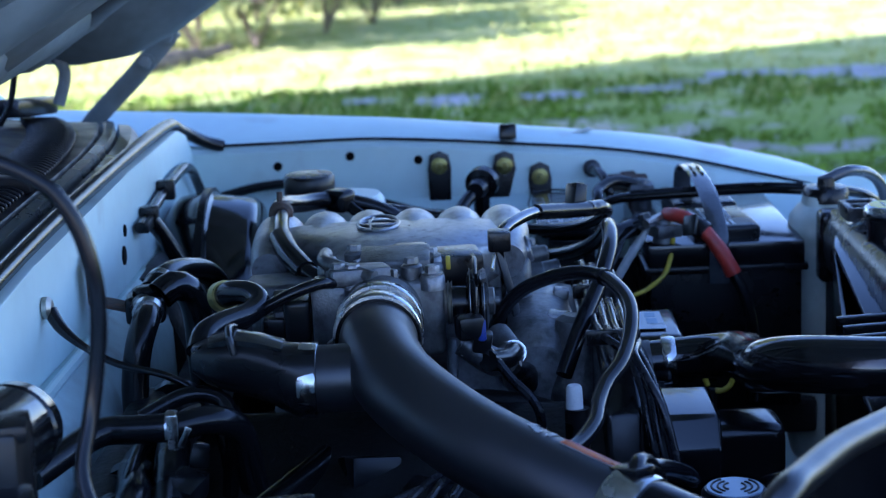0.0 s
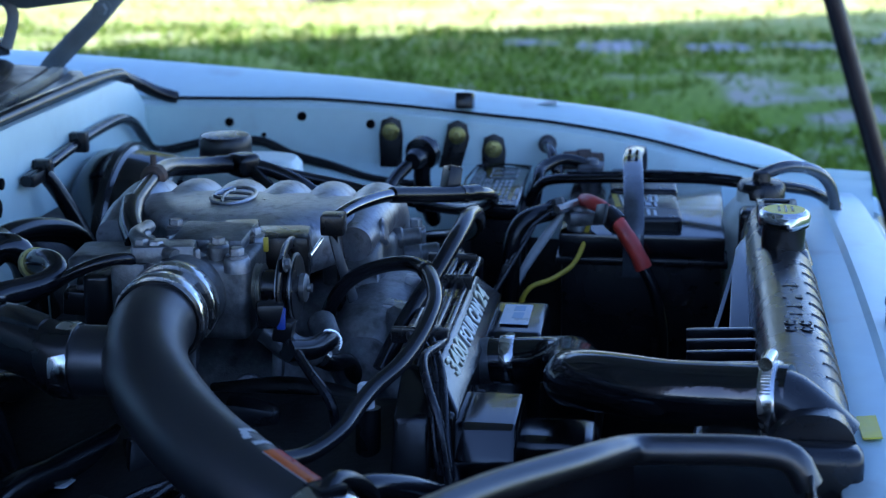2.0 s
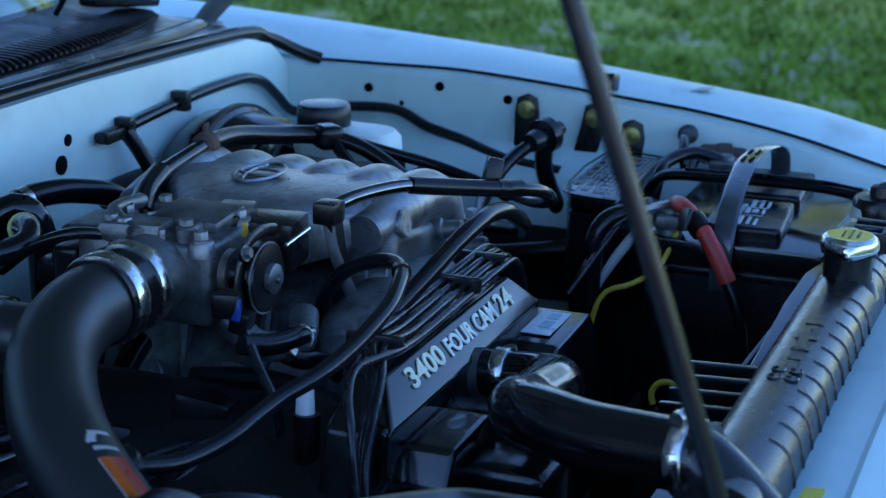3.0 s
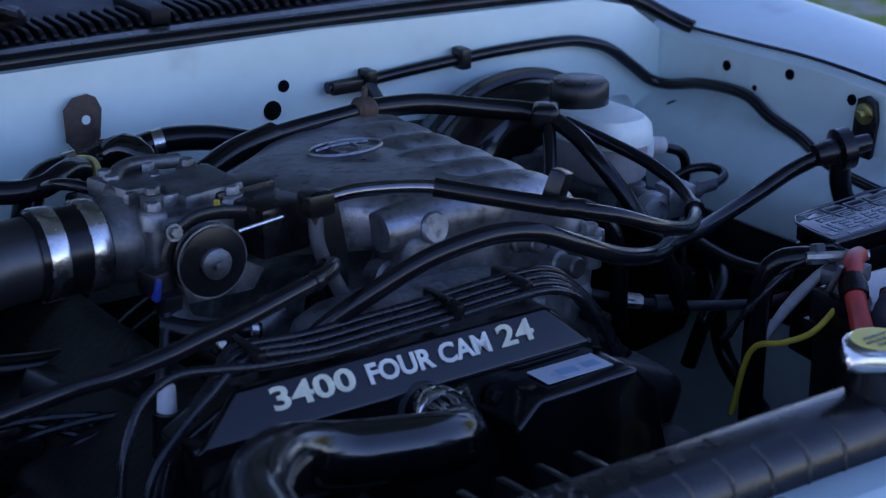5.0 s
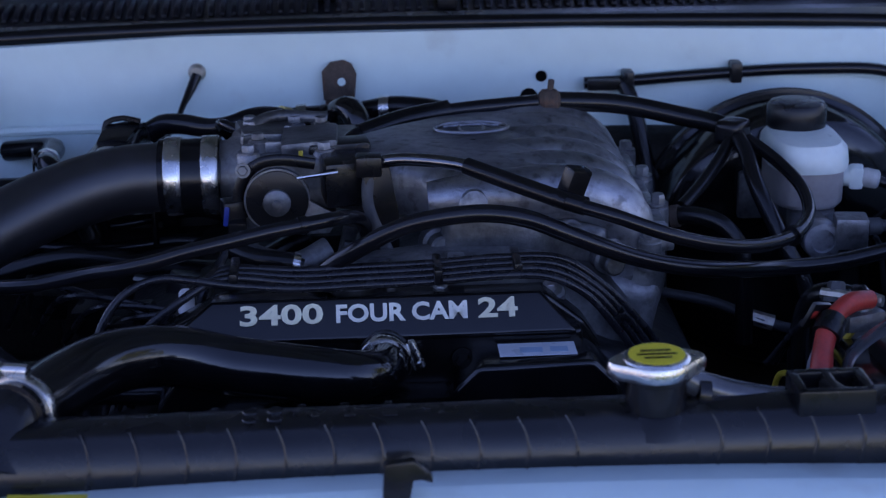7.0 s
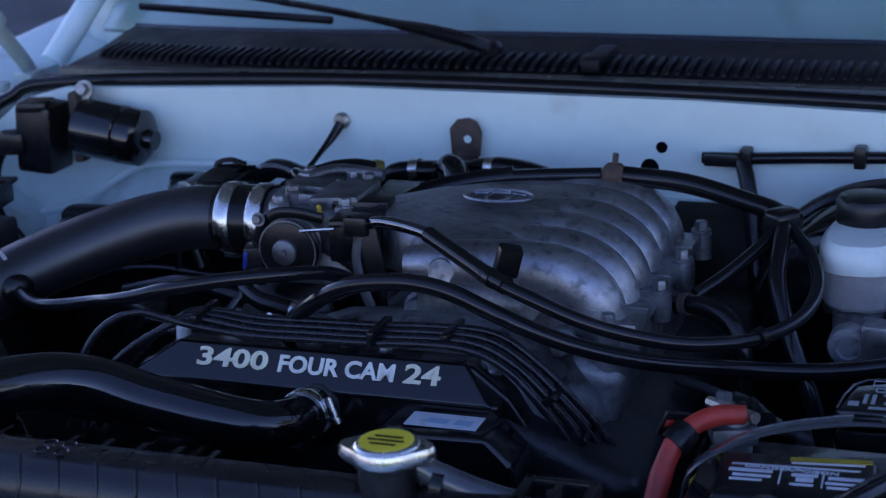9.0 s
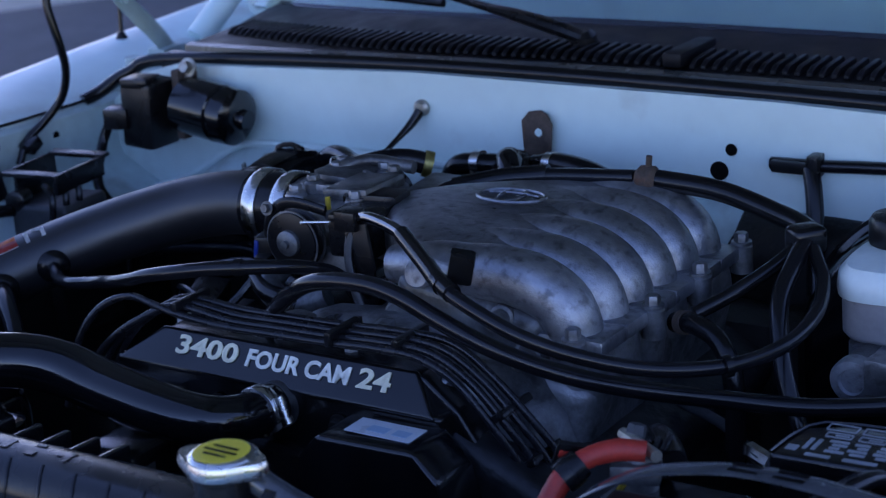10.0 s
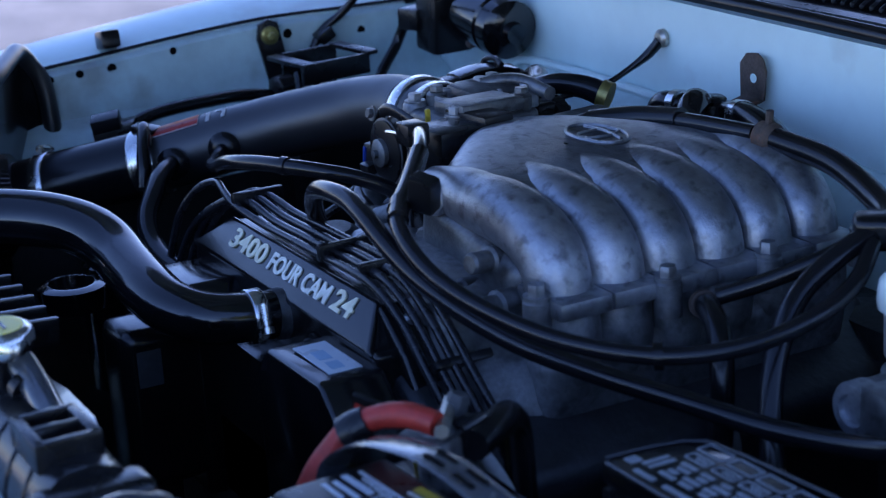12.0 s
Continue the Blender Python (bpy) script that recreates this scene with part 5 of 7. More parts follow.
# ignition wires over the cover
e = thing("ignition_wires", (0.0, 0.36, 1.02), "four grey-black ignition wires clipped along the timing cover", "wires")
for k in range(4):
    y = 0.350 + 0.0088 * k
    if k == 0:
        rise = [(-0.226, 0.322, 0.93), (-0.219, 0.330, 0.97), (-0.210, 0.337, 1.000), (-0.192, 0.348, 1.022), (-0.165, 0.354, 1.032), (-0.135, 0.349, 1.031), (-0.105, 0.346, 1.027)]
    else:
        rise = [(-0.222 + 0.010 * k, 0.318 + 0.006 * k, 0.93), (-0.206 + 0.009 * k, 0.326 + 0.006 * k, 0.972), (-0.182 + 0.008 * k, 0.331 + 0.006 * k, 0.995 + 0.003 * k), (-0.150 + 0.006 * k, 0.337 + 0.007 * k, 1.015 + 0.003 * k), (-0.112, y - 0.004, 1.029 + 0.001 * k)]
    z = 1.021 + 0.002 * k
    pts = rise + [(-0.055, y, z), (0.0, y, z + 0.001), (0.05, y, z + 0.002), (0.105, y - 0.003, z + 0.006), (0.145 + 0.004 * k, y - 0.003, z + 0.004), (0.176 + 0.005 * k, y, 1.008), (0.201 + 0.006 * k, y + 0.004, 0.978), (0.220 + 0.007 * k, y + 0.010, 0.948), (0.243 + 0.007 * k, y + 0.016, 0.905), (0.258, y + 0.018, 0.87)]
    part("wire", hose(pts, 0.0034, 10), M_WIRE, e)
for x, z in ((-0.105, 1.0285), (0.058, 1.026), (0.122, 1.028), (0.206, 0.980), (0.230, 0.944)):
    part("wire_clip", boxed((x, 0.366 + max(0, x - 0.1) * 0.12, z + 0.002), (0.007, 0.045, 0.013), (0, 55 if x > 0.15 else 0, 0), 0.002), M_PLASTIC, e)

# ---- radiator, hose, shroud ----
e = thing("radiator", (0.01, 0.04, 0.55), "black-tank radiator behind the white cross panel", "radiator")
rings = []
for x in np.linspace(-0.272, 0.345, 3):
    rings.append([(x, 0.072 + 0.031 * math.copysign(abs(math.cos(a)) ** 0.8, math.cos(a)), 0.998 + 0.040 * math.copysign(abs(math.sin(a)) ** 0.8, math.sin(a))) for a in np.linspace(0, 2 * math.pi, 29)[:-1]])
part("top_tank", lofted(rings), M_TANK, e)
def tank_arc(bm, x, a0, a1, r):
    pts = [(x + 0.004 * math.sin(3 * a), 0.072 + 0.0308 * math.copysign(abs(math.cos(a)) ** 0.8, math.cos(a)), 0.998 + 0.0396 * math.copysign(abs(math.sin(a)) ** 0.8, math.sin(a))) for a in np.linspace(a0, a1, 9)]
    sweep(bm, pts, r, 6, 0.006)


for k in range(19):
    x = -0.245 + k * 0.031
    if abs(x - 0.179) < 0.03 or x < -0.2:
        continue
    bm = bmesh.new()
    tank_arc(bm, x, 1.95, 3.2, 0.0014)
    part("tank_rib", bm, M_TANK, e)
part("tank_end", boxed((0.352, 0.072, 0.992), (0.03, 0.066, 0.078), bevel=0.008, segs=3), M_TANK, e)
part("tank_end", boxed((-0.281, 0.072, 0.960), (0.028, 0.066, 0.120), bevel=0.010, segs=3), M_TANK, e)
part("end_plug", turned((-0.293, 0.072, 0.958), (-1, 0, 0), [(0, 0.026), (0.004, 0.026), (0.005, 0.022), (0.005, 0.006)], 32), M_PLASTIC, e)
for y in (0.036, 0.108):
    part("crimp_tab", boxed((-0.276, y, 0.985), (0.03, 0.006, 0.012), bevel=0.002), M_ALU_DULL, e)
for x in (-0.062, -0.078):
    for y in (0.065, 0.077):
        bm = hose([(x + 0.0048 * math.cos(a), y + 0.0048 * math.sin(a), 1.0380) for a in np.linspace(0.3, 5.6, 10)], 0.0008, 5, step=0.004)
        part("moulded_mark", bm, M_TANK, e)
for x, y, w, d in ((0.045, 0.041, 0.003, 0.014), (0.035, 0.041, 0.007, 0.002), (0.012, 0.036, 0.009, 0.006), (0.012, 0.048, 0.009, 0.003), (-0.014, 0.041, 0.007, 0.013), (-0.036, 0.041, 0.005, 0.010)):
    part("moulded_mark", boxed((x, y + 0.030, 1.0380), (w, d, 0.0010), bevel=0.0003, segs=1), M_TANK, e)
part("core", boxed((0.005, 0.072, 0.745), (0.69, 0.05, 0.42), bevel=0.004), M_GREASE, e)
part("bottom_tank", boxed((0.005, 0.072, 0.51), (0.70, 0.08, 0.06), bevel=0.01), M_TANK, e)
part("filler_neck", turned((0.185, 0.070, 1.020), (0, 0, 1), [(0, 0.028), (0.012, 0.023), (0.014, 0.020), (0.034, 0.020), (0.036, 0.023), (0.038, 0.023)], 28), M_RUBBER, e)
part("inlet_neck", hose([(-0.242, 0.058, 1.005, 0.026), (-0.240, 0.072, 1.020, 0.024), (-0.236, 0.088, 1.033, 0.0222), (-0.233, 0.10, 1.036, 0.0222)], 0.022, 24), M_TANK, e)
bm = bmesh.new()
prism(bm, [(0.02, 0.083, 0.990), (0.19, 0.083, 1.020), (0.33, 0.083, 1.020), (0.325, 0.092, 1.020), (0.235, 0.112, 1.019), (0.165, 0.116, 1.012), (0.022, 0.122, 0.988)], (0, 0, -0.006), 0.002)
prism(bm, [(0.02, 0.083, 0.964), (0.02, 0.143, 0.962), (-0.12, 0.150, 0.950), (-0.31, 0.135, 0.93), (-0.31, 0.083, 0.94)], (0, 0, -0.006), 0.002)
prism(bm, [(-0.31, 0.133, 0.925), (-0.12, 0.148, 0.945), (0.02, 0.141, 0.965), (0.235, 0.108, 1.01), (0.325, 0.091, 1.01), (0.325, 0.091, 0.62), (0.02, 0.141, 0.60), (-0.12, 0.148, 0.60), (-0.31, 0.133, 0.62)], (0, 0.004, 0), 0.001)
shroud = part("fan_shroud", bm, M_GLOSS, e)
for k in range(5):
    x = 0.012 - k * 0.03
    ob = obj("shroud_rib", boxed((x, 0.120, 0.998), (0.007, 0.074, 0.022), (-3, 0, 0), 0.002), M_GLOSS)
    ob.parent = shroud
bm = bmesh.new()
rings = []
for z, k in ((1.050, 0.92), (1.053, 1.0), (1.058, 1.0), (1.061, 0.95)):
    ring = []
    for j in range(48):
        a = 2 * math.pi * j / 48
        r = (0.024 + 0.0095 * math.exp(-((math.sin(a)) / 0.36) ** 2)) * k
        ring.append((0.185 + r * math.cos(a + 0.12), 0.070 + r * math.sin(a + 0.12), z + 0.007))
    rings.append(ring)
cap = part("radiator_cap", lofted(rings), M_STEEL, e, "silver pressure cap with two ears")
part("cap_dome", turned((0.185, 0.070, 1.067), (0, 0, 1), [(0, 0.0225), (0.002, 0.0215), (0.0035, 0.0195)], 32), M_STEEL, cap)
part("warning_sticker", turned((0.185, 0.070, 1.0700), (0, 0, 1), [(0, 0.0185), (0.0008, 0.0185)], 32), M_YELLOW, cap, "yellow round sticker")
bm = bmesh.new()
for dy, w in ((0.005, 0.02), (-0.001, 0.026), (-0.007, 0.018)):
    box(bm, (0.185, 0.070 + dy, 1.0711), (w, 0.0022, 0.0004), bevel=0.0001, segs=1)
part("sticker_print", bm, M_PLASTIC, cap)
e = thing("radiator_hose", (-0.1, 0.2, 0.98), "glossy black upper radiator hose with steel clamps", "hose")
RH = [(0.013, 0.335, 0.971, 0.0190), (0.012, 0.300, 0.974, 0.0192), (0.004, 0.271, 0.978, 0.0200), (-0.015, 0.253, 0.984, 0.0210), (-0.043, 0.247, 0.990, 0.0218), (-0.084, 0.246, 0.997, 0.0222), (-0.110, 0.246, 1.002, 0.0225), (-0.135, 0.242, 1.010, 0.0228), (-0.157, 0.231, 1.017, 0.0230), (-0.176, 0.214, 1.022, 0.0231), (-0.192, 0.194, 1.025, 0.0232), (-0.205, 0.171, 1.027, 0.0233), (-0.214, 0.147, 1.0295, 0.0234), (-0.222, 0.122, 1.032, 0.0235), (-0.229, 0.103, 1.0345, 0.0236), (-0.234, 0.086, 1.036, 0.0236)]
part("hose_body", hose(RH, 0.0205, 26), M_SILICONE, e)
worm_clamp("hose_clamp", (0.0122, 0.307, 0.9735), (0.02, 1, -0.05), 0.0194, 0.012, e, (0.95, 0, 0.35))
worm_clamp("hose_clamp", (-0.231, 0.098, 1.0345), (-0.25, -1, 0.12), 0.0241, 0.012, e, (0, 0, 1))
part("thermostat_neck", hose([(0.013, 0.322, 0.972), (0.014, 0.36, 0.968)], 0.0200, 20), M_ALU_DULL, e)
cool = thing("cooler_hose", (0.27, 0.08, 1.02), "glossy grey overflow hose beside the radiator top", "hose")
part("hose_body", hose([(0.202, 0.080, 1.050), (0.220, 0.082, 1.041), (0.26, 0.082, 1.030), (0.31, 0.085, 1.024), (0.36, 0.088, 1.016), (0.385, 0.075, 0.99), (0.39, 0.07, 0.95)], 0.0095, 16), M_OVERFLOW, cool)
part("hose_clip", boxed((0.300, 0.066, 1.036), (0.010, 0.018, 0.022), (0, 0, 20), 0.002), M_PLASTIC, cool)
part("spring_clamp", turned((0.212, 0.0775, 1.039), (0.05, 0.006, -0.012), [(0, 0.0097), (0, 0.0112), (0.008, 0.0112), (0.008, 0.0097)], 18), M_PLASTIC, cool)
e = thing("radiator_mount", (0.30, 0.035, 1.03), "black slotted plastic mount on the radiator tank", "bracket")
bm = bmesh.new()
for x, y, w, d in ((0.300, 0.086, 0.05, 0.007), (0.300, 0.054, 0.05, 0.007), (0.278, 0.070, 0.007, 0.038), (0.322, 0.070, 0.007, 0.038), (0.300, 0.070, 0.006, 0.03)):
    box(bm, (x, y, 1.039), (w, d, 0.018), bevel=0.0018)
part("frame", bm, M_PLASTIC, e)
# hood prop rod standing on the cross panel
e = thing("prop_rod", (-0.468, -0.02, 1.0), "black steel hood prop rod with rubber grip", "prop rod")
part("rod", hose([(-0.470, -0.025, 0.975), (-0.474, -0.012, 1.0), (-0.4955, 0.047, 1.2), (-0.513, 0.105, 1.38), (-0.54, 0.19, 1.65), (-0.555, 0.25, 1.84)], 0.0034, 12, step=0.05), M_PLASTIC, e)
part("grip", hose([(-0.479, 0.002, 1.045), (-0.4955, 0.047, 1.2), (-0.513, 0.105, 1.38)], 0.0050, 14, step=0.05), M_RUBBER, e)
part("pivot", boxed((-0.466, -0.03, 0.985), (0.02, 0.03, 0.02), bevel=0.004), M_PLASTIC, e)
solo("rod_clip", plate([(0.004, -0.014, 1.004), (0.019, -0.014, 1.004), (0.022, -0.014, 1.032), (0.036, -0.014, 1.026), (0.034, -0.014, 1.033), (0.024, -0.014, 1.042), (0.006, -0.014, 1.040)], (0, 0.008, 0), 0.002), M_PLASTIC, "black plastic prop rod clip on the cross panel", "clip")

dp = thing("dipstick", (0.238, 0.229, 0.80), "yellow ring-handled dipstick on a dark tube", "dipstick")
pts = [(0.238 + 0.002 * math.sin(a), 0.229 + 0.014 * math.cos(a), 0.884 + 0.014 * math.sin(a)) for a in np.linspace(-0.6, 5.0, 14)]
part("ring_handle", hose(pts, 0.003, 8), M_YWIRE, dp, "yellow plastic ring")
part("tube", hose([(0.238, 0.235, 0.872), (0.236, 0.245, 0.80), (0.22, 0.28, 0.70)], 0.005, 8), M_GREASE, dp)


# ---- battery side ----
BX0, BX1, BY0, BY1, BZ = 0.356, 0.632, 0.117, 0.288, 0.998
e = thing("battery", ((BX0 + BX1) / 2, (BY0 + BY1) / 2, 0.80), "black car battery under a rubber hold-down strap", "battery")
part("case", boxed(((BX0 + BX1) / 2, (BY0 + BY1) / 2, 0.895), (BX1 - BX0 - 0.006, BY1 - BY0 - 0.006, 0.17), bevel=0.004), M_PLASTIC, e)
part("lid", boxed(((BX0 + BX1) / 2, (BY0 + BY1) / 2, 0.981), (BX1 - BX0, BY1 - BY0, 0.034), bevel=0.004), M_GLOSS, e)
part("lid_rim", boxed(((BX0 + BX1) / 2, (BY0 + BY1) / 2, 0.969), (BX1 - BX0 + 0.006, BY1 - BY0 + 0.006, 0.008), bevel=0.002), M_PLASTIC, e)
part("vent_cover", boxed((0.430, 0.202, 1.003), (0.108, 0.074, 0.018), (0, 0, 4), 0.005, 3), M_PLASTIC, e)
part("vent_cover", boxed((0.560, 0.206, 1.003), (0.108, 0.074, 0.018), (0, 0, 2), 0.005, 3), M_PLASTIC, e)
for x, y, w, dd in ((0.428, 0.2165, 0.088, 0.0022), (0.399, 0.205, 0.030, 0.0045), (0.401, 0.197, 0.026, 0.0035), (0.398, 0.190, 0.022, 0.003), (0.436, 0.205, 0.018, 0.0045), (0.437, 0.198, 0.012, 0.006), (0.436, 0.190, 0.016, 0.003), (0.464, 0.205, 0.024, 0.0045), (0.465, 0.197, 0.028, 0.0035), (0.464, 0.190, 0.022, 0.003), (0.420, 0.199, 0.0012, 0.022), (0.449, 0.199, 0.0012, 0.022)):
    part("label_print", boxed((x, y, 1.0122), (w, dd, 0.0008), (0, 0, 4), 0.0002, 1), M_PAPER, e)
lettering("label_text", "DANGER/POISON", Matrix.Translation((0.394, 0.2095, 1.0124)), 0.0062, M_PAPER, e, 0.064, 0.0003, 0.00012)
part("white_line", boxed((0.449, 0.226, 1.0124), (0.050, 0.0022, 0.0008), (0, 0, 7), 0.0002, 1), M_LETWHITE, e)
part("yellow_stripe", boxed((0.450, 0.2325, 1.0122), (0.056, 0.006, 0.0008), (0, 0, 7), 0.0002, 1), M_YWIRE, e, "faded yellow stripe")
for x, y in ((0.376, 0.268), (0.61, 0.268)):
    part("terminal_post", turned((x, y, 0.995), (0, 0, 1), [(0, 0.013), (0.006, 0.012), (0.026, 0.0095), (0.028, 0.008)], 20), M_ALU_DULL, e)
strap_pts = [(0.350, 0.211, 0.955), (0.351, 0.211, 0.990), (0.361, 0.211, 1.012), (0.400, 0.213, 1.036), (0.440, 0.215, 1.047), (0.481, 0.217, 1.052), (0.54, 0.216, 1.050), (0.60, 0.215, 1.040), (0.638, 0.214, 1.020), (0.645, 0.214, 0.96)]
st = thing("holddown_strap", (0.50, 0.214, 1.0), "grey-black rubber battery hold-down strap with slots", "strap")
part("band", sweep(bmesh.new(), strap_pts, 0.0105, 14, 0.006, 0.17), M_OVERFLOW, st)
for x, z in ((0.476, 1.0535), (0.506, 1.0540)):
    for y in (0.2125, 0.2205):
        part("slot", boxed((x, y, z), (0.020, 0.0036, 0.0012), bevel=0.0005, segs=1), M_HOLE, st)
pc = thing("positive_cable", (0.38, 0.265, 1.02), "red battery cable boot with taped clamp", "cable")
part("clamp", boxed((0.374, 0.268, 1.012), (0.034, 0.03, 0.014), (0, 0, 20), 0.003), M_ALU_DULL, pc)
part("clamp_bolt", hose([(0.352, 0.290, 1.024), (0.392, 0.262, 1.026)], 0.0045, 8), M_ZINC, pc)
part("clamp_nut", hexbolt(bmesh.new(), (0.362, 0.286, 1.018), (0.1, 0.3, 1), 0.007, 0.012), M_GREYBOX, pc)
part("red_boot", hose([(0.383, 0.264, 1.027, 0.0070), (0.368, 0.256, 1.029, 0.0076), (0.354, 0.244, 1.027, 0.0076), (0.343, 0.233, 1.021, 0.0076)], 0.01, 14, wobble=0.15), M_RED, pc, "red rubber boot")
part("red_boot", hose([(0.342, 0.231, 1.019, 0.0076), (0.336, 0.220, 1.006, 0.0082), (0.332, 0.208, 0.988, 0.0086), (0.330, 0.199, 0.970, 0.0084)], 0.01, 14, wobble=0.12), M_RED, pc, "red rubber boot")
part("tape", hose([(0.348, 0.239, 1.023), (0.339, 0.227, 1.014)], 0.0105, 12, wobble=0.2), M_PLASTIC, pc)
part("tape_tail", boxed((0.336, 0.244, 1.024), (0.020, 0.004, 0.022), (20, 15, 35), 0.0015), M_PLASTIC, pc)
part("red_tag", boxed((0.3335, 0.2405, 1.026), (0.008, 0.002, 0.008), (20, 15, 35), 0.0008), M_RED, pc, "small red tag")
part("black_cable", hose([(0.330, 0.200, 0.972), (0.326, 0.187, 0.945), (0.322, 0.178, 0.90), (0.325, 0.18, 0.83)], 0.0062, 10), M_RUBBER, pc)
part("yellow_wire", hose([(0.372, 0.258, 1.008), (0.358, 0.262, 0.988), (0.345, 0.272, 0.968), (0.335, 0.292, 0.955), (0.328, 0.32, 0.94), (0.325, 0.335, 0.88)], 0.0026, 8), M_YWIRE, pc, "thin yellow wire")
part("loom", hose([(0.395, 0.280, 1.014), (0.380, 0.302, 1.014), (0.360, 0.325, 1.008), (0.352, 0.335, 0.985), (0.35, 0.338, 0.93), (0.352, 0.34, 0.85)], 0.010, 12), M_RUBBER, pc)
part("pale_sleeve", hose([(0.374, 0.284, 1.016, 0.003), (0.368, 0.298, 0.997, 0.0048), (0.362, 0.315, 0.972, 0.0050), (0.357, 0.330, 0.945, 0.0035), (0.352, 0.338, 0.92, 0.003)], 0.0045, 10), M_GREYWHITE, pc, "whitish wire sleeve")
for k in range(3):
    part("thin_lead", hose([(0.376 + 0.006 * k, 0.278, 1.022), (0.366 + 0.008 * k, 0.300, 1.016 + 0.004 * k), (0.35, 0.330 - 0.004 * k, 0.99), (0.334 - 0.004 * k, 0.352, 0.94)], 0.0024, 8), M_WIRE, pc)
nc = thing("negative_cable", (0.6, 0.27, 1.02), "black battery cable across the battery to the inner fender", "cable")
part("cable", hose([(0.61, 0.268, 1.015), (0.60, 0.30, 1.024), (0.575, 0.322, 1.018), (0.55, 0.325, 1.008), (0.54, 0.33, 0.97)], 0.0070, 12), M_RUBBER, nc)
part("terminal", boxed((0.61, 0.268, 1.012), (0.03, 0.03, 0.012), bevel=0.003), M_ALU_DULL, nc)
lm = thing("wire_loom", (0.5, 0.2, 1.02), "flat black wire loom lying over the battery", "wiring")
part("sleeve", sweep(bmesh.new(), [(0.535, 0.335, 0.985), (0.530, 0.322, 1.008), (0.523, 0.304, 1.0175), (0.512, 0.250, 1.0225), (0.502, 0.190, 1.0265), (0.482, 0.140, 1.031), (0.462, 0.100, 1.032), (0.468, 0.060, 1.028), (0.50, 0.02, 1.015), (0.54, -0.01, 0.99)], 0.0078, 14, 0.006, 0.75), M_RUBBER, lm)
part("tracer_wire", hose([(0.519, 0.290, 1.0265), (0.508, 0.235, 1.0300), (0.498, 0.190, 1.0335), (0.478, 0.140, 1.0378), (0.459, 0.100, 1.0385)], 0.0015, 8), M_WIRE, lm)
vv = thing("vacuum_switch", (0.66, 0.29, 1.01), "brown-grey vacuum switch with a curled hose on the inner fender", "valve")
part("knob", turned((0.671, 0.323, 1.028), (-1, 0, 0.1), [(0, 0.007), (0.004, 0.011), (0.012, 0.011), (0.015, 0.007), (0.026, 0.005)], 18), M_GREYBOX, vv)
part("barrel", turned((0.648, 0.305, 1.012), (0.25, -1, 0), [(0, 0.008), (0.003, 0.011), (0.018, 0.011), (0.020, 0.013), (0.034, 0.013), (0.036, 0.009), (0.05, 0.008)], 18), M_RUST, vv)
part("curled_hose", hose([(0.646, 0.322, 1.029), (0.625, 0.318, 1.032), (0.602, 0.312, 1.026), (0.592, 0.308, 1.012), (0.60, 0.306, 1.0), (0.63, 0.306, 1.008), (0.648, 0.305, 1.012)], 0.0055, 12), M_RUBBER, vv)
tray = thing("battery_tray", (0.52, 0.2, 0.78), "black battery tray on the inner fender", "tray")
part("tray", boxed((0.52, 0.203, 0.79), (0.28, 0.21, 0.04), bevel=0.006), M_GREASE, tray)

fb = thing("fuse_box", (0.46, 0.36, 0.95), "black fuse box with a printed diagram on its lid", "fuse box")
L = [(0.437, 0.338, 1.006), (0.620, 0.338, 1.010), (0.620, 0.402, 1.010), (0.480, 0.404, 1.007), (0.445, 0.390, 1.006)]
part("lid", plate(L, (0, 0, -0.016), 0.004, 3), M_GLOSS, fb)
part("body", plate([(x, y, z - 0.017) for x, y, z in L], (0, 0, -0.10), 0.003), M_PLASTIC, fb)
def diagram(x, y, w, d, line=0.0):
    """A printed block, or a printed outline when a line width is given."""
    z = 1.0063 + (x - 0.437) * 0.022
    bm = bmesh.new()
    if line:
        for dx, dy, sw, sd in ((0, d / 2, w, line), (0, -d / 2, w, line), (w / 2, 0, line, d), (-w / 2, 0, line, d)):
            box(bm, (x + dx, y + dy, z), (sw, sd, 0.0007), (0, -1.25, 0), 0.0001, 1)
    else:
        box(bm, (x, y, z), (w, d, 0.0007), (0, -1.25, 0), 0.0001, 1)
    part("diagram_print", bm, M_DIAGRAM, fb)


for k in range(5):
    diagram(0.470 + 0.026 * k, 0.394, 0.021, 0.010, 0.0011)
for k in range(4):
    diagram(0.472 + 0.024 * k, 0.381, 0.018, 0.007, 0.0011)
    diagram(0.474 + 0.024 * k, 0.381, 0.010, 0.0016)
for r in range(4):
    for k in range(5):
        diagram(0.476 + 0.0165 * k + 0.002 * (r % 2), 0.371 - 0.0055 * r, 0.0135 - 0.003 * ((k + r) % 3), 0.0034)
for x, y, w, d in ((0.449, 0.352, 0.008, 0.008), (0.457, 0.362, 0.003, 0.018), (0.463, 0.362, 0.003, 0.018), (0.470, 0.345, 0.018, 0.004), (0.500, 0.345, 0.024, 0.004)):
    diagram(x, y, w, d)
for x, w in ((0.572, 0.018), (0.596, 0.018)):
    diagram(x, 0.366, w, 0.03, 0.0012)
part("lid_edge", hose([(x, y, z + 0.0002) for x, y, z in L[1:]] + [(0.438, 0.340, 1.0062)], 0.0012, 6, step=0.2), M_GLOSS, fb)

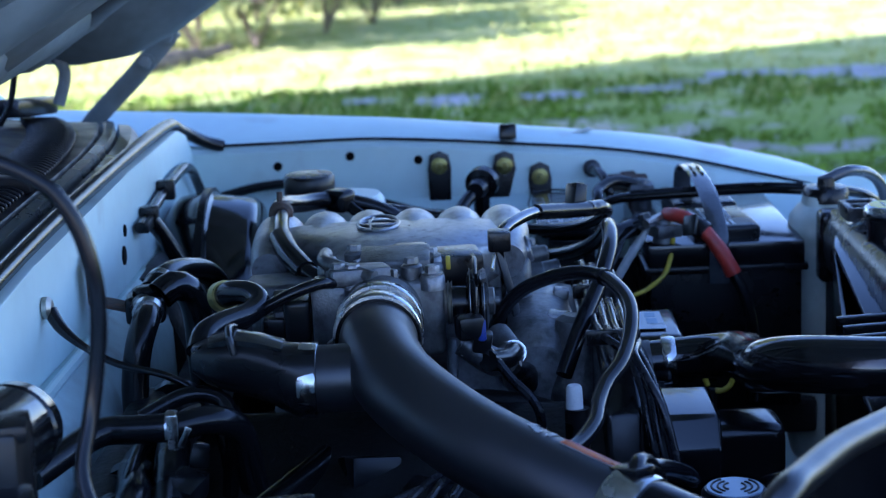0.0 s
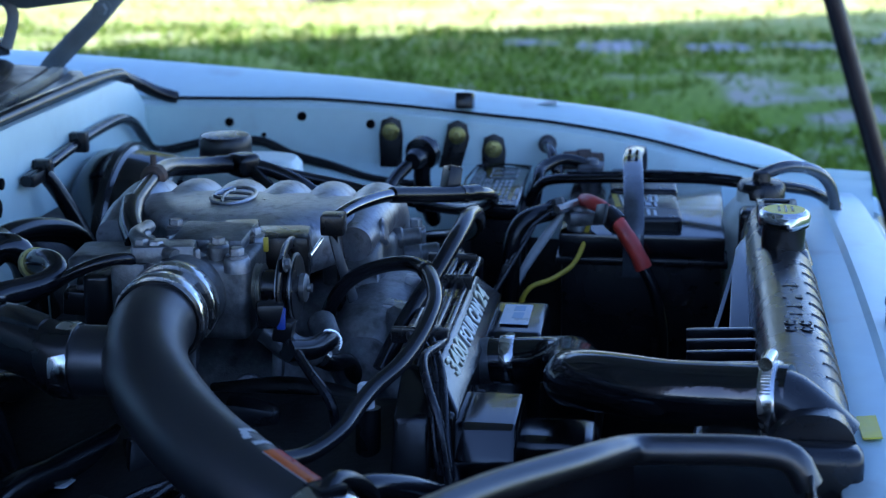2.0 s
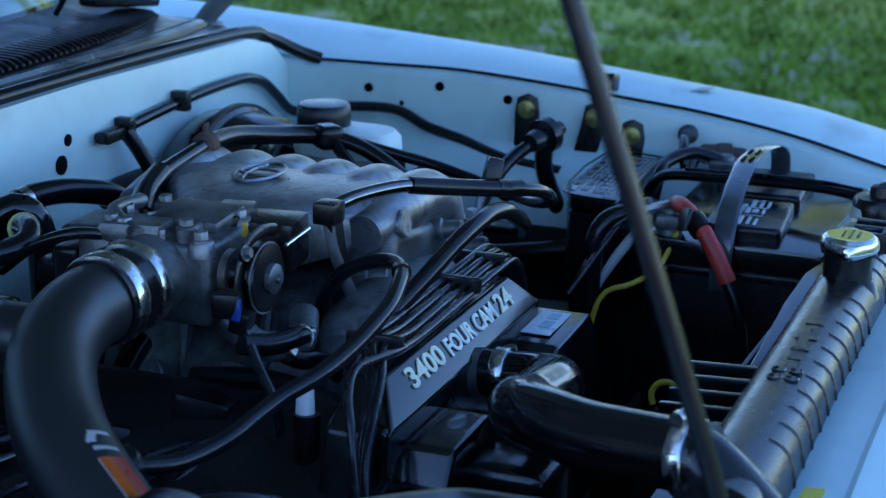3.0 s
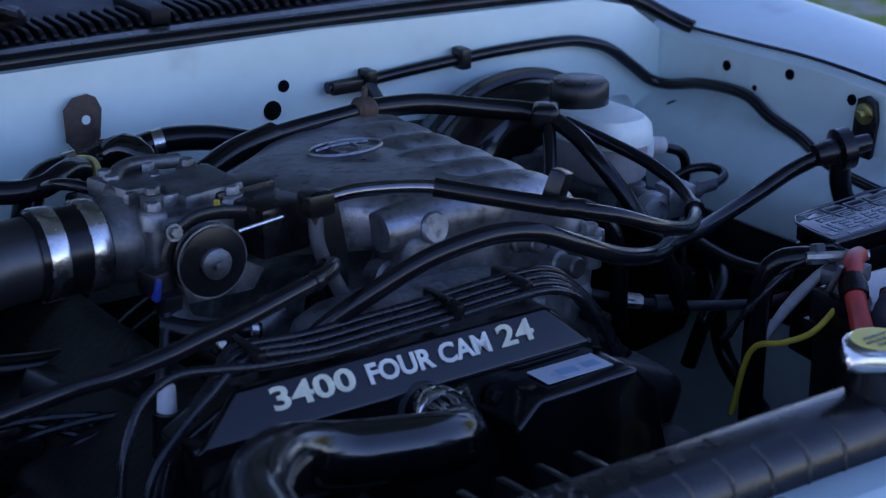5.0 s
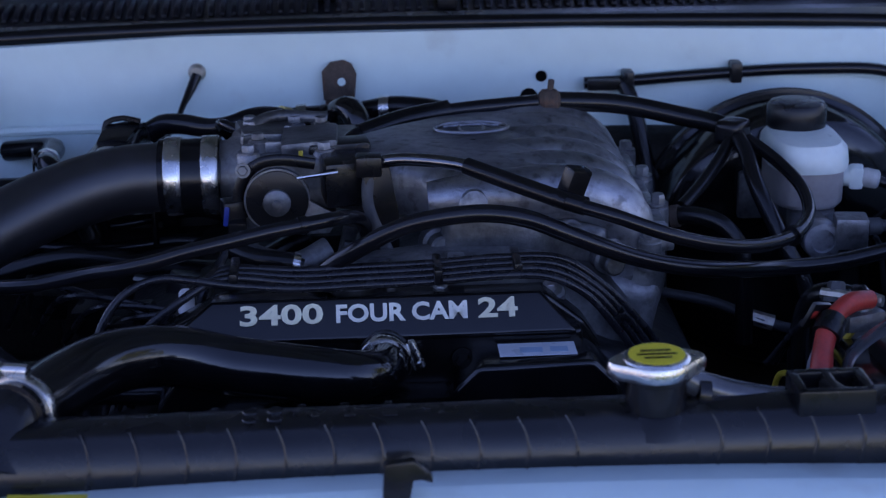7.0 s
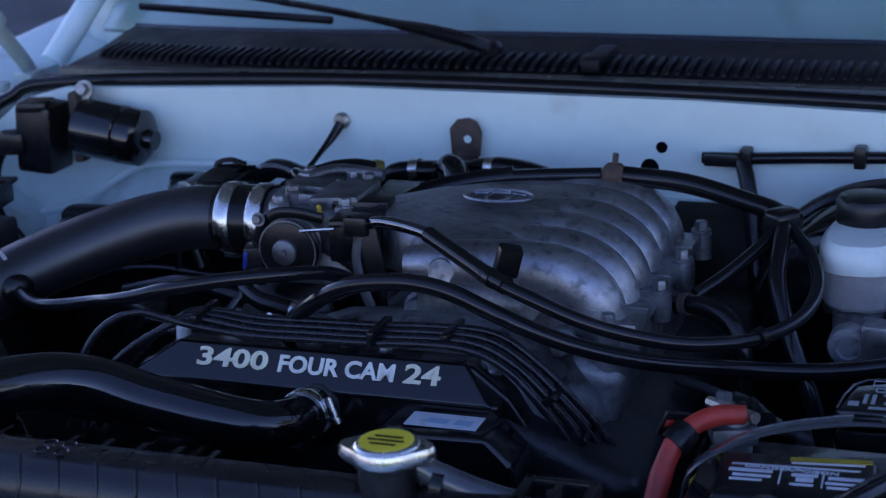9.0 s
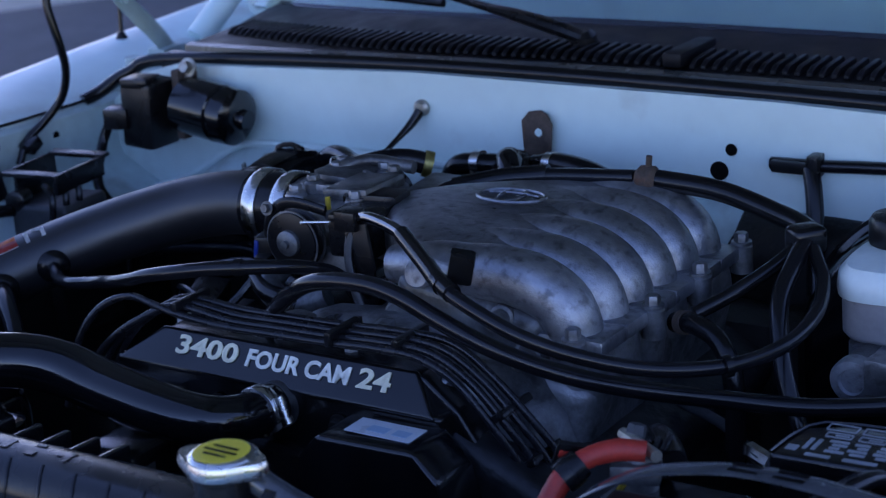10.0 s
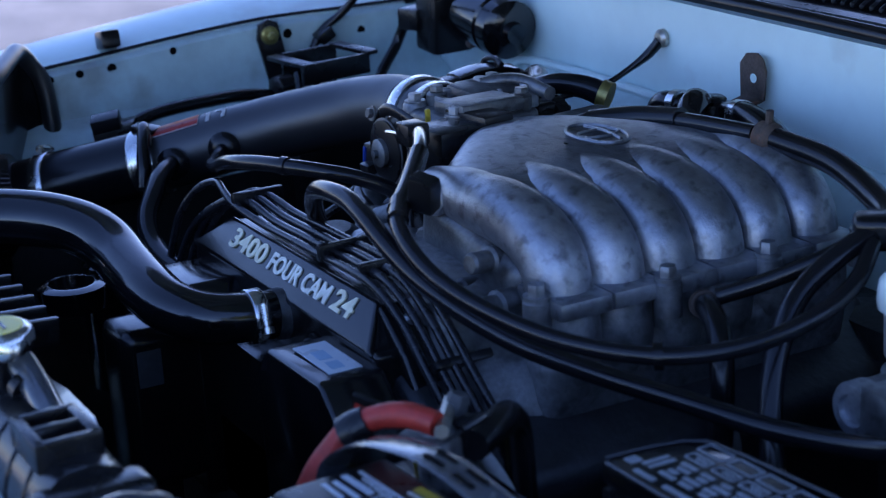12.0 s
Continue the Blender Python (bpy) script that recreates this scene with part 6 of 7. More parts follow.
# washer bottle behind the headlamp, beside the battery
wb = thing("washer_bottle", (0.43, 0.07, 0.75), "milky plastic bottle with a black cap", "bottle")
rings = []
for z, wx, wy in ((0.72, 0.036, 0.034), (0.74, 0.040, 0.037), (0.975, 0.040, 0.037), (0.995, 0.037, 0.034), (1.006, 0.028, 0.026), (1.010, 0.022, 0.022), (1.02, 0.021, 0.021)):
    rings.append([(0.425 + wx * math.copysign(abs(math.cos(a)) ** 0.55, math.cos(a)), 0.084 + wy * math.copysign(abs(math.sin(a)) ** 0.55, math.sin(a)), z) for a in np.linspace(0, 2 * math.pi, 33)[:-1]])
part("bottle_body", lofted(rings), M_BOTTLE, wb)
part("cap", turned((0.425, 0.080, 1.013), (0, 0, 1), [(0, 0.025), (0.012, 0.025), (0.016, 0.022), (0.017, 0.010), (0.026, 0.009), (0.028, 0.006)], 28), M_PLASTIC, wb)
part("cap_hose", hose([(0.425, 0.080, 1.036), (0.432, 0.055, 1.044), (0.46, 0.025, 1.035), (0.48, 0.005, 1.015), (0.49, -0.005, 0.98)], 0.0065, 10), M_OVERFLOW, wb)
for ob in wb.children:
    ob.data.transform(Matrix.Translation((0.006, 0.0, 0.012)))

# brake booster, master cylinder and reservoir
bb = thing("brake_booster", (0.43, 0.78, 0.97), "black round brake booster on the firewall", "brake booster")
# Added dark panel in place of the shade and wiring behind the booster
rings = []
for x, zc in ((0.195, 1.0), (0.21, 1.020), (0.30, 1.019), (0.44, 1.012), (0.50, 0.985), (0.54, 0.955), (0.575, 0.94)):
    rings.append([(x, FW - 0.004, zc), (x, FW - 0.012, zc), (x, FW - 0.038, zc - 0.020), (x, FW - 0.050, zc - 0.05), (x, FW - 0.055, 0.68), (x, FW - 0.040, 0.68), (x, FW - 0.030, zc - 0.06)])
part("dark_filler", lofted(rings), M_GREASE, bb, "added dark panel for shade and wiring on the firewall")
part("drum", turned((0.435, 0.815, 0.915), (0, -1, 0), [(0, 0.130), (0.012, 0.141), (0.036, 0.145), (0.040, 0.1465)], 64), M_SILICONE, bb)
part("front_shell", turned((0.435, 0.766, 0.915), (0, -1, 0), [(0, 0.1465), (0.003, 0.142), (0.044, 0.137), (0.052, 0.130), (0.057, 0.112), (0.060, 0.03)], 64), M_SILICONE, bb)
part("clamp_ring", turned((0.435, 0.776, 0.915), (0, -1, 0), [(0, 0.145), (0.001, 0.1500), (0.009, 0.1500), (0.010, 0.145)], 64), M_PLASTIC, bb)
part("check_valve", turned((0.470, 0.708, 1.005), (0, -0.8, 0.5), [(0, 0.013), (0.008, 0.013), (0.010, 0.008), (0.028, 0.008)], 18), M_PLASTIC, bb)
part("stud_nut", hexbolt(bmesh.new(), (0.395, 0.712, 0.975), (0, -1, 0), 0.008, 0.008), M_ZINC, bb)
mc = thing("master_cylinder", (0.42, 0.6, 0.97), "aluminium brake master cylinder with milky reservoir", "master cylinder")
part("cylinder", turned((0.42, 0.718, 0.979), (0, -1, 0), [(0, 0.024), (0.01, 0.024), (0.012, 0.018), (0.06, 0.018), (0.062, 0.021), (0.075, 0.021), (0.077, 0.017), (0.165, 0.017)], 28), M_ALU_DULL, mc)
part("end_cap", turned((0.42, 0.553, 0.979), (0, -1, 0), [(0, 0.017), (0.002, 0.0185), (0.014, 0.0185), (0.016, 0.017), (0.0165, 0.011), (0.013, 0.010)], 28), M_ALU, mc, "bright cast end cap")
part("flange", boxed((0.42, 0.70, 0.975), (0.09, 0.012, 0.05), bevel=0.006), M_ALU_DULL, mc)
def oblong(zs, cx=0.421, cy=0.628):
    out = []
    for z, wx, wy in zs:
        out.append([(cx + wx * math.copysign(abs(math.cos(a)) ** 0.7, math.cos(a)), cy + wy * math.copysign(abs(math.sin(a)) ** 0.7, math.sin(a)), z) for a in np.linspace(0, 2 * math.pi, 37)[:-1]])
    return lofted(out)


part("reservoir_body", oblong(((0.990, 0.020, 0.03), (0.995, 0.031, 0.047), (1.000, 0.0345, 0.051), (1.032, 0.0350, 0.052))), M_FLUID, mc, "fluid-stained lower reservoir")
part("reservoir_top", oblong(((1.0320, 0.0375, 0.056), (1.038, 0.0385, 0.057), (1.050, 0.037, 0.056), (1.057, 0.031, 0.050), (1.059, 0.02, 0.03))), M_RESERVOIR, mc)
part("reservoir_cap", turned((0.420, 0.655, 1.055), (0, 0, 1), [(0, 0.026), (0.004, 0.0285), (0.022, 0.0285), (0.026, 0.026), (0.027, 0.020)], 32), M_PLASTIC, mc)
bm = hose([(0.450, 0.622, 1.018), (0.466, 0.617, 1.016)], 0.010, 14)
box(bm, (0.470, 0.616, 1.016), (0.014, 0.020, 0.022), (0, 0, -14), 0.004)
part("level_sensor", bm, M_RESERVOIR, mc)
part("sensor_plug", turned((0.476, 0.614, 1.016), (1, -0.3, -0.15), [(0, 0.009), (0.004, 0.0095), (0.014, 0.009), (0.016, 0.006)], 16), M_GREYWHITE, mc)
part("sensor_wire", hose([(0.490, 0.610, 1.013), (0.510, 0.606, 1.004), (0.520, 0.61, 0.98), (0.52, 0.62, 0.92)], 0.005, 10), M_RUBBER, mc)
part("neck", turned((0.421, 0.590, 0.974), (0, 0, 1), [(0, 0.022), (0.02, 0.022)], 24), M_ALU, mc)
part("port_block", boxed((0.447, 0.545, 0.986), (0.030, 0.026, 0.030), (0, 0, -8), 0.003), M_ALU, mc, "cast port block")
part("switch", turned((0.462, 0.543, 0.990), (1, 0.05, 0.02), [(0, 0.008), (0.012, 0.008), (0.014, 0.0055), (0.034, 0.0055)], 16), M_GREYBOX, mc, "grey pressure switch")
part("switch_lead", hose([(0.494, 0.545, 0.990), (0.516, 0.552, 0.994), (0.520, 0.575, 0.996), (0.500, 0.592, 0.990), (0.482, 0.60, 0.965), (0.478, 0.60, 0.91)], 0.0045, 10), M_RUBBER, mc)
for y in (0.545, 0.60):
    part("brake_pipe", hose([(0.435, y, 0.968), (0.452, y, 0.960), (0.475, y + 0.02, 0.950), (0.505, y + 0.05, 0.940), (0.52, y + 0.06, 0.88)], 0.0028, 8), M_GREYBOX, mc)

# ---- cables and hoses round the plenum ----
tc = thing("throttle_cable", (0.16, 0.36, 1.05), "black sheathed throttle cable looping round the plenum", "cable")
CABLE = [(0.012, 0.457, 1.092), (0.04, 0.443, 1.098), (0.086, 0.418, 1.098), (0.130, 0.385, 1.089), (0.163, 0.358, 1.083), (0.200, 0.344, 1.074), (0.240, 0.345, 1.058), (0.280, 0.362, 1.042), (0.322, 0.390, 1.029), (0.364, 0.431, 1.023), (0.389, 0.477, 1.026), (0.395, 0.525, 1.035), (0.384, 0.570, 1.046), (0.362, 0.605, 1.060)]
part("guide_pipe", hose(CABLE[:4], 0.0056, 14), M_PIPE, tc)
part("sheath", hose(CABLE[3:], 0.0060, 14), M_HOSE, tc)
part("end_sleeve", hose([(0.153, 0.366, 1.085), (0.176, 0.352, 1.081)], 0.0078, 14), M_RUBBER, tc)
part("holder", boxed((0.170, 0.376, 1.094), (0.020, 0.014, 0.026), (15, 12, 30), 0.003), M_PLASTIC, tc)
part("outer_sleeve", hose(CABLE[2:5], 0.0074, 14), M_RUBBER, tc)
part("tie", turned((0.364, 0.431, 1.023), (0.6, 0.8, 0.05), [(-0.003, 0.009), (0.003, 0.009)], 14), M_RUBBER, tc)
vh = thing("vacuum_hose", (0.1, 0.35, 1.05), "thick black hose from the throttle to the inner fender", "hose")
part("hose_body", hose([(-0.060, 0.405, 0.985), (-0.035, 0.388, 1.020), (0.0, 0.369, 1.049), (0.035, 0.357, 1.069), (0.07, 0.352, 1.077), (0.10, 0.351, 1.078), (0.13, 0.349, 1.073), (0.16, 0.350, 1.060), (0.19, 0.354, 1.046), (0.215, 0.362, 1.034), (0.245, 0.374, 1.022), (0.28, 0.390, 1.011), (0.32, 0.420, 0.998), (0.36, 0.455, 0.985), (0.41, 0.476, 0.980), (0.46, 0.490, 0.984), (0.505, 0.494, 0.995), (0.535, 0.488, 1.010), (0.556, 0.474, 1.024)], 0.0074, 16), M_HOSE, vh)
part("valve", turned((0.55, 0.47, 1.028), (0.9, -0.3, 0.15), [(0, 0.010), (0.01, 0.012), (0.02, 0.012), (0.022, 0.020), (0.034, 0.020), (0.036, 0.009), (0.055, 0.008)], 22), M_PLASTIC, vh)
part("valve_stem", hose([(0.575, 0.462, 1.025), (0.58, 0.462, 0.99), (0.60, 0.45, 0.94)], 0.010, 12), M_RUBBER, vh)
bh = thing("breather_hose", (-0.2, 0.37, 1.03), "grey-black breather hose from the intake tube", "hose")
part("hose_body", hose([(-0.335, 0.428, 1.013), (-0.312, 0.412, 1.010), (-0.280, 0.396, 1.015), (-0.250, 0.390, 1.021), (-0.224, 0.382, 1.028), (-0.197, 0.368, 1.036), (-0.167, 0.359, 1.045), (-0.140, 0.354, 1.054), (-0.110, 0.353, 1.061), (-0.078, 0.359, 1.066), (-0.048, 0.369, 1.068), (-0.022, 0.388, 1.066), (-0.008, 0.415, 1.058), (0.0, 0.440, 1.044), (0.004, 0.458, 1.020), (0.005, 0.465, 0.99)], 0.0063, 16), M_HOSE, bh)
part("joint", hose([(-0.052, 0.3675, 1.068), (-0.046, 0.370, 1.068)], 0.0076, 14), M_RUBBER, bh)
bh2 = thing("breather_hose", (-0.3, 0.34, 0.99), "short black hose curving down from the intake tube", "hose")
part("hose_body", hose([(-0.362, 0.385, 1.000), (-0.338, 0.366, 0.998), (-0.312, 0.348, 0.988), (-0.285, 0.33, 0.972), (-0.25, 0.325, 0.955), (-0.20, 0.33, 0.945), (-0.15, 0.34, 0.94)], 0.0095, 14), M_HOSE, bh2)
rh = thing("rear_hose", (0.18, 0.66, 1.08), "black vacuum hose behind the plenum with rusty tee", "hose")
part("front_run", hose([(-0.02, 0.60, 1.060), (0.0, 0.625, 1.072), (0.05, 0.645, 1.080), (0.10, 0.655, 1.084), (0.17, 0.662, 1.087)], 0.0075, 12), M_HOSE, rh)
part("sleeve", hose([(0.0, 0.625, 1.070), (0.04, 0.643, 1.078), (0.085, 0.655, 1.083)], 0.011, 12), M_RUBBER, rh)
part("rear_run", hose([(0.185, 0.664, 1.087), (0.25, 0.668, 1.081), (0.31, 0.655, 1.070), (0.340, 0.64, 1.066), (0.352, 0.622, 1.064)], 0.0095, 14), M_RUBBER, rh)
bm = turned((0.172, 0.663, 1.087), (1, 0.05, 0), [(0, 0.0085), (0.004, 0.012), (0.016, 0.012), (0.02, 0.0085)], 16)
sweep(bm, [(0.182, 0.664, 1.09), (0.184, 0.664, 1.108)], 0.003, 8)
part("tee", bm, M_RUST, rh, "rusty tee fitting")
part("junction", boxed((0.350, 0.618, 1.064), (0.026, 0.030, 0.024), (0, 0, -40), 0.007, 3), M_RUBBER, rh)
part("strap_hose", hose([(0.348, 0.612, 1.062), (0.335, 0.592, 1.048), (0.310, 0.560, 1.030), (0.288, 0.535, 1.018)], 0.0062, 12), M_RUBBER, rh)
part("drop_hose", hose([(0.352, 0.612, 1.064), (0.355, 0.58, 1.054), (0.357, 0.548, 1.036), (0.366, 0.525, 1.012), (0.378, 0.508, 0.985), (0.395, 0.495, 0.95), (0.41, 0.49, 0.90)], 0.0078, 12), M_HOSE, rh)
fh = thing("fuel_hose", (0.28, 0.53, 1.01), "short fuel hose with a spring clamp beside the plenum", "hose")
part("hose_body", hose([(0.27, 0.535, 1.008), (0.295, 0.522, 1.014), (0.322, 0.51, 1.006), (0.338, 0.50, 0.975), (0.34, 0.495, 0.90)], 0.0085, 12), M_RUBBER, fh)
part("spring_clamp", turned((0.278, 0.530, 1.011), (0.9, -0.4, 0.2), [(0, 0.0088), (0, 0.0102), (0.007, 0.0102), (0.007, 0.0088)], 18), M_RUST, fh)
fr = thing("fluid_line", (0.40, 0.50, 0.91), "thin dark fluid line with zinc fittings behind the battery", "pipe")
part("line", hose([(0.27, 0.54, 0.935), (0.316, 0.525, 0.929), (0.358, 0.500, 0.918), (0.402, 0.500, 0.905), (0.44, 0.485, 0.900), (0.50, 0.47, 0.895), (0.545, 0.465, 0.90)], 0.0048, 10), M_GREYBOX, fr)
part("fitting", hose([(0.346, 0.506, 0.921), (0.368, 0.499, 0.916)], 0.0072, 6), M_ZINC, fr)
part("sleeve", hose([(0.385, 0.502, 0.909), (0.412, 0.497, 0.904)], 0.0085, 12), M_GREYBOX, fr)
hn = thing("wiring_harness", (0.54, 0.56, 0.94), "black taped wiring harness along the inner fender", "wiring")
part("trunk", hose([(0.552, 0.80, 0.93), (0.548, 0.70, 0.925), (0.538, 0.62, 0.905), (0.530, 0.54, 0.90), (0.535, 0.46, 0.91), (0.55, 0.40, 0.92)], 0.013, 12), M_RUBBER, hn)
part("branch", hose([(0.532, 0.56, 0.90), (0.50, 0.53, 0.89), (0.47, 0.52, 0.87), (0.46, 0.53, 0.82)], 0.008, 10), M_RUBBER, hn)
part("lower_branch", hose([(0.540, 0.60, 0.90), (0.535, 0.575, 0.86), (0.538, 0.56, 0.80), (0.535, 0.50, 0.76)], 0.009, 10), M_RUBBER, hn)
part("plug", boxed((0.515, 0.60, 0.875), (0.03, 0.045, 0.028), (0, 20, 12), 0.004), M_PLASTIC, hn)

# ---- passenger side ----
wm = thing("wiper_motor", (-0.43, 0.77, 1.04), "black cylindrical wiper motor on the firewall", "wiper motor")
part("motor_can", turned((-0.478, 0.792, 1.078), (1, -0.06, -0.12), [(0, 0.028), (0.004, 0.033), (0.056, 0.033), (0.058, 0.030), (0.062, 0.030), (0.064, 0.033), (0.080, 0.032), (0.086, 0.024), (0.088, 0.012), (0.098, 0.011)], 36), M_SILICONE, wm)
part("bracket", boxed((-0.482, 0.80, 1.078), (0.012, 0.035, 0.082), bevel=0.004), M_RUST, wm)
part("bracket_bolt", hexbolt(bmesh.new(), (-0.475, 0.80, 1.118), (0.1, -1, 0.4), 0.008, 0.008), M_ZINC, wm)
bm = boxed((-0.518, 0.775, 1.070), (0.046, 0.05, 0.078), (0, 4, 0), 0.006)
box(bm, (-0.518, 0.765, 1.108), (0.036, 0.035, 0.012), (0, 0, 10), 0.004)
box(bm, (-0.548, 0.755, 1.066), (0.03, 0.03, 0.025), (0, 0, 20), 0.004)
part("gearbox", bm, M_PLASTIC, wm)
part("motor_wire", hose([(-0.556, 0.745, 1.06), (-0.562, 0.735, 1.035), (-0.54, 0.70, 1.0), (-0.51, 0.70, 0.96), (-0.50, 0.69, 0.90)], 0.006, 10), M_RUBBER, wm)
ra = thing("cruise_actuator", (-0.53, 0.6, 1.0), "grey actuator box in a black bracket", "actuator")
part("housing", boxed((-0.52, 0.592, 1.002), (0.075, 0.075, 0.05), (0, 0, 8), 0.006, 3), M_GREYBOX, ra)
part("lower_housing", boxed((-0.525, 0.59, 0.93), (0.085, 0.09, 0.10), bevel=0.006), M_GREASE, ra)
for at, size, tilt in (((-0.525, 0.562, 1.060), (0.075, 0.014, 0.005), 3), ((-0.530, 0.640, 1.063), (0.075, 0.014, 0.005), 3), ((-0.492, 0.60, 1.052), (0.006, 0.085, 0.022), 0), ((-0.56, 0.60, 1.044), (0.005, 0.07, 0.04), 0)):
    part("bracket_bar", boxed(at, size, (tilt, 0, 8), 0.0015), M_PLASTIC, ra)
for k in range(3):
    part("link_wire", hose([(-0.505, 0.56 + 0.02 * k, 1.05), (-0.49, 0.555 + 0.02 * k, 1.04), (-0.488, 0.55 + 0.02 * k, 1.015)], 0.004, 8), M_HOSE, ra)
part("plug", turned((-0.55, 0.57, 1.03), (0.3, -1, 0), [(0, 0.012), (0.02, 0.012), (0.022, 0.008)], 14), M_PLASTIC, ra)
for ob in ra.children:
    ob.data.transform(Matrix.Translation((0.0, 0.026, -0.016)))
wh = thing("washer_hose", (-0.6, 0.7, 1.05), "thin black washer hose rising to the hood", "hose")
part("hose_body", hose([(-0.612, 0.652, 1.03), (-0.611, 0.668, 1.055), (-0.602, 0.688, 1.072), (-0.584, 0.703, 1.098), (-0.567, 0.699, 1.129), (-0.564, 0.694, 1.157), (-0.567, 0.690, 1.183), (-0.572, 0.689, 1.210), (-0.573, 0.695, 1.238), (-0.574, 0.706, 1.258), (-0.576, 0.720, 1.270), (-0.578, 0.740, 1.280), (-0.58, 0.765, 1.29), (-0.58, 0.785, 1.32)], 0.0048, 14), M_RUBBER, wh)
part("holder", boxed((-0.607, 0.668, 1.05), (0.02, 0.02, 0.014), (30, 0, 0), 0.003), M_PLASTIC, wh)
ant = thing("antenna", (-0.735, 0.965, 1.10), "thin black mast antenna on the fender", "antenna")
part("base", turned((-0.735, 0.965, 1.095), (0, 0, 1), [(0, 0.012), (0.008, 0.010), (0.02, 0.004)], 16), M_PLASTIC, ant)
part("mast", hose([(-0.735, 0.965, 1.11, 0.003), (-0.737, 1.0, 1.5, 0.002), (-0.74, 1.03, 1.85, 0.0015)], 0.002, 8, step=0.05), M_RUBBER, ant)
hb = thing("hood_stopper", (-0.655, 0.90, 1.08), "white rubber-tipped hood stopper post", "stopper")
part("post", turned((-0.655, 0.90, 1.06), (0, 0, 1), [(0, 0.010), (0.03, 0.008), (0.032, 0.011), (0.04, 0.011)], 16), M_PALE, hb)
lo = thing("wiring_loom", (-0.5, 0.45, 1.0), "black wiring loom with connectors at the inner fender", "wiring")
part("loom", hose([(-0.52, 0.39, 1.0), (-0.525, 0.43, 1.012), (-0.53, 0.49, 1.015), (-0.545, 0.55, 1.01), (-0.56, 0.63, 0.99)], 0.007, 10), M_RUBBER, lo)
part("connector", boxed((-0.515, 0.385, 1.0), (0.03, 0.045, 0.025), (10, 0, -25), 0.004), M_PLASTIC, lo)
part("connector", boxed((-0.50, 0.37, 1.018), (0.02, 0.03, 0.015), (10, 15, -25), 0.003), M_PLASTIC, lo)
# heater and vacuum hoses behind the throttle
hh = thing("heater_hose", (-0.06, 0.76, 1.03), "black heater hose pair at the firewall", "hose")
part("upper_hose", hose([(-0.040, 0.764, 1.053), (-0.058, 0.757, 1.054), (-0.080, 0.756, 1.051), (-0.094, 0.760, 1.036), (-0.100, 0.764, 1.010), (-0.105, 0.764, 0.985), (-0.11, 0.76, 0.95)], 0.0115, 16), M_RUBBER, hh)
part("lower_hose", hose([(0.005, 0.765, 1.056), (0.04, 0.757, 1.062), (0.09, 0.745, 1.056), (0.14, 0.728, 1.035), (0.16, 0.71, 0.98)], 0.0115, 16), M_RUBBER, hh)
part("elbow_hose", hose([(-0.02, 0.752, 1.060), (-0.012, 0.742, 1.066), (-0.004, 0.731, 1.060), (0.0, 0.724, 1.04), (0.0, 0.722, 1.00), (0.0, 0.72, 0.95)], 0.0135, 18), M_SILICONE, hh)
for x, y, z, ax in ((-0.062, 0.757, 1.0545, (1, 0, 0.1)), (0.022, 0.761, 1.0595, (1, -0.2, 0.1))):
    part("band", turned((x, y, z), ax, [(0, 0.0117), (0, 0.0130), (0.010, 0.0130), (0.010, 0.0117)], 20), M_STEEL, hh)
# dark lower clutter under the intake tube
CAPX, CAPY = -0.290, 0.295
lc = thing("power_steering_pump", (-0.22, 0.42, 0.85), "dark pump and pulleys below the intake tube", "pump")
part("pump_body", turned((-0.22, 0.40, 0.86), (0, 1, 0), [(0, 0.05), (0.01, 0.055), (0.08, 0.055), (0.09, 0.045)], 30), M_GREASE, lc)
part("pump_reservoir", turned((CAPX, CAPY, 0.825), (0, 0, 1), [(0, 0.030), (0.10, 0.031), (0.115, 0.027), (0.118, 0.022), (0.125, 0.022)], 28), M_SILICONE, lc)
part("reservoir_hose", hose([(-0.33, 0.32, 0.86), (-0.29, 0.36, 0.84), (-0.25, 0.40, 0.83)], 0.010, 12), M_RUBBER, lc)
part("pump_cap", turned((CAPX, CAPY, 0.944), (0, 0, 1), [(0, 0.0245), (0.018, 0.0245), (0.021, 0.022)], 32), M_PLASTIC, lc)
part("cap_print", turned((CAPX, CAPY, 0.965), (0, 0, 1), [(0, 0.0205), (0.0012, 0.0205)], 32), M_CONE, lc, "pale printed disc on the cap")
for r in (0.008, 0.0125, 0.017):
    for a0 in (0.5, 3.6):
        part("cap_mark", hose([(CAPX + r * math.cos(a), CAPY + r * math.sin(a), 0.9666) for a in np.linspace(a0, a0 + 1.9, 10)], 0.0009, 6, step=0.003), M_PLASTIC, lc)
bm = turned((-0.235, 0.240, 0.925), (0, 0, 1), [(0, 0.028), (0.012, 0.030), (0.02, 0.030), (0.022, 0.024), (0.022, 0.020), (0.012, 0.018)], 32)
part("idler_cap", bm, M_SILICONE, lc)
df = thing("dipstick_tube", (-0.148, 0.402, 0.95), "white-topped plastic connector on a dark tube", "connector")
part("tube", hose([(-0.15, 0.40, 0.985), (-0.152, 0.40, 0.95), (-0.155, 0.40, 0.85)], 0.010, 12), M_PLASTIC, df)
part("white_tip", turned((-0.149, 0.402, 0.978), (0.03, 0, 1), [(0, 0.0075), (0.024, 0.0065), (0.026, 0.005)], 14), M_LETWHITE, df, "white plastic tip")

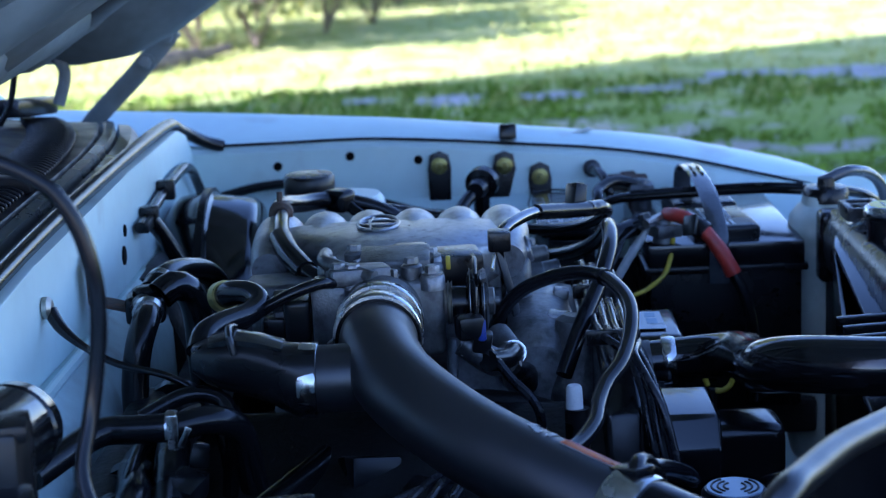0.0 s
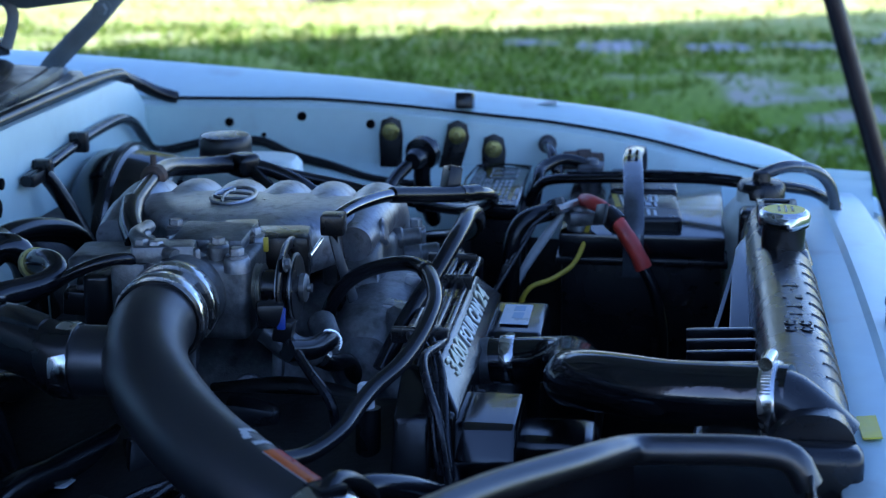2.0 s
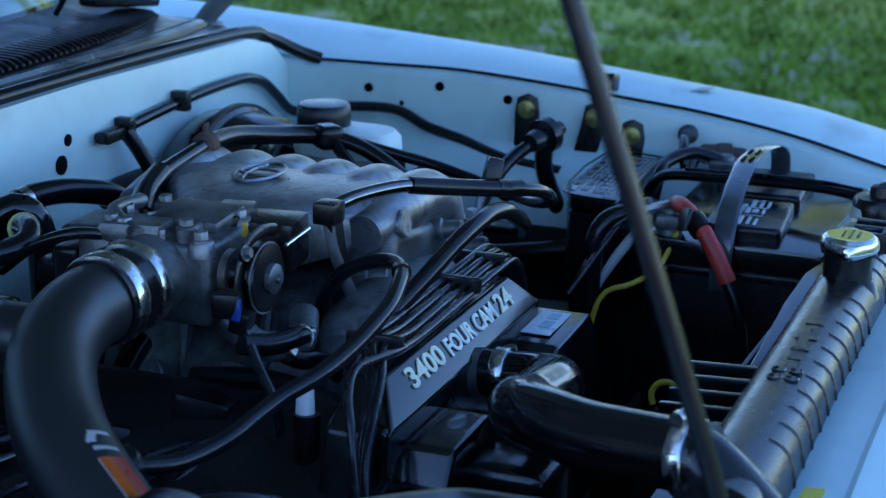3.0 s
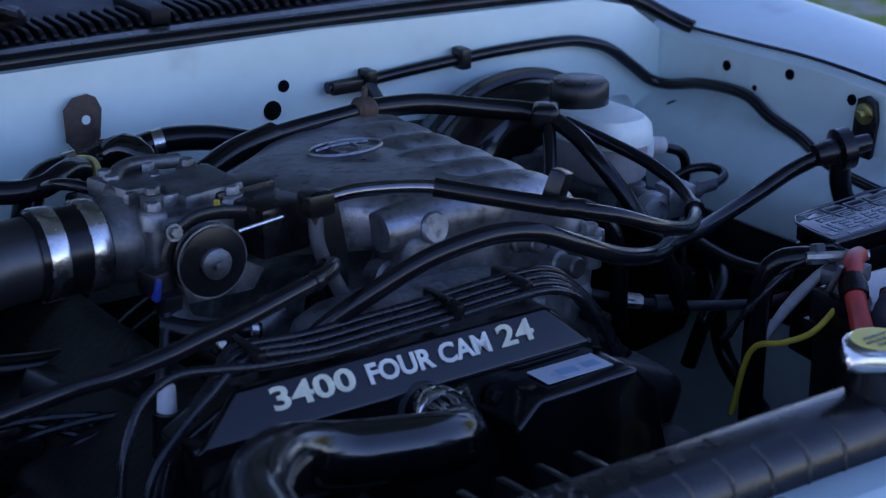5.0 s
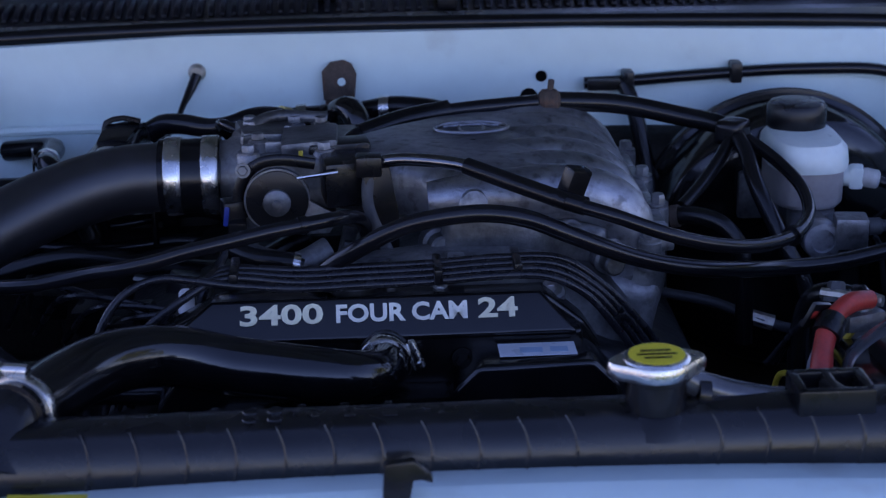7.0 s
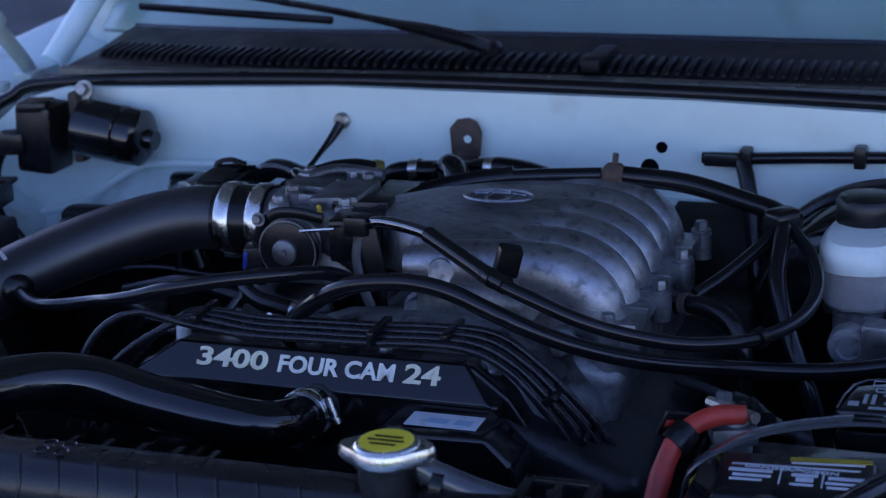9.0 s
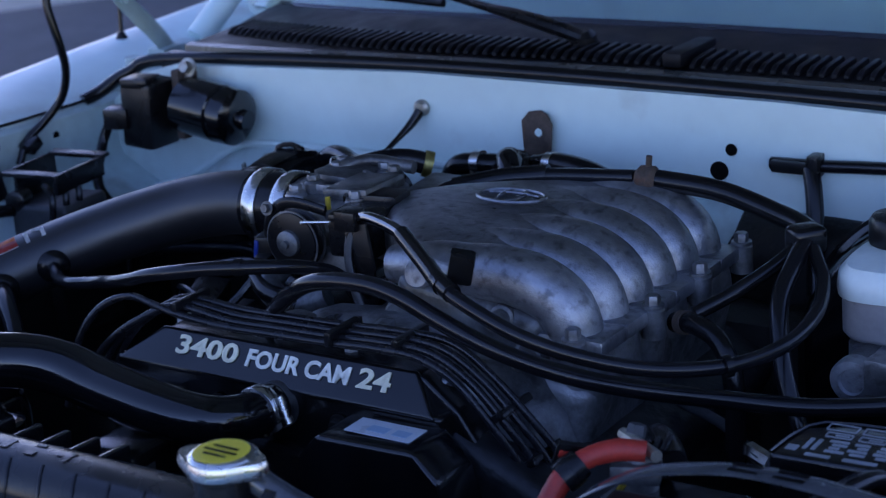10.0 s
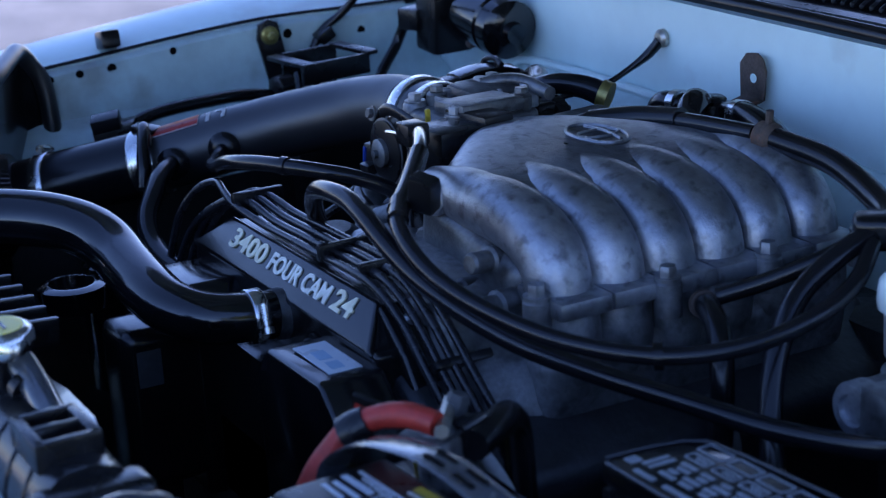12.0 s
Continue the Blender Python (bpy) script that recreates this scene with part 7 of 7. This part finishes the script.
cn = thing("heater_valve", (-0.30, 0.73, 0.95), "dark hoses and a clamped pipe below the firewall", "hose")
part("pipe", hose([(-0.36, 0.790, 1.02), (-0.31, 0.755, 1.032), (-0.305, 0.730, 1.033), (-0.305, 0.698, 1.034), (-0.298, 0.672, 1.036), (-0.280, 0.655, 1.020), (-0.26, 0.65, 0.97)], 0.0105, 16), M_RUBBER, cn)
part("spring_clip", turned((-0.305, 0.704, 1.034), (0, -1, 0), [(0, 0.0107), (0, 0.0122), (0.007, 0.0122), (0.007, 0.0107)], 20), M_STEEL, cn)
part("clip_ear", boxed((-0.318, 0.698, 1.034), (0.002, 0.008, 0.026), (0, 0, 12), 0.0008), M_STEEL, cn)
part("clip_ear", boxed((-0.317, 0.690, 1.030), (0.002, 0.005, 0.016), (25, 0, 12), 0.0008), M_STEEL, cn)
part("loop_hose", hose([(-0.24, 0.735, 1.02), (-0.23, 0.700, 1.034), (-0.235, 0.672, 1.030), (-0.25, 0.665, 1.005), (-0.25, 0.67, 0.96)], 0.0065, 12), M_RUBBER, cn)
part("side_hose", hose([(-0.40, 0.76, 0.97), (-0.37, 0.74, 0.995), (-0.33, 0.72, 0.985), (-0.32, 0.71, 0.93)], 0.008, 12), M_RUBBER, cn)
ck = thing("wiring_harness", (-0.18, 0.63, 0.93), "dark wiring harness with plugs and a red warning label", "wiring")
part("harness", hose([(-0.36, 0.66, 0.93), (-0.28, 0.65, 0.95), (-0.20, 0.63, 0.945), (-0.12, 0.60, 0.95), (-0.05, 0.60, 0.98)], 0.012, 12), M_RUBBER, ck)
for x, y, z, a in ((-0.30, 0.60, 0.93, 20), (-0.25, 0.58, 0.92, -15), (-0.16, 0.57, 0.94, 30), (-0.12, 0.50, 0.96, 10), (-0.21, 0.52, 0.93, -25)):
    part("plug", boxed((x, y, z), (0.035, 0.045, 0.028), (10, a / 2, a), 0.005), M_PLASTIC, ck)
part("label_plate", boxed((-0.204, 0.634, 0.934), (0.034, 0.026, 0.001), (0, 8, 0), 0.0003, 1), M_LETWHITE, ck, "white and red warning label")
part("label_red", boxed((-0.190, 0.634, 0.9350), (0.008, 0.026, 0.001), (0, 8, 0), 0.0003, 1), M_REDTRIM, ck)
for k in range(6):
    pts = [(-0.34 + 0.03 * k, 0.60 - 0.02 * k, 0.90), (-0.30 + 0.03 * k, 0.56 - 0.02 * k, 0.955 - 0.004 * k), (-0.22 + 0.03 * k, 0.52 - 0.015 * k, 0.95), (-0.15 + 0.02 * k, 0.47 - 0.01 * k, 0.93)]
    part("thin_wire", hose(pts, 0.0032, 8), M_WIRE, ck)

# taped loom bundle along the lower firewall
tl = thing("taped_loom", (-0.25, 0.74, 0.96), "thick taped black wiring loom along the lower firewall", "wiring")
rng = random.Random(21)
for k in range(11):
    y0, z0 = rng.uniform(0.70, 0.762), rng.uniform(0.93, 1.0)
    x0 = -0.47 + 0.02 * (k % 4)
    pts = [(x0 - 0.03, y0 + 0.02, z0 - 0.05), (x0, y0, z0 - 0.01), (-0.36, y0 + rng.uniform(-0.012, 0.012), z0 + rng.uniform(-0.01, 0.012)), (-0.26, y0 + rng.uniform(-0.012, 0.012), z0 + rng.uniform(-0.01, 0.012)), (-0.16, y0 + rng.uniform(-0.01, 0.01), z0 + rng.uniform(-0.015, 0.01)), (-0.08, y0 - 0.01, z0 - 0.03)]
    part("cable", hose(pts, rng.choice((0.005, 0.007, 0.010, 0.013)), 10), rng.choice((M_RUBBER, M_HOSE, M_PLASTIC)), tl)
for x, y, z, a in ((-0.40, 0.70, 0.985, 15), (-0.33, 0.69, 0.995, -20), (-0.24, 0.70, 0.99, 25), (-0.13, 0.71, 0.985, -10)):
    part("connector", boxed((x, y, z), (0.032, 0.024, 0.02), (12, a / 2, a), 0.004), M_PLASTIC, tl)
    part("tape_band", turned((x + 0.04, 0.735, 0.975), (1, 0, 0), [(0, 0.026), (0.014, 0.027), (0.016, 0.024)], 14), M_RUBBER, tl)
part("insulation", boxed((-0.28, 0.755, 0.90), (0.42, 0.035, 0.19), bevel=0.014, segs=3), M_GREASE, tl)
